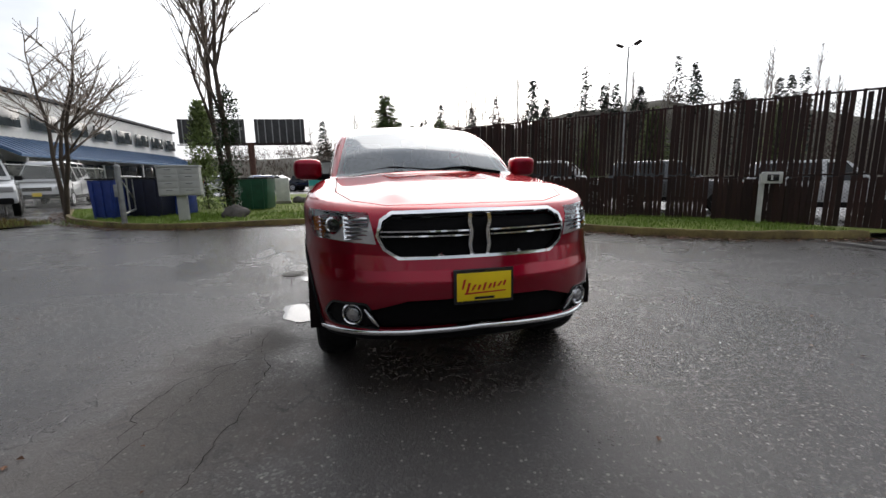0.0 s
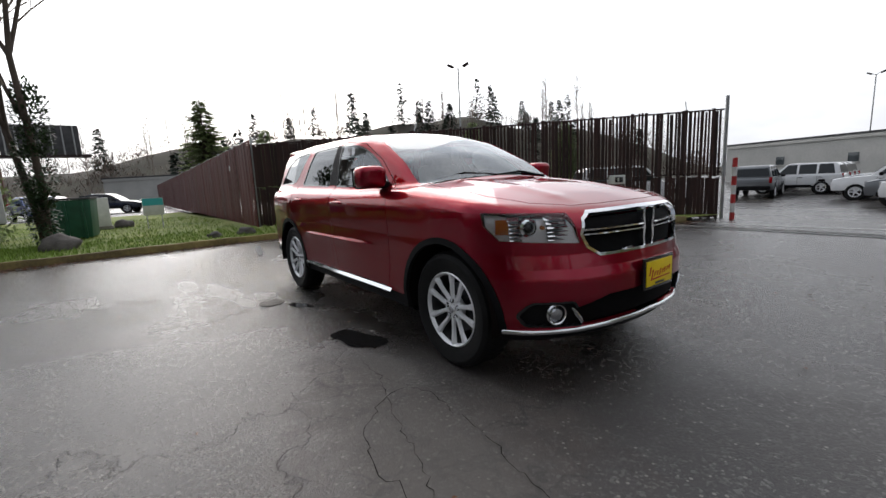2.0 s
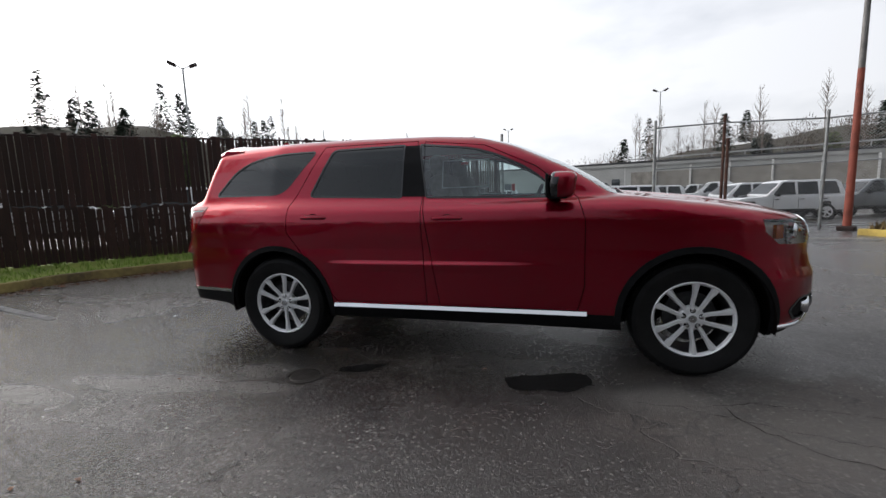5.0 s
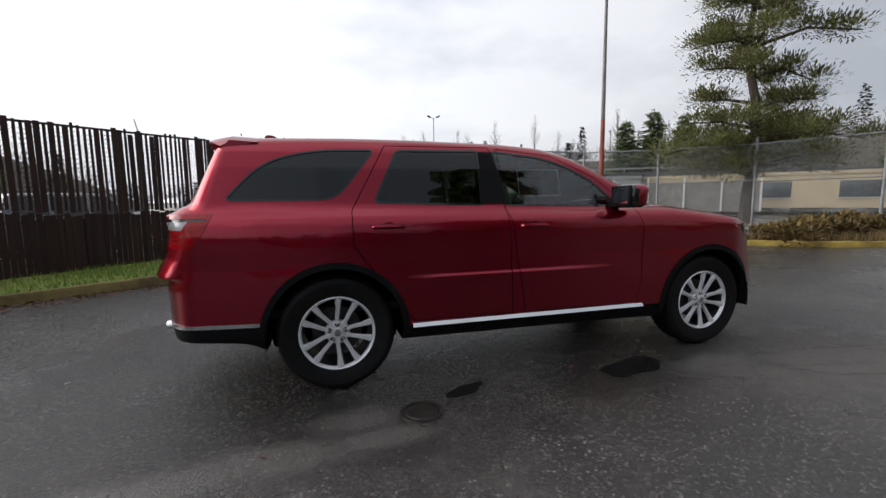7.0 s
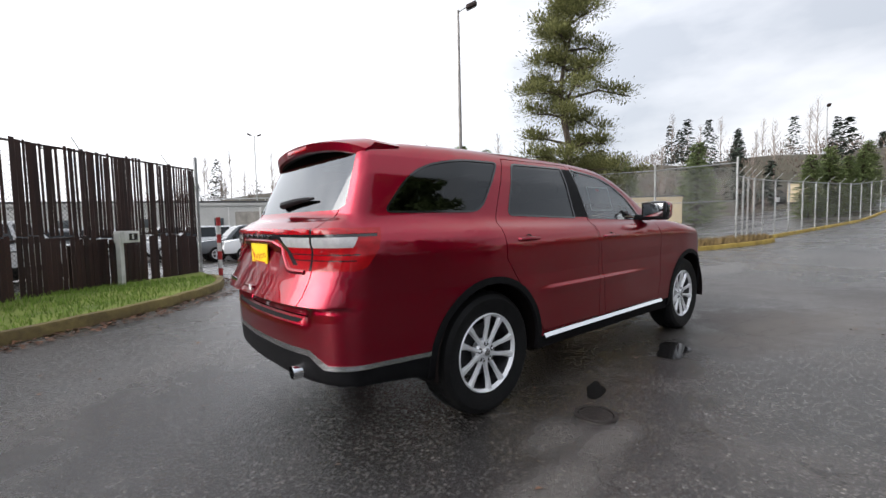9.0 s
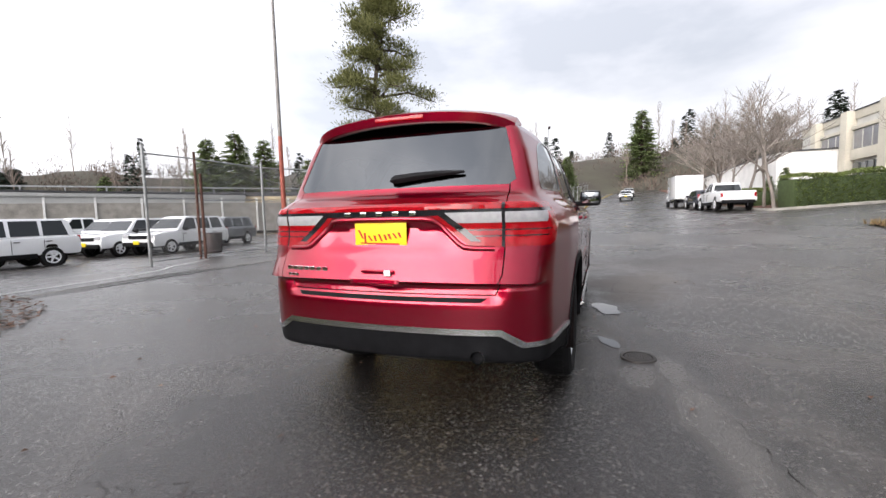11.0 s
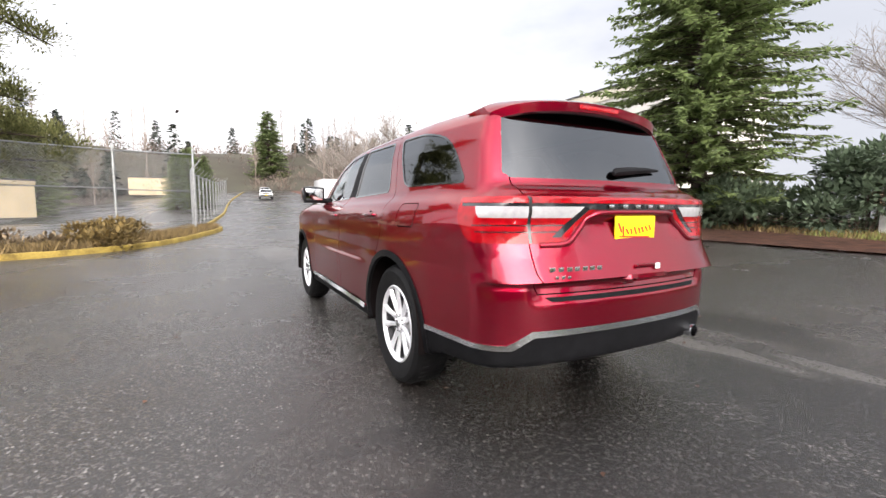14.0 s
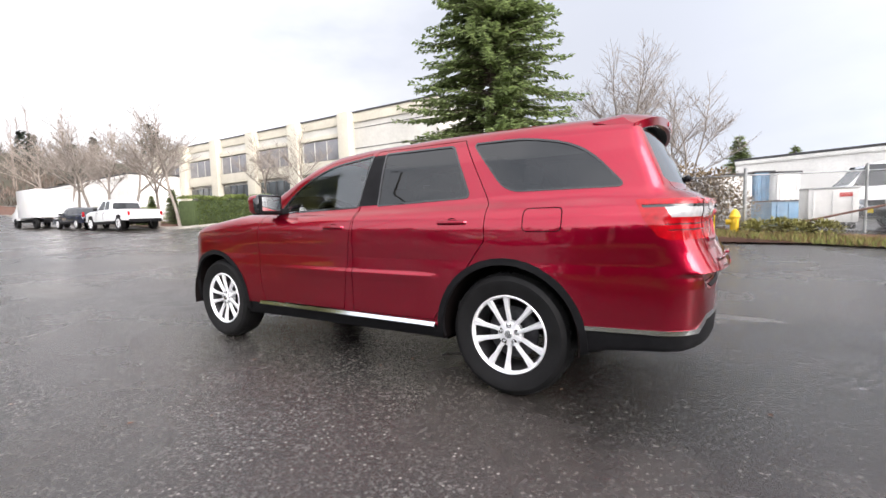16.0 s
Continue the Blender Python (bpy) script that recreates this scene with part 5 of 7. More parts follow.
def wire_mat(name, color, pitch=.055, wire=.10):
    """Chain-link: crossed wires with nothing between."""
    m = bpy.data.materials.new(name)
    m.use_nodes = True
    n, l = m.node_tree.nodes, m.node_tree.links
    b = n["Principled BSDF"]
    b.inputs["Base Color"].default_value = (*color, 1)
    b.inputs["Metallic"].default_value = .5
    b.inputs["Roughness"].default_value = .5
    uv = n.new("ShaderNodeUVMap")
    sx = n.new("ShaderNodeSeparateXYZ")
    l.new(uv.outputs["UV"], sx.inputs[0])
    def mth(op, a, b_):
        r = n.new("ShaderNodeMath")
        r.operation = op
        for i, v in enumerate((a, b_)):
            if isinstance(v, (int, float)):
                r.inputs[i].default_value = v
            else:
                l.new(v, r.inputs[i])
        return r.outputs[0]
    p = mth('DIVIDE', mth('ADD', sx.outputs[0], sx.outputs[1]), pitch * 1.414)
    q = mth('DIVIDE', mth('SUBTRACT', sx.outputs[0], sx.outputs[1]), pitch * 1.414)
    on = mth('MAXIMUM', mth('LESS_THAN', mth('FRACT', p, 0), wire), mth('LESS_THAN', mth('FRACT', q, 0), wire))
    l.new(on, b.inputs["Alpha"])
    return m


WIRE = wire_mat("chain_link", (.42, .43, .43))
WIRED = wire_mat("dark_chain_link", (.03, .022, .02))


def wire_sheet(name, p, q, z0, z1, material, parent):
    bm = bmesh.new()
    uvl = bm.loops.layers.uv.new("UVMap")
    p, q = Vector(p), Vector(q)
    d = (q - p).length
    n = max(1, int(d / 2.5))
    for k in range(n):
        a, b = p.lerp(q, k / n), p.lerp(q, (k + 1) / n)
        f = bm.faces.new([bm.verts.new(v) for v in ((a.x, a.y, a.z + z0), (b.x, b.y, b.z + z0), (b.x, b.y, b.z + z1), (a.x, a.y, a.z + z1))])
        for lp, uvv in zip(f.loops, ((d * k / n, z0), (d * (k + 1) / n, z0), (d * (k + 1) / n, z1), (d * k / n, z1))):
            lp[uvl].uv = uvv
    ob = part(name, bm, material, parent, smooth=False)
    ob.visible_shadow = False
    return ob


FA, FB = Vector((-9.98, .72, 0)), Vector((-1.05, 10.42, 0))
fdir = (FB - FA).normalized()
fturn = math.degrees(math.atan2(fdir.y, fdir.x))
fence = thing("slatted_fence", (FA.x, FA.y, 0), fturn, "tall chain-link fence filled with dark brown privacy slats", "fence")
FL = (FB - FA).length
ftop = lambda u: 2.52 + .22 * u / FL
fbase = lambda u: .10 - .26 * u / FL
slat_mesh = {}
rs = random.Random(21)
u = .12
while u < FL - .06:
    dense = .094
    gone = rs.random() < (.05 if u > FL * .6 else .015)
    if not gone:
        t, b0 = ftop(u), fbase(u)
        mid = b0 + 1.18 + .03 * math.sin(u * 1.7)
        for lo, hi in ((mid + rs.uniform(-.03, .03), t + rs.uniform(-.05, .06)), (b0 + rs.uniform(.02, .08), mid - rs.uniform(0, .07))):
            key = round(hi - lo, 2)
            key_w = (.093 if u < 4.2 else .046 if u < 9 else .055) if lo > mid else .088
            if (key, key_w) not in slat_mesh:
                sm = box_bm((0, 0, key / 2), (key_w, .012, key), bevel=.003)
                me = bpy.data.meshes.new("slat")
                sm.to_mesh(me)
                sm.free()
                me.materials.append(SLAT)
                slat_mesh[key, key_w] = me
            o = new("slat", slat_mesh[key, key_w])
            o.parent = fence
            o.matrix_basis = pose(u, rs.uniform(-.006, .006), lo, 0, rs.uniform(-.5, .5), rs.uniform(-8, 8))
    u += dense
k = 0
while k * 2.45 < FL:
    uu = min(k * 2.45, FL)
    part("fence_post", tube_bm((uu, .05, fbase(uu) - .2), (uu, .05, ftop(uu) + .05), .035), DARKPOST, fence)
    part("barb_arm", tube_bm((uu, .05, ftop(uu)), (uu + .06, .28, ftop(uu) + .30), .014, None, 6), STEEL, fence)
    k += 1
for z, nm in ((0.0, "top_rail"), (-1.62, "middle_rail")):
    part(nm, tube_bm((0, .04, ftop(0) + z), (FL, .04, ftop(FL) + z), .022), DARKPOST, fence)
wire_sheet("fence_mesh", (0, -.03, 0), (FL, -.03, 0), .0, 2.55, WIRED, fence)
for u0, w, h in ((5.6, 1.0, 1.02), (9.4, .9, 1.0), (10.5, .6, .95)):
    part("plywood_panel", box_bm((u0 + w / 2, .09, fbase(u0) + h / 2), (w, .018, h), bevel=.004), mat("stained_plywood", (.045, .026, .02), rough=.8, noise_scale=3, vary=.4), fence)
part("end_post", tube_bm((FL + .05, .0, -.3), (FL + .05, .0, 3.08), .045), STEEL, fence)

fence2 = thing("boundary_fence", (FA.x, FA.y, 0), 179.6, "long fence filled with dull red privacy slats", "fence")
f2 = bmesh.new()
f2top = lambda x: 2.66 - .011 * x
for k in range(520):
    x = .05 + k * .085
    h = f2top(x) + rs.uniform(-.02, .02)
    add_box(f2, (x, rs.uniform(-.01, .01), h / 2 + .03), (.078, .014, h - .06))
tagged(part("red_slats", f2, SLATR, fence2, smooth=False), kind="stuff")
for k in range(17):
    part("fence_post", tube_bm((k * 2.7, -.06, -.1), (k * 2.7, -.06, f2top(k * 2.7) + .09), .035), STEEL, fence2)
part("top_rail", tube_bm((0, -.05, f2top(0) + .02), (44.2, -.05, f2top(44.2) + .02), .022), STEEL, fence2)
part("reflector_tag", box_bm((3.1, .03, 2.0), (.05, .02, .16), bevel=.004), PAPER, fence2)

# ---- keypad post, barrier pole, yard gate fence ----
WHITE = mat("white_paint", (.62, .62, .60), rough=.55, noise_scale=5, vary=.15, bump=.1, bump_scale=40)
kp = thing("keypad_post", (-2.88, 8.12, -.08), 42, "white steel gate keypad post standing in grass", "keypad")
part("post", box_bm((0, 0, .60), (.10, .10, 1.2), bevel=.01), WHITE, kp)
part("hood_box", box_bm((.16, -.02, 1.12), (.36, .26, .24), bevel=.015), WHITE, kp)
part("screen", box_bm((.18, -.155, 1.12), (.20, .012, .14), bevel=.004), GLOSSB, kp)
part("key_bar", box_bm((.16, -.163, 1.12), (.03, .006, .09)), WHITE, kp)

bp_ = thing("barrier_post", (-.62, 10.05, -.15), label="red and white striped barrier post at the gate", category="post")
for k in range(7):
    part("stripe", tube_bm((0, 0, k * .23), (0, 0, (k + 1) * .23), .055, None, 14), WHITE if k % 2 else mat("signal_red", (.42, .03, .03), rough=.5, noise_scale=6), bp_)

gate = thing("yard_fence", (0, 0, 0), label="galvanised chain-link yard fence with barbed wire arms", category="fence")
gpts = [(3.62, 10.62), (5.65, 11.15), (8.05, 10.7), (10.3, 9.4), (12.3, 7.3), (14.3, 4.95), (16.25, 2.65)]
gtop = [3.0, 3.1, 3.0, 3.0, 3.0, 3.1, 3.3]
for (x, y), t in zip(gpts, gtop):
    part("fence_post", tube_bm((x, y, ground_z(x, y) - .2), (x, y, t + .2), .042), STEEL if (x, y) != gpts[1] else RUST, gate)
for (a, ta), (b, tb) in zip(list(zip(gpts, gtop)), list(zip(gpts, gtop))[1:]):
    part("top_rail", tube_bm((*a, ta - .02), (*b, tb - .02), .024), STEEL, gate)
    part("mid_rail", tube_bm((*a, 1.75), (*b, 1.8), .018), STEEL, gate)
    part("bottom_rail", tube_bm((*a, ground_z(*a) + .12), (*b, ground_z(*b) + .12), .02), STEEL, gate)
    m0 = Vector((*a, ground_z(*a)))
    wire_sheet("fence_mesh", (*a, 0), (*b, 0), .05, min(ta, tb), WIRE, gate)
part("brown_post", tube_bm((5.72, 11.02, -.3), (5.72, 11.02, 2.6), .045), RUST, gate)
part("bin_can", lathe_bm([(.24, 0), (.28, .7), (.27, .72), (.25, .7)], 20, 'z'), DARKPOST, gate).location = (6.4, 11.4, -.05)
road_fence = thing("road_fence", (0, 0, 0), label="grey chain-link fence with outward barbed arms beside the road", category="fence")
rp = smooth_path([(16.25, 2.65), (21, 2.9), (30, 2.4), (42, 1.6), (58, .6)], 4)
for i, (x, y) in enumerate(rp):
    z = ground_z(x, y)
    part("fence_post", tube_bm((x, y, z - .2), (x, y, z + 2.75), .04), STEEL, road_fence)
    part("barb_arm", tube_bm((x, y, z + 2.72), (x - .08, y - .30, z + 3.05), .015, None, 6), STEEL, road_fence)
for (a, b) in zip(rp, rp[1:]):
    za, zb = ground_z(*a), ground_z(*b)
    part("top_rail", tube_bm((*a, za + 2.7), (*b, zb + 2.7), .022), STEEL, road_fence)
    wire_sheet("fence_mesh", (*a, za), (*b, zb), .05, 2.7, WIRE, road_fence)
part("sign", box_bm((22.2, 2.60, ground_z(22, 2.7) + 1.75), (.75, .02, .22), bevel=.004), WHITE, road_fence)


# ---- lamps on poles ----
def lamp_pole(name, x, y, h, heads, label, two_tone=False, turn=0.0, r=.07):
    p = thing(name, (x, y, ground_z(x, y)), turn, label, "lamp")
    if two_tone:
        part("lower_pole", tube_bm((0, 0, -.1), (0, 0, 4.2), .095, .075, 14), mat("rust_red_paint", (.28, .07, .045), rough=.6, noise_scale=3, vary=.35), p)
        part("upper_pole", tube_bm((0, 0, 4.2), (0, 0, h), .072, .045, 14), mat("weathered_steel", (.20, .19, .18), rough=.55, metal=.3, noise_scale=3, vary=.3), p)
        part("base_plate", box_bm((0, 0, .06), (.36, .36, .12), bevel=.02), DARKPOST, p)
    else:
        part("pole", tube_bm((0, 0, -.1), (0, 0, h), r, r * .7, 10), STEEL, p)
    for s in heads:
        part("arm", tube_bm((0, 0, h - .08), (.35 * s, 0, h + .12), .025, None, 6), STEEL, p)
        hd = bmesh.new()
        add_box(hd, (.52 * s, 0, h + .16), (.44, .30, .16), Euler((0, radians(-25 * s), 0)).to_matrix(), bevel=.05)
        part("lamp_head", hd, DARKPOST, p)
    return p


lamp_pole("street_lamp", -19.6, 16.8, 9.0, (1, -1), "tall steel yard lamp with two heads", turn=40)
lamp_pole("street_lamp", 11.2, 45.8, 11.2, (1, -1), "tall steel yard lamp with two heads", turn=-10)
lamp_pole("street_lamp", 8.32, 9.99, 9.6, (1,), "rust red lower pole with a grey lamp post above", True, turn=-40)
lamp_pole("street_lamp", 54.5, 5.5, 10.5, (1,), "distant street lamp above the road", turn=200)
lamp_pole("street_lamp", -6, 62, 10.5, (1, -1), "tall steel yard lamp with two heads", turn=0)


# ---- parked vehicles ----
CARWHITE = mat("white_car_paint", (.74, .75, .76), rough=.25, coat=1.0, noise_scale=2, vary=.04)
CARDARK = mat("dark_blue_paint", (.012, .016, .035), rough=.25, coat=1.0, noise_scale=2, vary=.1)
CARGREY = mat("grey_car_paint", (.14, .15, .16), rough=.3, coat=1.0, metal=.4, noise_scale=2, vary=.08)
CARSILV = mat("silver_car_paint", (.48, .49, .5), rough=.3, coat=1.0, metal=.5, noise_scale=2, vary=.06)
CARBLUE = mat("blue_car_paint", (.03, .07, .24), rough=.3, coat=1.0, noise_scale=2, vary=.08)
CARGLASS = mat("car_window", (.015, .018, .02), rough=.06, spec=.7)

SUV_LOW = [(-2.10, .42), (-2.16, .62), (-2.14, .98), (-2.05, 1.06), (.85, 1.04), (1.75, .98), (2.10, .90), (2.16, .62), (2.12, .40)]
SUV_TOP = [(-2.04, 1.04), (-1.90, 1.56), (-1.75, 1.66), (.05, 1.68), (.30, 1.62), (.92, 1.04)]
SEDAN_LOW = [(-2.25, .38), (-2.32, .60), (-2.25, .92), (-1.7, .98), (.95, .93), (1.9, .82), (2.25, .70), (2.28, .45), (2.2, .36)]
SEDAN_TOP = [(-1.75, .95), (-1.05, 1.36), (-.7, 1.43), (.10, 1.43), (.35, 1.38), (1.05, .92)]
PICK_LOW = [(-2.75, .55), (-2.80, .70), (-2.78, 1.18), (-.62, 1.20), (.95, 1.18), (1.9, 1.12), (2.35, 1.02), (2.42, .65), (2.36, .48)]
PICK_TOP = [(-.70, 1.18), (-.60, 1.68), (-.45, 1.78), (.45, 1.80), (.65, 1.74), (1.25, 1.17)]
VAN_LOW = [(-2.6, .45), (-2.66, .6), (-2.64, 1.2), (1.3, 1.15), (2.2, 1.0), (2.5, .85), (2.55, .55), (2.5, .42)]
VAN_TOP = [(-2.62, 1.18), (-2.52, 1.98), (-2.4, 2.05), (.6, 2.05), (.95, 1.95), (1.65, 1.12)]


def tapered(poly, half, lean, z_ref, bevel=.05):
    """A side outline drawn out to both sides, drawn in towards the top."""
    bm = bmesh.new()
    rows = []
    for s in (-1, 1):
        rows.append([bm.verts.new((x, s * (half - max(0, z - z_ref) * lean), z)) for x, z in poly])
    bm.faces.new(rows[0])
    bm.faces.new(rows[1][::-1])
    k = len(poly)
    for i in range(k):
        j = (i + 1) % k
        bm.faces.new((rows[0][j], rows[0][i], rows[1][i], rows[1][j]))
    bmesh.ops.recalc_face_normals(bm, faces=bm.faces)
    if bevel:
        bmesh.ops.bevel(bm, geom=list(bm.edges), offset=bevel, segments=2, affect='EDGES', profile=.6)
    return bm


def shrunk(poly, k, dx=0.0):
    cx, cz = sum(p[0] for p in poly) / len(poly), sum(p[1] for p in poly) / len(poly)
    return [(cx + (x - cx) * k + dx, cz + (z - cz) * k) for x, z in poly]


def parked_car(name, low, top, paint, label, half=.88, wheel_r=.35, axles=(-1.3, 1.32), bed=False, plate_front=True):
    c = thing(name, label=label, category="car" if name != "pickup" else "truck", group="parked cars")
    part("body", tapered(low, half, .10, .8, .06), paint, c, angle=40)
    part("cabin", tapered(top, half - .06, .26, 1.0, .05), paint, c, angle=40)
    x0, x1 = min(p[0] for p in top), max(p[0] for p in top)
    z0, z1 = min(p[1] for p in top), max(p[1] for p in top)
    xs = [x0 + .22 + (x1 - x0 - .62) * f for f in ((0, .30, .34, .66, .70, 1.06) if not bed else (.0, .42, .48, 1.06))]
    for s in (-1, 1):
        for a, b in zip(xs[::2], xs[1::2]):
            zt, zb = z1 - .085, z0 + .045
            yb, yt = half - .06 - (zb - 1.0) * .26 + .004, half - .06 - (zt - 1.0) * .26 + .004
            sl = .10 if b < xs[-1] else .42
            bm = bmesh.new()
            q = [(a + (.12 if a == xs[0] else 0), yt, zt), (a, yb, zb), (b, yb, zb), (b - sl * (1 if b == xs[-1] else .1), yt, zt)]
            bm.faces.new([bm.verts.new((x, y * s, z)) for x, y, z in q])
            part("side_window", bm, CARGLASS, c, smooth=False)
    (xa, za), (xb, zb) = top[-2], top[-1]
    for nm, p, q, out in (("windscreen", top[-2], top[-1], 1), ("rear_window", top[0], top[1], -1)):
        bm = bmesh.new()
        vs = []
        for t, sgn in ((.12, -1), (.12, 1), (.86, 1), (.86, -1)):
            x, z = p[0] + (q[0] - p[0]) * t, p[1] + (q[1] - p[1]) * t
            y = (half - .13 - (z - 1.0) * .26) * sgn
            vs.append(bm.verts.new((x + .012 * out, y, z + .012)))
        bm.faces.new(vs)
        part(nm, bm, CARGLASS, c, smooth=False)
    for ax in axles:
        for s in (-1, 1):
            w = part("wheel", lathe_bm([(wheel_r * .62, .10 * s), (wheel_r * .9, .11 * s), (wheel_r, .07 * s), (wheel_r, -.09 * s), (wheel_r * .6, -.1 * s)], 24), RUBBER, c)
            w.location = (ax, (half - .09) * s, wheel_r)
            part("rim", lathe_bm([(wheel_r * .53, .088 * s), (wheel_r * .58, .104 * s), (wheel_r * .64, .104 * s), (wheel_r * .64, 0)], 24), ALLOY, w)
            part("brake_disc", lathe_bm([(.01, .03 * s), (wheel_r * .6, .03 * s)], 20), DARKMET, w)
            part("hub", lathe_bm([(.001, .10 * s), (wheel_r * .17, .095 * s), (wheel_r * .2, .03 * s)], 14), ALLOY, w)
            for k in range(5):
                a = 2 * math.pi * k / 5
                rot = Matrix.Rotation(-a, 3, 'Y')
                part("spoke", box_bm(rot @ Vector((wheel_r * .36, 0, 0)) + Vector((0, .085 * s, 0)), (wheel_r * .44, .02, wheel_r * .15), rot), ALLOY, w, smooth=False)
            # near-black disc on the body side stands in for the shaded wheel opening
            part("arch_shade", lathe_bm([(wheel_r * 1.18, 0), (wheel_r * .95, .004 * s), (wheel_r * .2, -.01 * s)], 24), SEAMSHADE, c).location = (ax, (half - .012) * s, wheel_r + .03)
    fx, rx = max(p[0] for p in low), min(p[0] for p in low)
    for s in (-1, 1):
        belt = z0 - .09
        for b in xs[1::2]:
            part("door_seam", box_bm((b + .02, (half - max(0, belt - .30 - .8) * .10) * s, belt - .25), (.010, .012, .52)), SEAMSHADE, c, smooth=False)
            part("door_handle", box_bm((b - .12, (half + .004 - max(0, belt - .05 - .8) * .10) * s, belt - .05), (.16, .03, .03), bevel=.008), BLACKP, c)
        part("side_mirror", box_bm((xs[-1] - .10, (half + .06) * s, z0 + .06), (.12, .20, .15), bevel=.04), BLACKP, c)
        part("sill_cladding", box_bm(((axles[0] + axles[1]) / 2, (half - .02) * s, .42), (axles[1] - axles[0] - wheel_r * 2.3, .07, .16), bevel=.02), BLACKP, c)
        part("headlight", box_bm((fx - .05, (half - .22) * s, .84), (.08, .30, .16), bevel=.02), WHITELENS, c)
        part("tail_light", box_bm((rx + .04, (half - .10) * s, .92), (.07, .13, .30), bevel=.02), REDLENS, c)
    part("grille", box_bm((fx - .03, 0, .80), (.06, .95, .16), bevel=.01), BLACKP, c)
    part("bumper", box_bm((fx - .02, 0, .50), (.16, half * 1.8, .18), bevel=.05), BLACKP, c)
    part("bumper", box_bm((rx + .03, 0, .54), (.16, half * 1.8, .20), bevel=.05), BLACKP, c)
    if plate_front:
        part("plate", box_bm((fx + .07, 0, .58), (.015, .30, .15), bevel=.003), YELLOW, c)
    if bed:
        # near-black slab on the solid body, painted shade of an open bed
        part("bed_well_shade", box_bm((-1.7, 0, 1.16), (1.9, 1.4, .12), bevel=.01), SEAMSHADE, c)
    return c


def place_on(c, x, y, turn, dz=0.0):
    c.matrix_basis = pose(x, y, ground_z(x, y) + dz, 0, 0, turn)
    return c


suv_w = place_on(parked_car("parked_suv", SUV_LOW, SUV_TOP, CARWHITE, "white boxy SUV parked in the fenced yard"), 3.3, 17.7, 174)
for x, y, tn in ((10.0, 17.6, 186), (9.3, 19.9, 187), (9.9, 22.3, 184)):
    z = ground_z(x, y)
    copy_thing(suv_w, pose(x, y, z, 0, 0, tn))
for x, y, tn in ((-3.8, 28.5, 179), (-4.1, 31.5, 181), (-4.4, 34.5, 180)):
    copy_thing(suv_w, pose(x, y, ground_z(x, y), 0, 0, tn))
suv_g = place_on(parked_car("parked_suv", SUV_LOW, SUV_TOP, CARGREY, "grey boxy SUV parked in the fenced yard"), 2.6, 19.9, 178)
copy_thing(suv_g, pose(-4.6, 25.2, ground_z(-4.6, 25.2), 0, 0, 98))
copy_thing(suv_g, pose(14.6, 20.2, ground_z(14.6, 20.2), 0, 0, 186))
for k, (x, y, tn) in enumerate(((1.0, 23.4, 178), (.8, 26.6, 177), (.5, 29.8, 179), (5.8, 23.6, 178), (5.6, 26.8, 180), (5.2, 30.2, 178), (9.8, 29.0, 176), (13.5, 26.5, 170))):
    copy_thing(suv_g if k % 3 == 1 else suv_w, pose(x, y, ground_z(x, y), 0, 0, tn))
for x, y, tn in ((-5.2, 13.2, 50), (-8.0, 10.4, 50), (-10.5, 7.6, 50), (-13.0, 5.2, 50)):
    copy_thing(suv_g if x in (-8.0,) else suv_w, pose(x, y, ground_z(x, y), 0, 0, tn))
place_on(parked_car("pickup", PICK_LOW, PICK_TOP, CARWHITE, "white pickup truck parked in the fenced yard", .95, .40, (-1.75, 1.72), True), 10.3, 25.5, 170)
place_on(parked_car("pickup", PICK_LOW, PICK_TOP, CARWHITE, "white pickup truck with a flat tailgate parked by the road", .95, .40, (-1.75, 1.72), True, False), 27.9, -8.6, 2)
place_on(parked_car("parked_car", SEDAN_LOW, SEDAN_TOP, CARDARK, "dark blue saloon parked by the road", .86, .33, (-1.4, 1.4)), 33.6, -8.5, 2)
for x, y, tn, p in ((62, -4.5, 176, CARWHITE), (74, -5.5, 176, CARSILV), (-27, -8.5, 20, CARSILV), (-31, -6.5, 20, CARBLUE), (-30, -11.5, 20, CARWHITE), (-36, -3.2, 70, CARDARK), (-40, -6.5, 70, CARWHITE)):
    place_on(parked_car("parked_car", SEDAN_LOW, SEDAN_TOP, p, "distant saloon car parked along the road", .86, .33, (-1.4, 1.4)), x, y, tn)
place_on(parked_car("parked_van", VAN_LOW, VAN_TOP, CARWHITE, "white passenger van parked behind the wire fence", .97, .36, (-1.75, 1.65)), -8.5, -19.2, 6)
place_on(parked_car("parked_van", VAN_LOW, VAN_TOP, CARWHITE, "white panel van parked behind the wire fence", .97, .36, (-1.75, 1.65)), -10.5, -23.0, 8)
place_on(parked_car("parked_car", SEDAN_LOW, SEDAN_TOP, CARDARK, "dark car parked at the yard edge", .86, .33, (-1.4, 1.4)), -8.9, -14.3, 12)
place_on(parked_car("parked_van", VAN_LOW, VAN_TOP, CARSILV, "silver van parked near the office", .97, .36, (-1.75, 1.65)), -19.5, -13.8, 15)
place_on(parked_car("parked_van", VAN_LOW, VAN_TOP, CARWHITE, "white van at the roadside", .97, .36, (-1.75, 1.65)), -12.6, -12.2, 30)

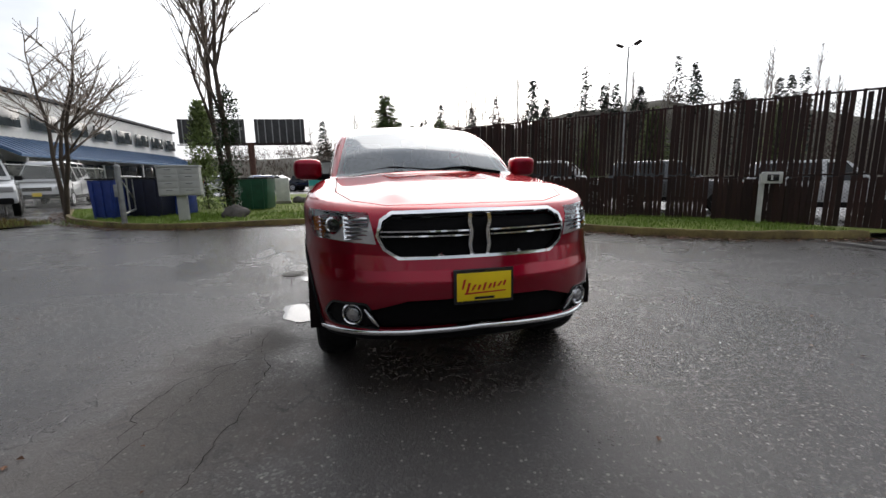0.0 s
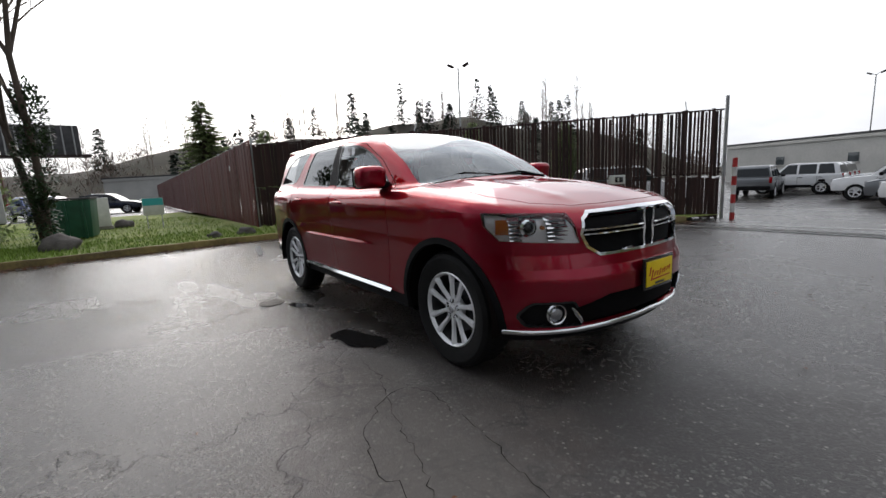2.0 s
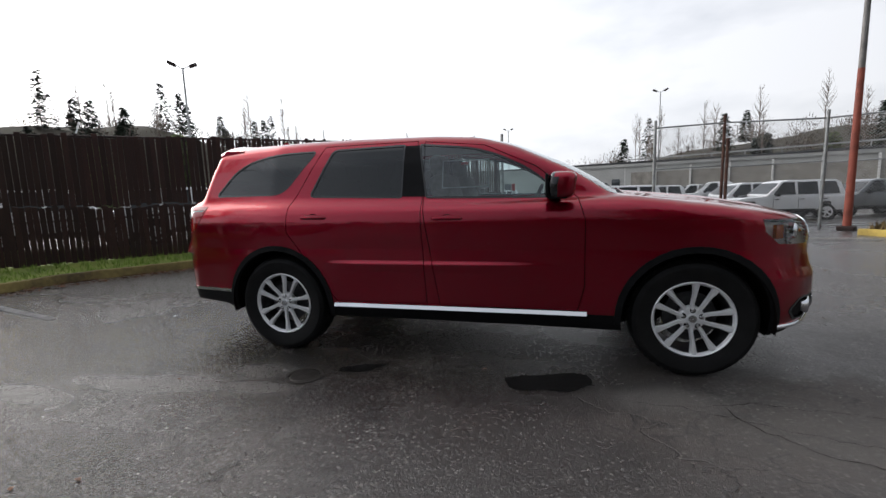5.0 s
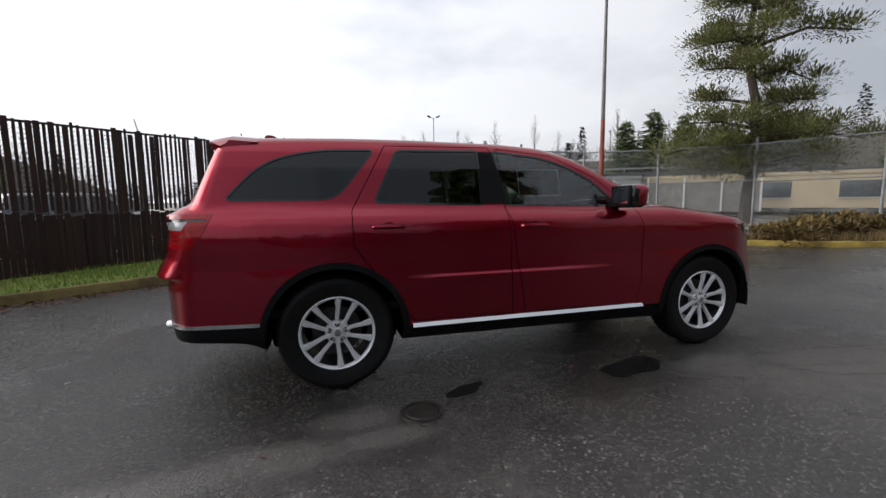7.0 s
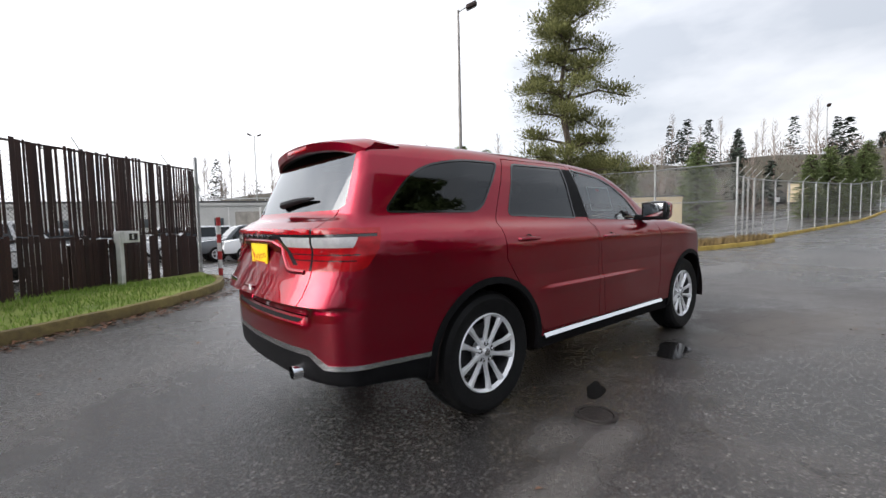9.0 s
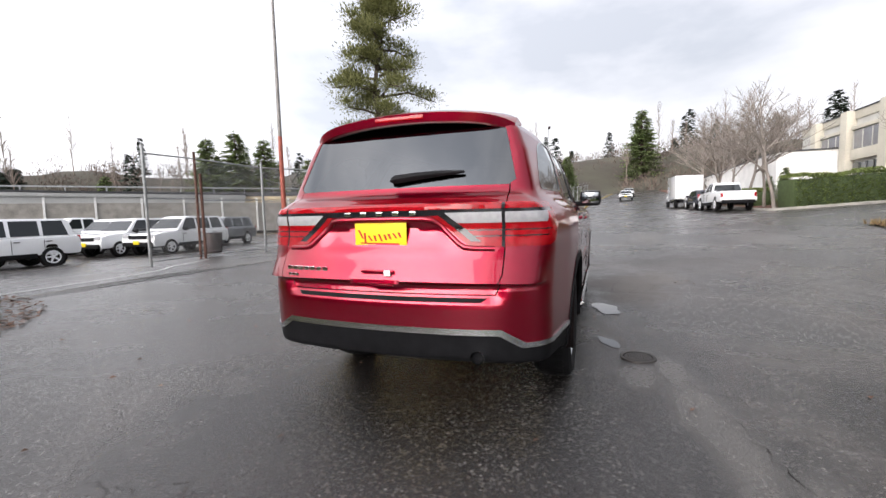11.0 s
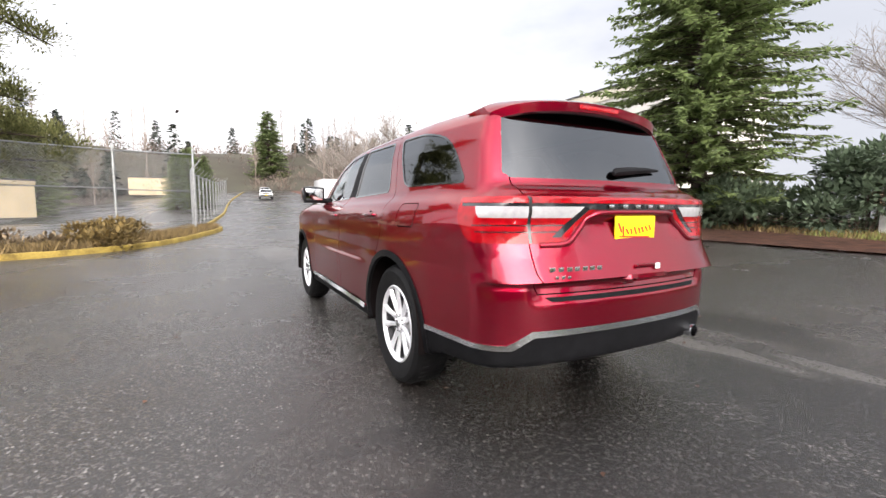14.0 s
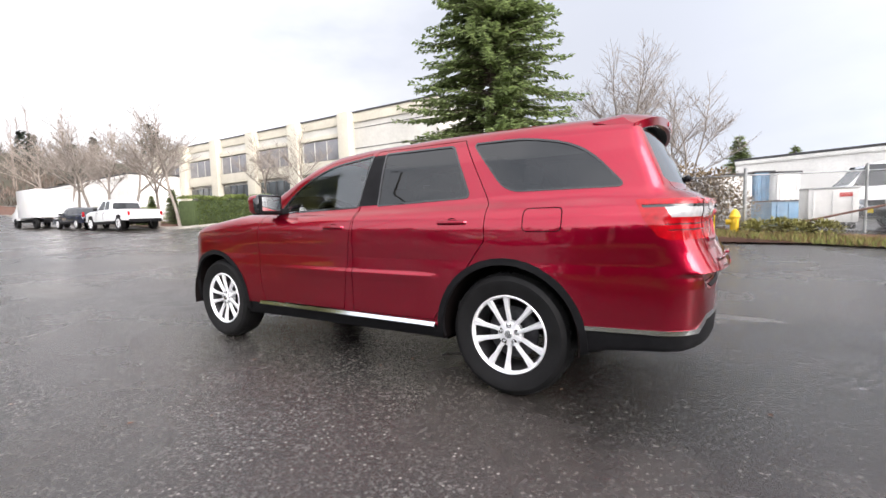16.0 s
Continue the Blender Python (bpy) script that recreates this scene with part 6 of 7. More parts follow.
bt = thing("box_truck", (39.5, -8.1, ground_z(39.5, -8.1)), 2, "white box truck parked by the road", "truck")
part("cargo_box", box_bm((-.6, 0, 1.75), (3.6, 2.1, 2.0), bevel=.04), CARWHITE, bt)
part("cab", tapered([(1.1, .6), (1.1, 1.9), (1.7, 1.95), (2.3, 1.25), (2.9, 1.1), (2.95, .55)], .95, .08, 1, .06), CARWHITE, bt)
part("chassis", box_bm((.2, 0, .55), (4.8, 1.3, .2), bevel=.02), BLACKP, bt)
for ax in (-1.5, 2.1):
    for s in (-1, 1):
        part("wheel", lathe_bm([(.12, .1 * s), (.35, .11 * s), (.4, .07 * s), (.4, -.1 * s), (.2, -.1 * s)], 20), RUBBER, bt).location = (ax, .85 * s, .4)

# ---- buildings ----
def wall_mat(name, c, scale=.5, vary=.12):
    return mat(name, c, rough=.85, noise_scale=scale, vary=vary, bump=.3, bump_scale=20)


CREAM = wall_mat("cream_concrete", (.50, .47, .39))
PANEL = wall_mat("grey_panel", (.50, .49, .45))
BEIGE = wall_mat("beige_block", (.46, .38, .25))
GREYW = wall_mat("grey_metal_wall", (.44, .44, .42))
WHITEW = wall_mat("white_wall", (.74, .73, .70))
ROOFM = mat("dark_roof", (.06, .06, .062), rough=.8, noise_scale=1.5, vary=.3)
WIN = mat("office_glass", (.05, .06, .065), rough=.08, spec=.8, noise_scale=.7, vary=.3)
BLIND = mat("window_blind", (.20, .20, .21), rough=.25, spec=.6, noise_scale=1.2, vary=.15)
BLUEROOF = mat("blue_metal_roof", (.06, .12, .22), rough=.4, metal=.3, noise_scale=2, vary=.25)


def office():
    b = thing("office_building", (0, 0, 0), label="two-storey beige concrete office with tall pilasters", category="building")
    y0, base, top = -24.6, 1.2, 10.2
    part("wall", box_bm((38.5, y0 - 7, (base + top) / 2), (47, 13.6, top - base)), PANEL, b, smooth=False)
    part("roof", box_bm((38.5, y0 - 7, top + .06), (47.4, 14, .12)), ROOFM, b, smooth=False)
    part("parapet", box_bm((38.5, y0 - .22, top - .35), (47.2, .28, .9), bevel=.03), CREAM, b)
    for k in range(6):
        part("pilaster", box_bm((24.2 + 6.6 * k, y0 + .15, (base + top) / 2 - .1), (1.25, .9, top - base + .3), bevel=.03), CREAM, b)
    for k in range(5):
        x = 27.5 + 6.6 * k
        w = part("upper_window", box_bm((x, y0 + .02, 7.35), (4.7, .12, 1.75), bevel=.02), BLIND, b)
        for j in range(4):
            part("mullion", box_bm((x - 2.35 + 1.57 * j, y0 + .10, 7.35), (.07, .08, 1.75)), PANEL, w)
        part("lintel", box_bm((x, y0 + .05, 8.5), (5.3, .3, .35), bevel=.02), CREAM, b)
        part("sill_band", box_bm((x, y0 + .05, 5.9), (5.3, .35, 1.0), bevel=.02), CREAM, b)
        w = part("lower_window", box_bm((x, y0 + .0, 3.8), (4.9, .10, 2.6), bevel=.02), WIN, b)
        for j in range(3):
            part("mullion", box_bm((x - 1.2 + 1.2 * j, y0 + .08, 3.8), (.08, .08, 2.6)), ROOFM, w)
    for z in (8.9, 7.2, 5.4):
        part("wall_groove", box_bm((19.5, y0 - .19, z), (8.6, .03, .05)), ROOFM, b)
    return b


office()


def low_building(name, a, b, z0, h, depth, material, label, windows=(), roof_over=.25):
    a, b = Vector(a), Vector(b)
    d = b - a
    o = thing(name, (a.x, a.y, z0), math.degrees(math.atan2(d.y, d.x)), label, "building")
    L = d.length
    part("wall", box_bm((L / 2, depth / 2, h / 2), (L, abs(depth), h)), material, o, smooth=False)
    part("roof", box_bm((L / 2, depth / 2, h + .08), (L + roof_over, abs(depth) + roof_over, .16)), ROOFM, o, smooth=False)
    part("fascia", box_bm((L / 2, -.06 if depth > 0 else .06, h - .18), (L + .1, .08, .3), bevel=.01), material, o)
    for u, z, w, hh in windows:
        wd = part("window", box_bm((u, -.01 if depth > 0 else .01, z), (w, .08, hh), bevel=.01), WIN, o)
        part("window_frame", box_bm((u, -.05 if depth > 0 else .05, z - hh / 2 - .04), (w + .16, .10, .08)), GREYW, wd)
    return o


low_building("warehouse", (-16, 52.5), (30, 33.5), -.4, 3.9, 14, GREYW, "long low grey metal warehouse behind the car yard", [(6 + 6.2 * k, 2.0, .8, .8) for k in range(7)])
low_building("workshop", (27.5, 37.0), (46.5, 16.0), .2, 3.2, 10, BEIGE, "long low beige block workshop with wide windows", [(9, 1.6, 2.2, 1.4), (15.2, 1.6, 2.6, 1.4), (21, 1.6, 2.6, 1.4), (3.5, 1.6, 2.0, 1.3)])
low_building("white_warehouse", (-4.6, -41), (-30, -29), .4, 4.6, 16, WHITEW, "large white warehouse behind the storage yard", [(20, 2.7, .5, .5), (10, 2.5, .5, .5)])
low_building("pale_warehouse", (52, -19), (95, -20.5), 1.6, 5.2, -14, WHITEW, "pale distant warehouse beyond the bare trees")
low_building("far_house", (92, 8), (100, 7), 3.4, 3.2, 8, BEIGE, "small distant beige house on the hillside")
low_building("far_shed", (-70, -4), (-62, 4), .5, 3.0, 6, GREYW, "distant grey shed at the edge of the wood")


def shop():
    o = thing("shop_building", (-20.5, -17.2, 0), 180, "two-storey pale building with a blue metal canopy", "building")
    part("wall", box_bm((13, 6, 2.9), (26, 11.6, 5.9)), WHITEW, o, smooth=False)
    part("roof", box_bm((13, 6, 5.98), (26.4, 12, .16)), ROOFM, o, smooth=False)
    can = prism_bm([(-1.9, 2.55), (.15, 3.55), (.15, 3.42), (-1.9, 2.42)], -.3, 26.3, 'x')
    c = part("canopy", can, BLUEROOF, o, "blue ribbed metal canopy", smooth=False)
    for k in range(54):
        rb = bmesh.new()
        x = -.25 + .49 * k
        add_tube(rb, (x, -1.9, 2.57), (x, .12, 3.56), .022, None, 5)
        part("rib", rb, BLUEROOF, c)
    for k in range(8):
        part("upper_window", box_bm((2.0 + 3.2 * k, -.03, 4.55), (2.3, .08, .95), bevel=.01), WIN, o)
        part("shop_window", box_bm((2.0 + 3.2 * k, -.03, 1.3), (2.5, .08, 2.0), bevel=.01), WIN, o)
    for k in range(7):
        part("canopy_post", tube_bm((.2 + 4.2 * k, -1.8, 0), (.2 + 4.2 * k, -1.8, 2.45), .06), WHITE, o)


shop()

bb = thing("billboard", (-64, -13, 0), 84, "grey back of a twin roadside billboard on a post", "billboard")
for s, w in ((-1, 9.0), (1, 7.0)):
    bx = (-5.2 if s < 0 else 4.2)
    p = part("panel_back", box_bm((bx, 0, 7.9), (w, .2, 3.4), bevel=.02), ROOFM, bb)
    for k in range(7):
        part("rib", box_bm((bx - w / 2 + w * (k + .5) / 7, -.16, 7.9), (.12, .12, 3.3)), STEEL, p)
    part("catwalk", box_bm((bx, -.5, 6.0), (w, .7, .12)), DARKPOST, bb)
part("post", tube_bm((0, 0, 0), (0, 0, 6.2), .45, None, 14), RUST, bb)
part("cross_beam", box_bm((0, .1, 6.1), (17, .4, .4)), DARKPOST, bb)

ov = thing("overpass", (38, 56, 0), -37, "dark elevated road with a guard rail", "bridge")
part("deck", box_bm((0, 0, 4.5), (62, 5, .9)), ROOFM, ov, smooth=False)
part("guard_rail", box_bm((0, -2.5, 5.5), (62, .1, .18)), STEEL, ov)
for k in range(16):
    part("rail_post", box_bm((-30 + 4 * k, -2.5, 5.2), (.12, .12, .8)), STEEL, ov)
for k in range(5):
    part("pier", box_bm((-26 + 13 * k, 0, 1.8), (1.0, 3.5, 5)), CONC, ov)
yf = thing("yard_wall", (16.0, 37.5, 0), -33, "pale concrete wall with posts at the back of the yard", "wall")
part("panel_wall", box_bm((0, 0, 1.25), (46, .15, 2.7)), CONC, yf, smooth=False)
for k in range(16):
    part("wall_post", box_bm((-22 + 3 * k, -.12, 1.5), (.14, .14, 3.1)), WHITE, yf)

# ---- things at the verge ----
BINBLUE = mat("blue_bin", (.02, .045, .22), rough=.5, noise_scale=5, vary=.2)
NAVY = mat("navy_dumpster", (.012, .014, .035), rough=.55, noise_scale=4, vary=.3)
GREEND = mat("green_dumpster", (.012, .075, .04), rough=.5, noise_scale=4, vary=.25)
MBOX = mat("mailbox_grey", (.42, .43, .41), rough=.5, noise_scale=4, vary=.1)
CARGRN = mat("dark_lid", (.02, .02, .022), rough=.6, noise_scale=4)


def put(name, x, y, turn, label, category, lift=.10):
    return thing(name, (x, y, ground_z(x, y) + lift), turn, label, category)


mb_ = put("mailbox_cluster", -8.38, -4.88, 8, "pale grey cluster mailbox on a pedestal in grass", "mailbox")
part("pedestal", box_bm((0, 0, .34), (.24, .24, .7), bevel=.02), MBOX, mb_)
part("cabinet", box_bm((0, 0, 1.07), (.46, .98, .76), bevel=.02), MBOX, mb_)
part("roof_cap", box_bm((0, 0, 1.46), (.52, 1.03, .05), bevel=.015), MBOX, mb_)
for i in range(2):
    for j in range(4):
        d = part("mail_door", box_bm((.236, -.24 + .48 * i, .80 + .18 * j), (.012, .44, .165), bevel=.004), MBOX, mb_)
        part("slot", box_bm((.245, -.24 + .48 * i, .83 + .18 * j), (.006, .16, .012)), CARGRN, d)


def dumpster(name, x, y, turn, w, d, h, material, label):
    o = put(name, x, y, turn, label, "dumpster", .06)
    tp = tapered([(-w / 2 + .06, .08), (w / 2 - .06, .08), (w / 2, h), (-w / 2, h)], d / 2, 0, 9, .015)
    part("tub", tp, material, o)
    part("lid", box_bm((0, 0, h + .03), (w + .06, d + .06, .05), bevel=.015), CARGRN, o)
    for k in range(3):
        part("rib", box_bm((-w / 3 + w / 3 * k, d / 2 + .02, h / 2), (.07, .05, h - .1), bevel=.01), material, o)
        part("rib", box_bm((-w / 3 + w / 3 * k, -d / 2 - .02, h / 2), (.07, .05, h - .1), bevel=.01), material, o)
    return o


dumpster("recycling_bin", -10.1, -7.3, 80, .75, .8, 1.15, BINBLUE, "blue plastic recycling bin beside a dumpster")
dumpster("dumpster", -10.5, -6.35, 80, 1.05, 1.0, 1.18, NAVY, "dark navy steel dumpster behind the mailbox")
dumpster("recycling_bin", -10.9, -5.6, 80, .5, .5, .95, BINBLUE, "small blue bin behind the mailbox")
dumpster("dumpster", -12.2, -3.7, 84, 1.15, 1.1, 1.12, GREEND, "dark green steel dumpster on the lawn")
cb = put("utility_cabinet", -15.3, -3.15, 5, "white steel utility cabinet on a plinth", "cabinet")
part("plinth", box_bm((0, 0, .06), (.6, .65, .12), bevel=.01), CONC, cb)
part("housing", box_bm((0, 0, .60), (.5, .55, 1.0), bevel=.02), WHITE, cb)
part("cabinet_door", box_bm((.256, 0, .6), (.012, .48, .9), bevel=.004), WHITE, cb)

STONE = mat("boulder", (.075, .068, .062), rough=.9, noise_scale=5, vary=.4, bump=.8, bump_scale=15)
def boulder(x, y, r, seed):
    o = put("boulder", x, y, seed * 40, "dark weathered boulder lying in the grass", "rock", .08)
    bm = bmesh.new()
    bmesh.ops.create_icosphere(bm, subdivisions=3, radius=r)
    for v in bm.verts:
        k = 1 + .35 * noise.noise(v.co * (1.6 / r) + Vector((seed, 0, 0)))
        v.co = v.co * k
        v.co.z *= .7
        v.co.z += r * .25
    part("stone", bm, STONE, o)


for x, y, r, sd in ((-9.05, -3.75, .36, 1), (-8.3, .0, .22, 2), (-8.2, -.75, .17, 3), (-15.6, -2.5, .3, 4)):
    boulder(x, y, r, sd)

sg = put("yard_sign", -13.9, -1.65, 10, "small white and turquoise sign on the lawn", "sign")
for s in (-1, 1):
    part("leg", tube_bm((0, .22 * s, 0), (0, .22 * s, .5), .015, None, 6), STEEL, sg)
part("board", box_bm((0, 0, .72), (.03, .62, .58), bevel=.005), WHITE, sg)
part("colour_band", box_bm((.017, 0, .88), (.006, .60, .24)), mat("turquoise", (.05, .40, .42), rough=.5), sg)

tg = put("tube_gate", -7.75, -6.05, 196, "galvanised swing gate on a hinge post", "gate", .0)
part("hinge_post", tube_bm((0, 0, 0), (0, 0, 1.55), .065, None, 14), STEEL, tg)
part("post_cap", lathe_bm([(.001, 1.6), (.05, 1.585), (.07, 1.55)], 14, 'z'), STEEL, tg)
for z in (.35, 1.30):
    part("gate_rail", tube_bm((.05, 0, z), (4.8, 0, z), .028), STEEL, tg)
part("gate_brace", tube_bm((.1, 0, 1.28), (3.3, 0, .37), .02), STEEL, tg)
for k in range(4):
    part("gate_bar", tube_bm((1.2 * (k + 1), 0, .35), (1.2 * (k + 1), 0, 1.3), .022), STEEL, tg)
part("lock_box", box_bm((-.02, .08, .95), (.12, .08, .3), bevel=.01), STEEL, tg)

# ---- things at the storage yard ----
HYD = mat("hydrant_yellow", (.62, .40, .02), rough=.5, noise_scale=6, vary=.15)
hy = put("fire_hydrant", -3.25, -11.6, 0, "bright yellow cast fire hydrant in weeds", "hydrant", .0)
part("barrel", lathe_bm([(.16, 0), (.16, .05), (.11, .07), (.11, .48), (.14, .5), (.14, .55), (.12, .57), (.10, .66), (.04, .74), (.001, .75)], 24, 'z'), HYD, hy)
for s in (-1, 1):
    part("nozzle", lathe_bm([(.001, .2 * s), (.055, .2 * s), (.06, .12 * s), (.06, .05 * s)], 16, 'y'), HYD, hy).location = (0, 0, .4)
part("pumper_nozzle", lathe_bm([(.001, .22), (.075, .22), (.08, .13), (.08, .05)], 18, 'x'), HYD, hy).location = (0, 0, .38)
yard = thing("storage_fence", (0, 0, 0), label="rusty chain-link storage yard fence with a half open gate", category="fence")
ypts = [(2.5, -17.0), (-.6, -14.2), (-3.5, -11.9), (-6.3, -12.9), (-9.5, -12.6), (-13, -11.8), (-18, -11)]
for x, y in ypts:
    z = ground_z(x, y)
    part("fence_post", tube_bm((x, y, z - .1), (x, y, z + (1.9 if x < 0 else 1.7)), .05 if x == -3.5 else .035), STEEL, yard)
for a, b in zip(ypts, ypts[1:]):
    za, zb = ground_z(*a), ground_z(*b)
    part("top_rail", tube_bm((*a, za + 1.7), (*b, zb + 1.7), .02), STEEL, yard)
    wire_sheet("fence_mesh", (*a, za), (*b, zb), .05, 1.7, WIRE, yard)
part("leaning_bar", tube_bm((-4.0, -11.7, .5), (-7.5, -12.6, 1.3), .03), RUST, yard)
tr = put("waste_skip", -5.65, -13.75, 6, "white steel wheeled skip with a red plate behind the fence", "skip", .0)
part("skip_body", box_bm((0, 0, .72), (1.15, .9, 1.0), bevel=.02), WHITE, tr)
part("rim", box_bm((0, 0, 1.22), (1.2, .95, .05), bevel=.012), STEEL, tr)
part("red_plate", box_bm((-.30, .456, 1.02), (.34, .012, .12)), PLATERED, tr)
for k in range(3):
    part("rib", box_bm((-.45 + .45 * k, .465, .68), (.05, .03, .9), bevel=.006), WHITE, tr)
for s in (-1, 1):
    for e in (-1, 1):
        part("wheel", lathe_bm([(.02, .03 * s), (.10, .03 * s), (.11, .0), (.10, -.03 * s)], 14), RUBBER, tr).location = (.45 * e, .35 * s, .11)
CONTB = mat("faded_blue", (.12, .25, .38), rough=.6, noise_scale=3, vary=.3)
for x, y, w, h, m_, lab in ((-3.25, -17.2, 1.15, 1.75, WHITEW, "white storage locker in the yard"), (-4.15, -17.5, .6, 1.8, CONTB, "narrow faded blue storage locker in the yard"), (-4.85, -17.3, .75, 1.75, WHITEW, "pale storage locker in the yard"), (-4.9, -16.2, 1.5, .75, CONTB, "low faded blue chest in the yard")):
    c = put("storage_locker", x, y, 25, lab, "locker", .0)
    part("housing", box_bm((0, 0, h / 2), (w, 1.2, h), bevel=.03), m_, c)
    for k in range(4):
        part("rib", box_bm((-w / 2 + w * (k + .5) / 4, .61, h / 2), (.06, .04, h - .2), bevel=.008), m_, c)
    part("roof_edge", box_bm((0, 0, h + .03), (w + .1, 1.3, .06), bevel=.01), ROOFM, c)
ub = put("utility_box", .2, -13.2, 10, "white utility box among the shrubs", "box", .0)
part("housing", box_bm((0, 0, .42), (.26, .3, .84), bevel=.02), WHITE, ub)
part("cap", box_bm((0, 0, .86), (.30, .34, .05), bevel=.015), WHITE, ub)


# ---- trees, hedges, hills ----
FIRLEAF = leafy(mat("fir_needles", (.170, .220, .085), rough=.7, per_island=.5), .5)
PINELEAF = leafy(mat("pine_needles", (.165, .170, .066), rough=.7, per_island=.45))
HEDGELEAF = leafy(mat("hedge_leaf", (.15, .19, .055), rough=.7, per_island=.4))
JUNIPER = leafy(mat("juniper_leaf", (.13, .175, .11), rough=.75, per_island=.5))
IVY = mat("ivy_leaf", (.020, .042, .012), rough=.55, per_island=.5)
BROWNLEAF = mat("brown_brush", (.19, .14, .085), rough=.85, per_island=.5)
BARKT = mat("tree_bark", (.075, .058, .045), rough=.9, noise_scale=6, vary=.4, bump=.9, bump_scale=25, stretch=(1, 1, .25))
BARKG = mat("pale_bark", (.22, .19, .165), rough=.9, noise_scale=6, vary=.35, bump=.6, bump_scale=25, stretch=(1, 1, .25))
TWIG = mat("twig_brown", (.28, .23, .19), rough=.9, per_island=.3)


def raw(name, vs, fs, material, parent=None, label="", smooth=False):
    me = bpy.data.meshes.new(name)
    me.from_pydata(vs, [], fs)
    me.materials.append(material)
    if smooth:
        me.polygons.foreach_set("use_smooth", [True] * len(me.polygons))
    o = new(name, me)
    if parent:
        o.parent = parent
    if label:
        o["label"] = label
    return o


def limb_mesh(segs, sides=5):
    vs, fs = [], []
    for p, q, r1, r2 in segs:
        d = (q - p)
        if d.length < 1e-5:
            continue
        d.normalize()
        a = d.orthogonal().normalized()
        b = d.cross(a)
        i = len(vs)
        n = sides if r1 > .02 else 3
        for c, r in ((p, r1), (q, r2)):
            for k in range(n):
                t = 2 * math.pi * k / n
                vs.append(tuple(c + (a * math.cos(t) + b * math.sin(t)) * r))
        for k in range(n):
            j = (k + 1) % n
            fs.append((i + k, i + j, i + n + j, i + n + k))
    return vs, fs


def spray(vs, fs, p, d, length, width, r):
    """A flat needle spray from p along d."""
    side = d.cross(Vector((r.uniform(-.3, .3), r.uniform(-.3, .3), 1)))
    if side.length < 1e-4:
        return
    side.normalize()
    i = len(vs)
    vs += [tuple(p - side * width * .3), tuple(p + d * length * .45 + side * width), tuple(p + d * length), tuple(p + d * length * .45 - side * width)]
    fs.append((i, i + 1, i + 2, i + 3))


def fir(name, x, y, h, R, seed, label, low=.9, lift=0.0, tone=FIRLEAF):
    r = random.Random(seed)
    t = thing(name, (x, y, ground_z(x, y) + lift), r.uniform(0, 360), label, "tree")
    vs, fs, segs = [], [], []
    segs += [(Vector((0, 0, h * k / 8)), Vector((0, 0, h * (k + 1) / 8)), .26 * (1 - k / 8) + .02, .26 * (1 - (k + 1) / 8) + .02) for k in range(8)]
    z = low
    while z < h - .25:
        f = (z - low) / (h - low)
        L0 = R * (1 - f) ** .66 * (1 if f > .06 else .8)
        for k in range(12 if f < .75 else 8):
            a = r.uniform(0, 6.283)
            L = L0 * r.uniform(.55, 1.12) + .15
            steps = max(3, int(L / .12))
            p = Vector((0, 0, z + r.uniform(-.15, .15)))
            d = Vector((math.cos(a), math.sin(a), r.uniform(.05, .3)))
            prev = p.copy()
            for s_ in range(steps):
                d.z -= .55 / steps * (1.2 if s_ < steps * .6 else -1.2)
                p = p + d.normalized() * (L / steps)
                if s_ % 3 == 2:
                    segs.append((prev, p.copy(), .035 * (1 - s_ / steps) + .006, .03 * (1 - s_ / steps) + .004))
                    prev = p.copy()
                if s_ > steps * .12:
                    w = .32 * (1 - .4 * s_ / steps)
                    for sd in (-1, 1):
                        lat = Vector((-d.y, d.x, 0)).normalized() * sd
                        spray(vs, fs, p, (d.normalized() * .55 + lat * r.uniform(.6, 1) + Vector((0, 0, r.uniform(-.55, .1)))).normalized(), w * r.uniform(.8, 1.5), .065, r)
                    for _j in range(2):
                        spray(vs, fs, p, (d.normalized() + Vector((r.uniform(-.7, .7), r.uniform(-.7, .7), r.uniform(-1.1, .4)))).normalized(), w * 1.1, .05, r)
        z += .16 + .08 * (1 - f)
    tv, tf = limb_mesh(segs)
    raw("trunk", tv, tf, BARKT, t)
    raw("crown", vs, fs, tone, t)
    return t


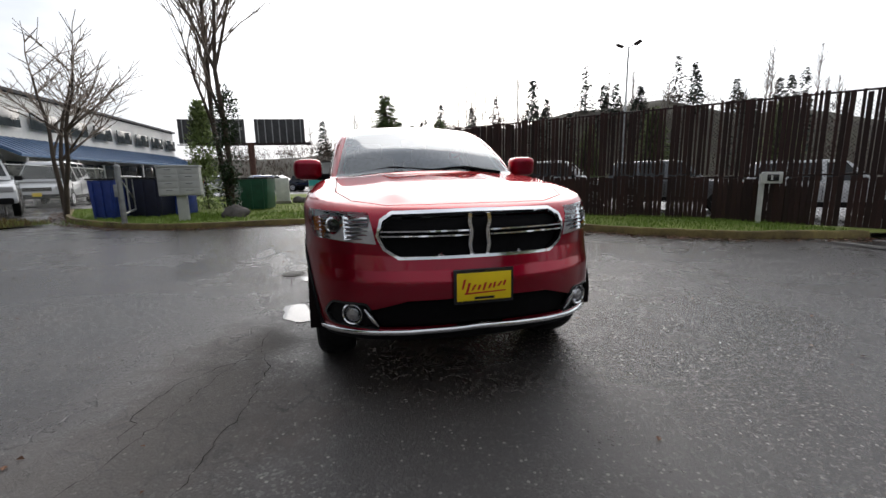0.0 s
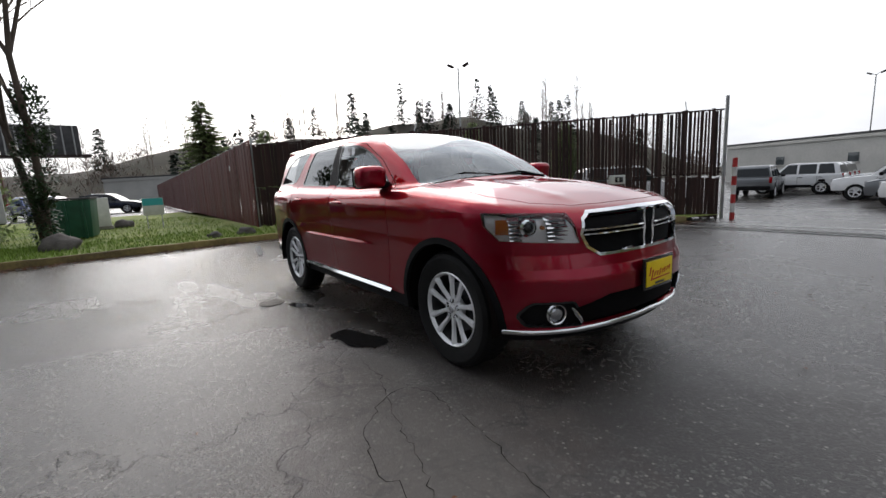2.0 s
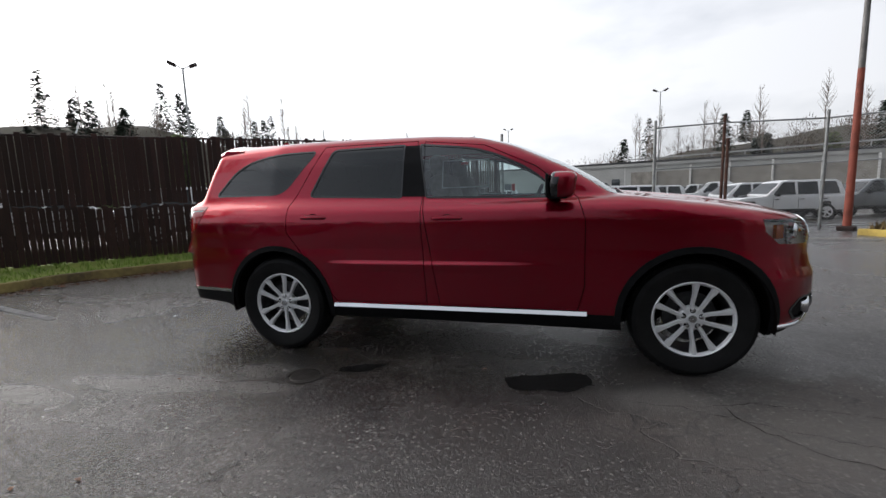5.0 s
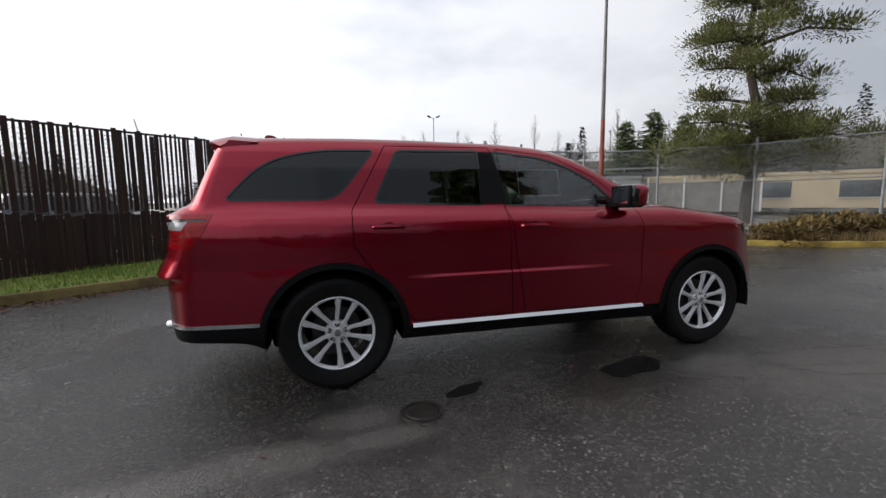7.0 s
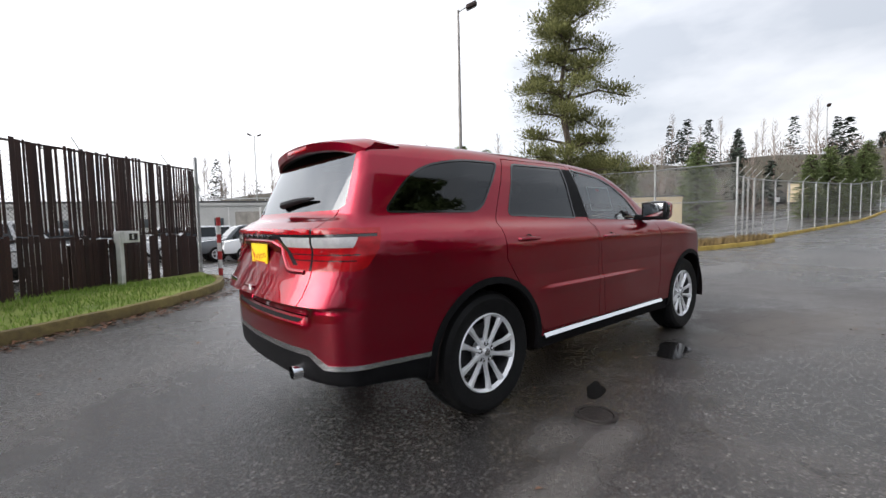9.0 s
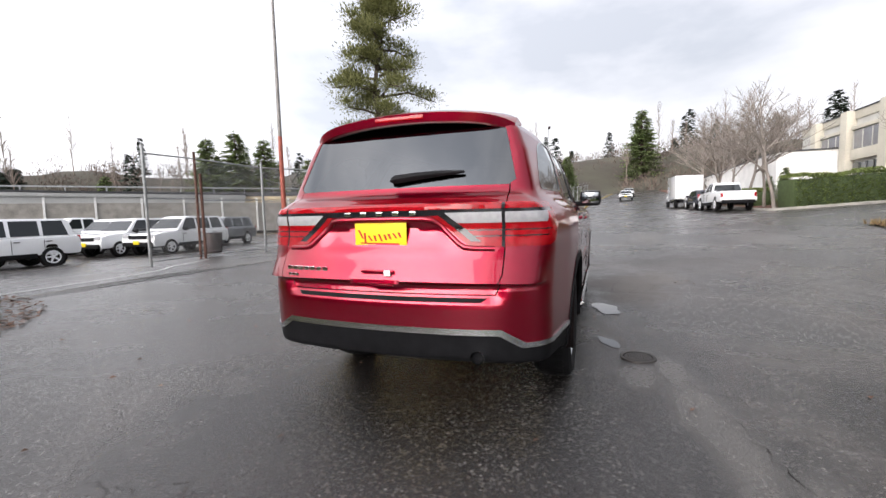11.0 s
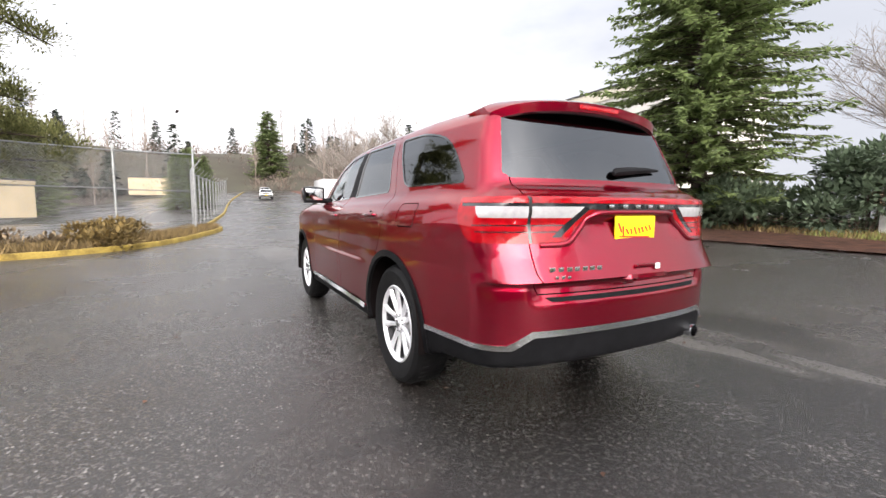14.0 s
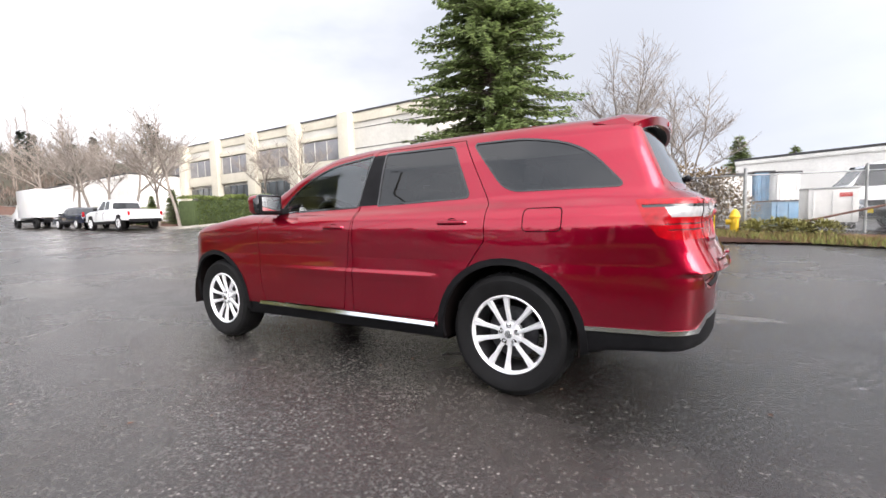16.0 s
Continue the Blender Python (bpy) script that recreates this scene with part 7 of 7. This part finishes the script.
def pine(name, x, y, h, R, seed, label):
    r = random.Random(seed)
    t = thing(name, (x, y, ground_z(x, y)), 0, label, "tree")
    segs, vs, fs = [], [], []
    pts = [Vector((.25 * math.sin(k * .8), .15 * math.sin(k * 1.3), h * k / 10)) for k in range(11)]
    for k in range(10):
        segs.append((pts[k], pts[k + 1], .24 * (1 - k / 11), .24 * (1 - (k + 1) / 11)))

    def clump(c, rx, rz, n):
        for _ in range(n):
            q = Vector((r.gauss(0, .5), r.gauss(0, .5), r.gauss(0, .45)))
            p = c + Vector((q.x * rx, q.y * rx, q.z * rz))
            d = (Vector((q.x, q.y, q.z + .5 + r.uniform(-.3, .3)))).normalized()
            spray(vs, fs, p, d, r.uniform(.09, .20), .026, r)

    levels = [(2.7, 1.0, 8), (3.4, 1.1, 8), (4.3, .95, 7), (5.4, .5, 3), (6.7, .72, 4), (7.9, .85, 5), (9.1, .62, 4), (10.2, .55, 4), (11.2, .42, 4), (12.2, .30, 4), (13.0, .18, 3)]
    for z, k, n in levels:
        z *= h / 13.5
        for j in range(n):
            a = 6.283 * (j + r.uniform(-.35, .35)) / n + z
            L = R * k * r.uniform(.6, 1.1)
            p0 = Vector((0, 0, z + r.uniform(-.3, .3)))
            p1 = p0 + Vector((math.cos(a) * L * .5, math.sin(a) * L * .5, .12 * L))
            p2 = p0 + Vector((math.cos(a) * L, math.sin(a) * L, .05 * L + r.uniform(-.3, .2)))
            segs += [(p0, p1, .07, .045), (p1, p2, .045, .02)]
            for f in (.45, .7, .95):
                c = p0.lerp(p1, f * 2) if f < .5 else p1.lerp(p2, f * 2 - 1)
                clump(c + Vector((r.uniform(-.3, .3), r.uniform(-.3, .3), .1)), .58 * (.75 + .4 * k), .33, 430)
    tv, tf = limb_mesh(segs, 7)
    raw("trunk", tv, tf, BARKT, t)
    raw("crown", vs, fs, PINELEAF, t)
    return t


def bare_segments(r, h, stems=1, spread=.55, depth=5, r0=.14, lean=0.0):
    segs = []

    def grow(p, d, L, rad, k):
        n = 3
        for i in range(n):
            d2 = (d + Vector((r.uniform(-.16, .16), r.uniform(-.16, .16), r.uniform(-.02, .10)))).normalized()
            q = p + d2 * (L / n)
            segs.append((p, q, rad * (1 - i * .12), rad * (1 - (i + 1) * .12)))
            if k > 0 and (i > 0 or k < depth):
                for _ in range(2 if k > 1 else 3):
                    a = r.uniform(0, 6.283)
                    side = Vector((math.cos(a), math.sin(a), r.uniform(-.1, .5)))
                    grow(q, (d2 * (1 - spread) + side * spread).normalized(), L * r.uniform(.45, .68), rad * .5, k - 1) if r.random() < .8 else None
            p, d = q, d2
        if k > 0:
            grow(p, d, L * .62, rad * .6, k - 1)

    for s_ in range(stems):
        a = 6.283 * s_ / max(1, stems) + .5
        grow(Vector((0, 0, 0)), Vector((math.cos(a) * .12 * (stems > 1) + lean, math.sin(a) * .12 * (stems > 1), 1)).normalized(), h * .5, r0, depth)
    return segs


def bare_tree(name, x, y, h, seed, label, stems=1, depth=4, r0=.13, bark=BARKT, lean=0.0, spread=.55):
    r = random.Random(seed)
    t = thing(name, (x, y, ground_z(x, y)), 0, label, "tree")
    segs = bare_segments(r, h, stems, spread, depth, r0, lean)
    big = [s for s in segs if s[2] > .03]
    small = [s for s in segs if s[2] <= .03]
    tv, tf = limb_mesh(big, 7)
    raw("trunk", tv, tf, bark, t, smooth=True)
    tv, tf = limb_mesh(small, 3)
    raw("branchwork", tv, tf, TWIG if bark is BARKT else bark, t)
    return t


def leaf_heap(vs, fs, r, centre, radii, n, size):
    cx, cy, cz = centre
    for _ in range(n):
        u = Vector((r.gauss(0, 1), r.gauss(0, 1), r.gauss(0, 1))).normalized()
        k = r.uniform(.72, 1.05)
        p = Vector((cx + u.x * radii[0] * k, cy + u.y * radii[1] * k, cz + u.z * radii[2] * k))
        d = (u + Vector((r.uniform(-.8, .8), r.uniform(-.8, .8), r.uniform(-.4, .9)))).normalized()
        spray(vs, fs, p, d, size * r.uniform(.6, 1.4), size * .28, r)


def shrub(name, x, y, heaps, n, size, material, seed, label, category="shrub"):
    r = random.Random(seed)
    t = thing(name, (x, y, ground_z(x, y)), 0, label, category)
    vs, fs, segs = [], [], []
    for cx, cy, cz, rx, ry, rz in heaps:
        leaf_heap(vs, fs, r, (cx, cy, cz), (rx, ry, rz), n, size)
        segs.append((Vector((cx * .3, cy * .3, 0)), Vector((cx, cy, cz)), .03, .012))
        leaf_heap(vs, fs, r, (cx, cy, cz), (rx * .6, ry * .6, rz * .6), n // 3, size * 1.3)
    tv, tf = limb_mesh(segs)
    raw("stem", tv, tf, BARKT, t)
    raw("foliage", vs, fs, material, t)
    return t


fir("fir_tree", 4.85, -12.8, 12.8, 4.35, 31, "tall dense dark green fir with drooping branches", .8)
r9 = random.Random(9)
shrub("juniper_shrub", 3.0, -12.4, [(r9.uniform(-2.3, 2.0), r9.uniform(-.9, .9), r9.uniform(.35, 1.35), r9.uniform(.6, .95), r9.uniform(.6, .9), r9.uniform(.35, .55)) for _ in range(17)], 330, .19, JUNIPER, 41, "sprawling blue-green juniper below the fir")
shrub("juniper_shrub", .6, -13.2, [(r9.uniform(-.9, .9), r9.uniform(-.7, .7), r9.uniform(.4, 2.0), r9.uniform(.5, .8), r9.uniform(.5, .8), r9.uniform(.35, .6)) for _ in range(9)], 300, .19, JUNIPER, 42, "upright blue-green juniper beside the fir")
pine("pine_tree", 13.6, 8.6, 11.5, 3.35, 32, "tall irregular pine with clumped green foliage")
bare_tree("bare_tree", -9.75, -4.0, 8.6, 51, "leafless tree with ivy round its trunk", 2, 3, .095, lean=-.05, spread=.34)
ivy = shrub("ivy_growth", -9.75, -4.0, [(0, 0, .9, .28, .28, .8), (-.05, .05, 2.0, .40, .40, .9), (-.1, .1, 3.1, .35, .35, .8)], 700, .10, IVY, 52, "dark ivy wrapped round the bare tree", "ivy")
bare_tree("bare_tree", -11.2, -9.1, 5.5, 53, "spreading leafless tree by the parking entrance", 3, 3, .075)
shrub("conifer_shrub", -13.3, -5.6, [(0, 0, 1.0, .7, .7, 1.0), (0, 0, 2.3, .5, .5, 1.0), (0, 0, 3.3, .28, .28, .7)], 650, .16, FIRLEAF, 54, "narrow dark evergreen behind the bare tree")
bt0 = bare_tree("bare_tree", 24.6, -10.3, 6.6, 55, "small pale leafless street tree in bark", 1, 4, .10, BARKG, .12)
for x, y, s_, rot in ((28.6, -11.0, 1.0, 70), (32.2, -11.0, 1.1, 160), (36, -11.0, 1.05, 250), (40, -11.3, 1.2, 10), (45, -12.0, 1.15, 100), (50, -13, 1.2, 200), (22, -18, .9, 300), (30, -20.5, .95, 40), (58, -13.5, 1.25, 300)):
    c = copy_thing(bt0, pose(x, y, ground_z(x, y), 0, 0, rot))
    c.scale = (s_, s_, s_)
bare_tree("bare_tree", .6, -17.5, 6.6, 57, "twiggy leafless tree behind the storage fence", 3, 4, .06, BARKG)
bare_tree("bare_tree", -1.6, -19.5, 5.6, 58, "twiggy leafless tree behind the storage fence", 3, 4, .06, BARKG)
rb_ = random.Random(61)
shrub("brush", -1.6, -13.6, [(rb_.uniform(-2.2, 1.8), rb_.uniform(-1.0, 1.0), rb_.uniform(.4, 1.9), .7, .6, .6) for _ in range(15)], 460, .10, BROWNLEAF, 62, "tangle of brown brambles along the storage fence")
shrub("brush", -4.5, -11.45, [(rb_.uniform(-.8, .9), rb_.uniform(-.3, .3), rb_.uniform(.08, .32), .35, .3, .2) for _ in range(8)], 260, .09, mat("olive_brush", (.20, .19, .06), rough=.85, per_island=.5), 63, "low olive weeds round the hydrant")
shrub("brush", 12.2, 4.9, [(rb_.uniform(-2.6, 2.6), rb_.uniform(-.7, .7) - .45 * 0, rb_.uniform(.12, .5), .6, .5, .32) for _ in range(14)], 260, .14, mat("rusty_brush", (.14, .095, .03), rough=.85, per_island=.5), 64, "rust and olive ground cover in the kerbed corner")
shrub("brush", 9.6, 6.6, [(rb_.uniform(-.8, .8), rb_.uniform(-1.2, 1.2), rb_.uniform(.1, .35), .5, .5, .25) for _ in range(7)], 230, .13, BROWNLEAF, 65, "brown weeds at the end of the kerb")


def hedge(x0, y0, x1, y1, h, w, seed, label):
    r = random.Random(seed)
    L = math.hypot(x1 - x0, y1 - y0)
    t = thing("hedge", (x0, y0, 0), math.degrees(math.atan2(y1 - y0, x1 - x0)), label, "hedge")
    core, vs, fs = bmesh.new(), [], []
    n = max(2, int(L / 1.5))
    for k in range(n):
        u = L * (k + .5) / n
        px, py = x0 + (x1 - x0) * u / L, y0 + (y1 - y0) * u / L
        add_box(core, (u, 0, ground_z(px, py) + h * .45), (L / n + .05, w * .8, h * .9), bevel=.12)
    # dark boxes behind the leaves; their colour paints the hedge's inner shade
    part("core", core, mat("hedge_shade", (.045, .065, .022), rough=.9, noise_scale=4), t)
    for _ in range(int(900 * L)):
        u = r.uniform(0, L)
        px, py = x0 + (x1 - x0) * u / L, y0 + (y1 - y0) * u / L
        z0 = ground_z(px, py)
        face = r.random()
        wob = .10 * math.sin(u * 1.9) + .06 * math.sin(u * 4.7)
        if face < .45:
            p = Vector((u, r.uniform(-w / 2, w / 2), z0 + h + wob))
            nrm = Vector((0, 0, 1))
        else:
            sd = 1 if r.random() < .5 else -1
            p = Vector((u, sd * (w / 2 + wob * .5), z0 + r.uniform(.05, h)))
            nrm = Vector((0, sd, .2))
        d = (nrm + Vector((r.uniform(-.9, .9), r.uniform(-.6, .6), r.uniform(-.5, .9)))).normalized()
        spray(vs, fs, p - nrm * .05, d, r.uniform(.09, .19), .04, r)
    raw("foliage", vs, fs, HEDGELEAF, t)


hedge(24.9, -10.9, 27.3, -18.3, 1.75, 1.5, 71, "clipped green hedge along the office drive")
hedge(31, -11.6, 44, -12.4, 1.1, 1.2, 73, "low dark hedge along the roadside")
hedge(26.5, -21.6, 38, -22.2, 1.0, 1.1, 74, "low planting below the office windows")


# hills round the place, with woods on them
def hill_height(a):
    """Height of the ridge by direction."""
    deg = math.degrees(a) % 360
    xs = [4, 22, 40, 70, 95, 111, 122, 140, 160, 175, 185, 202, 225, 260, 280, 300, 330, 345, 360]
    hs = [10, 18, 15, 13, 3, 2, 15, 22, 18, 13, 8, 6, 4, 1, 0, 1, 7, 11, 10]
    return float(np.interp(deg, xs, hs))


HILL = mat("wooded_hill", (.075, .057, .045), rough=.95, noise_scale=.12, vary=.45, color2=(.062, .060, .038), bump=.8, bump_scale=.6)
hb = bmesh.new()
rings = []
for k in range(9):
    rr = 88 + 11 * k
    ring = []
    for j in range(160):
        a = 2 * math.pi * j / 160
        x, y = rr * math.cos(a), rr * math.sin(a)
        f = min(1, k / 5)
        f = f * f * (3 - 2 * f)
        z = ground_z(x, y) - .4 + hill_height(a) * f * (1 + .05 * math.sin(a * 13) + .04 * math.sin(a * 29 + 1)) + (k > 0) * noise.noise(Vector((x, y, 0)) * .06) * 1.5
        if k == 0:
            z = ground_z(x, y) - .6
        ring.append(hb.verts.new((x, y, z)))
    rings.append(ring)
for p, q in zip(rings, rings[1:]):
    for j in range(160):
        i = (j + 1) % 160
        hb.faces.new((p[j], q[j], q[i], p[i]))
bmesh.ops.recalc_face_normals(hb, faces=hb.faces)
tagged(link_mesh("backdrop_hills", hb, HILL), "brown wooded hills round the place", "hills", kind="structure")


def hill_spot(r, lo, hi):
    a = r.uniform(0, 6.283)
    rr = r.uniform(lo, hi)
    x, y = rr * math.cos(a), rr * math.sin(a)
    f = min(1, (rr - 88) / 55)
    f = max(0, f)
    f = f * f * (3 - 2 * f)
    return a, x, y, ground_z(x, y) - .4 + hill_height(a) * f


def far_wood(name, n, kind, material, seed, label, lo=92, hi=165):
    r = random.Random(seed)
    vs, fs = [], []
    for _ in range(n):
        a, x, y, z = hill_spot(r, lo, hi)
        deg = math.degrees(a) % 360
        if hill_height(a) < (2.2 if kind == "brush" else 8.0) and r.random() < (.8 if kind == "brush" else 1.0):
            continue
        if kind == "conifer":
            h = r.uniform(5, 14)
            w = h * r.uniform(.17, .27)
            for _k in range(380):
                f = r.random() ** 1.5
                b = r.uniform(0, 6.283)
                rad = w * (1 - f) * r.uniform(.15, 1.1)
                p = Vector((x + rad * math.cos(b), y + rad * math.sin(b), z + h * (.08 + .92 * f)))
                spray(vs, fs, p, Vector((math.cos(b), math.sin(b), r.uniform(-.7, .2))).normalized(), r.uniform(.6, 1.3), .40, r)
        elif kind == "brush":
            s_ = r.uniform(1.5, 4.6)
            for _k in range(80):
                u = Vector((r.gauss(0, 1), r.gauss(0, 1), abs(r.gauss(0, 1)))).normalized()
                p = Vector((x, y, z)) + Vector((u.x, u.y, u.z * 1.25)) * s_ * r.uniform(.55, 1.05)
                spray(vs, fs, p, (u + Vector((0, 0, .9))).normalized(), r.uniform(.5, 1.2), .075, r)
        else:
            h = r.uniform(8, 17)
            segs = [(Vector((x, y, z)), Vector((x + r.uniform(-.3, .3), y, z + h * .5)), .13, .09), (Vector((x, y, z + h * .5)), Vector((x + r.uniform(-.5, .5), y + r.uniform(-.5, .5), z + h)), .09, .03)]
            for _k in range(44):
                f = r.uniform(.3, 1)
                b = r.uniform(0, 6.283)
                p = Vector((x, y, z + h * f))
                L = (1.15 - f) * h * .28
                q = p + Vector((math.cos(b) * L * .6, math.sin(b) * L * .6, L))
                segs.append((p, q, .045, .012))
                segs.append((q, q + Vector((r.uniform(-.5, .5), r.uniform(-.5, .5), .6)), .02, .008))
            v2, f2 = limb_mesh(segs, 4)
            o = len(vs)
            vs += v2
            fs += [tuple(i + o for i in f) for f in f2]
    tagged(raw(name, vs, fs, material), label, "wood", kind="stuff")


far_wood("conifer_wood", 190, "conifer", mat("far_conifer", (.027, .040, .027), rough=.9, per_island=.4), 81, "dark conifers scattered over the hills")
far_wood("bare_wood", 170, "bare", mat("far_twig", (.20, .165, .14), rough=.9), 82, "leafless trees standing along the ridge")
far_wood("hill_brush", 1250, "brush", mat("far_brush", (.125, .096, .078), rough=.95, per_island=.45), 83, "brown undergrowth on the hillside", 90, 160)

# single trees of the middle distance
f0 = fir("conifer_tree", -40.5, 4.2, 9.5, 2.9, 91, "dark conifer beyond the red fence", .4)
for x, y, s_ in ((-46, 11, .85), (-52, 20, .7), (-43, 29, .8), (-38, 34, .95), (-30, 42, .9), (113, -10.5, 2.1), (95, 6, 1.0), (46, 5.2, .62), (49, 4.4, .7), (53, 3.6, .6), (57, 3.0, .65), (49, 60, 1.6), (52.5, 57.5, 1.75), (56.5, 55, 1.65), (61, 49, 1.3), (66, 48, 1.7), (70, 46, 1.5), (61, 40, 1.3), (66, 32, 1.2), (68, 22, 1.35), (38, 68, .9), (-5.5, -55, .8), (-10, -52, .6), (29.5, -12.4, .28), (33, -12.6, .24)):
    c = copy_thing(f0, pose(x, y, ground_z(x, y) - .1, 0, 0, (x * 37) % 360))
    c.scale = (s_, s_, s_)
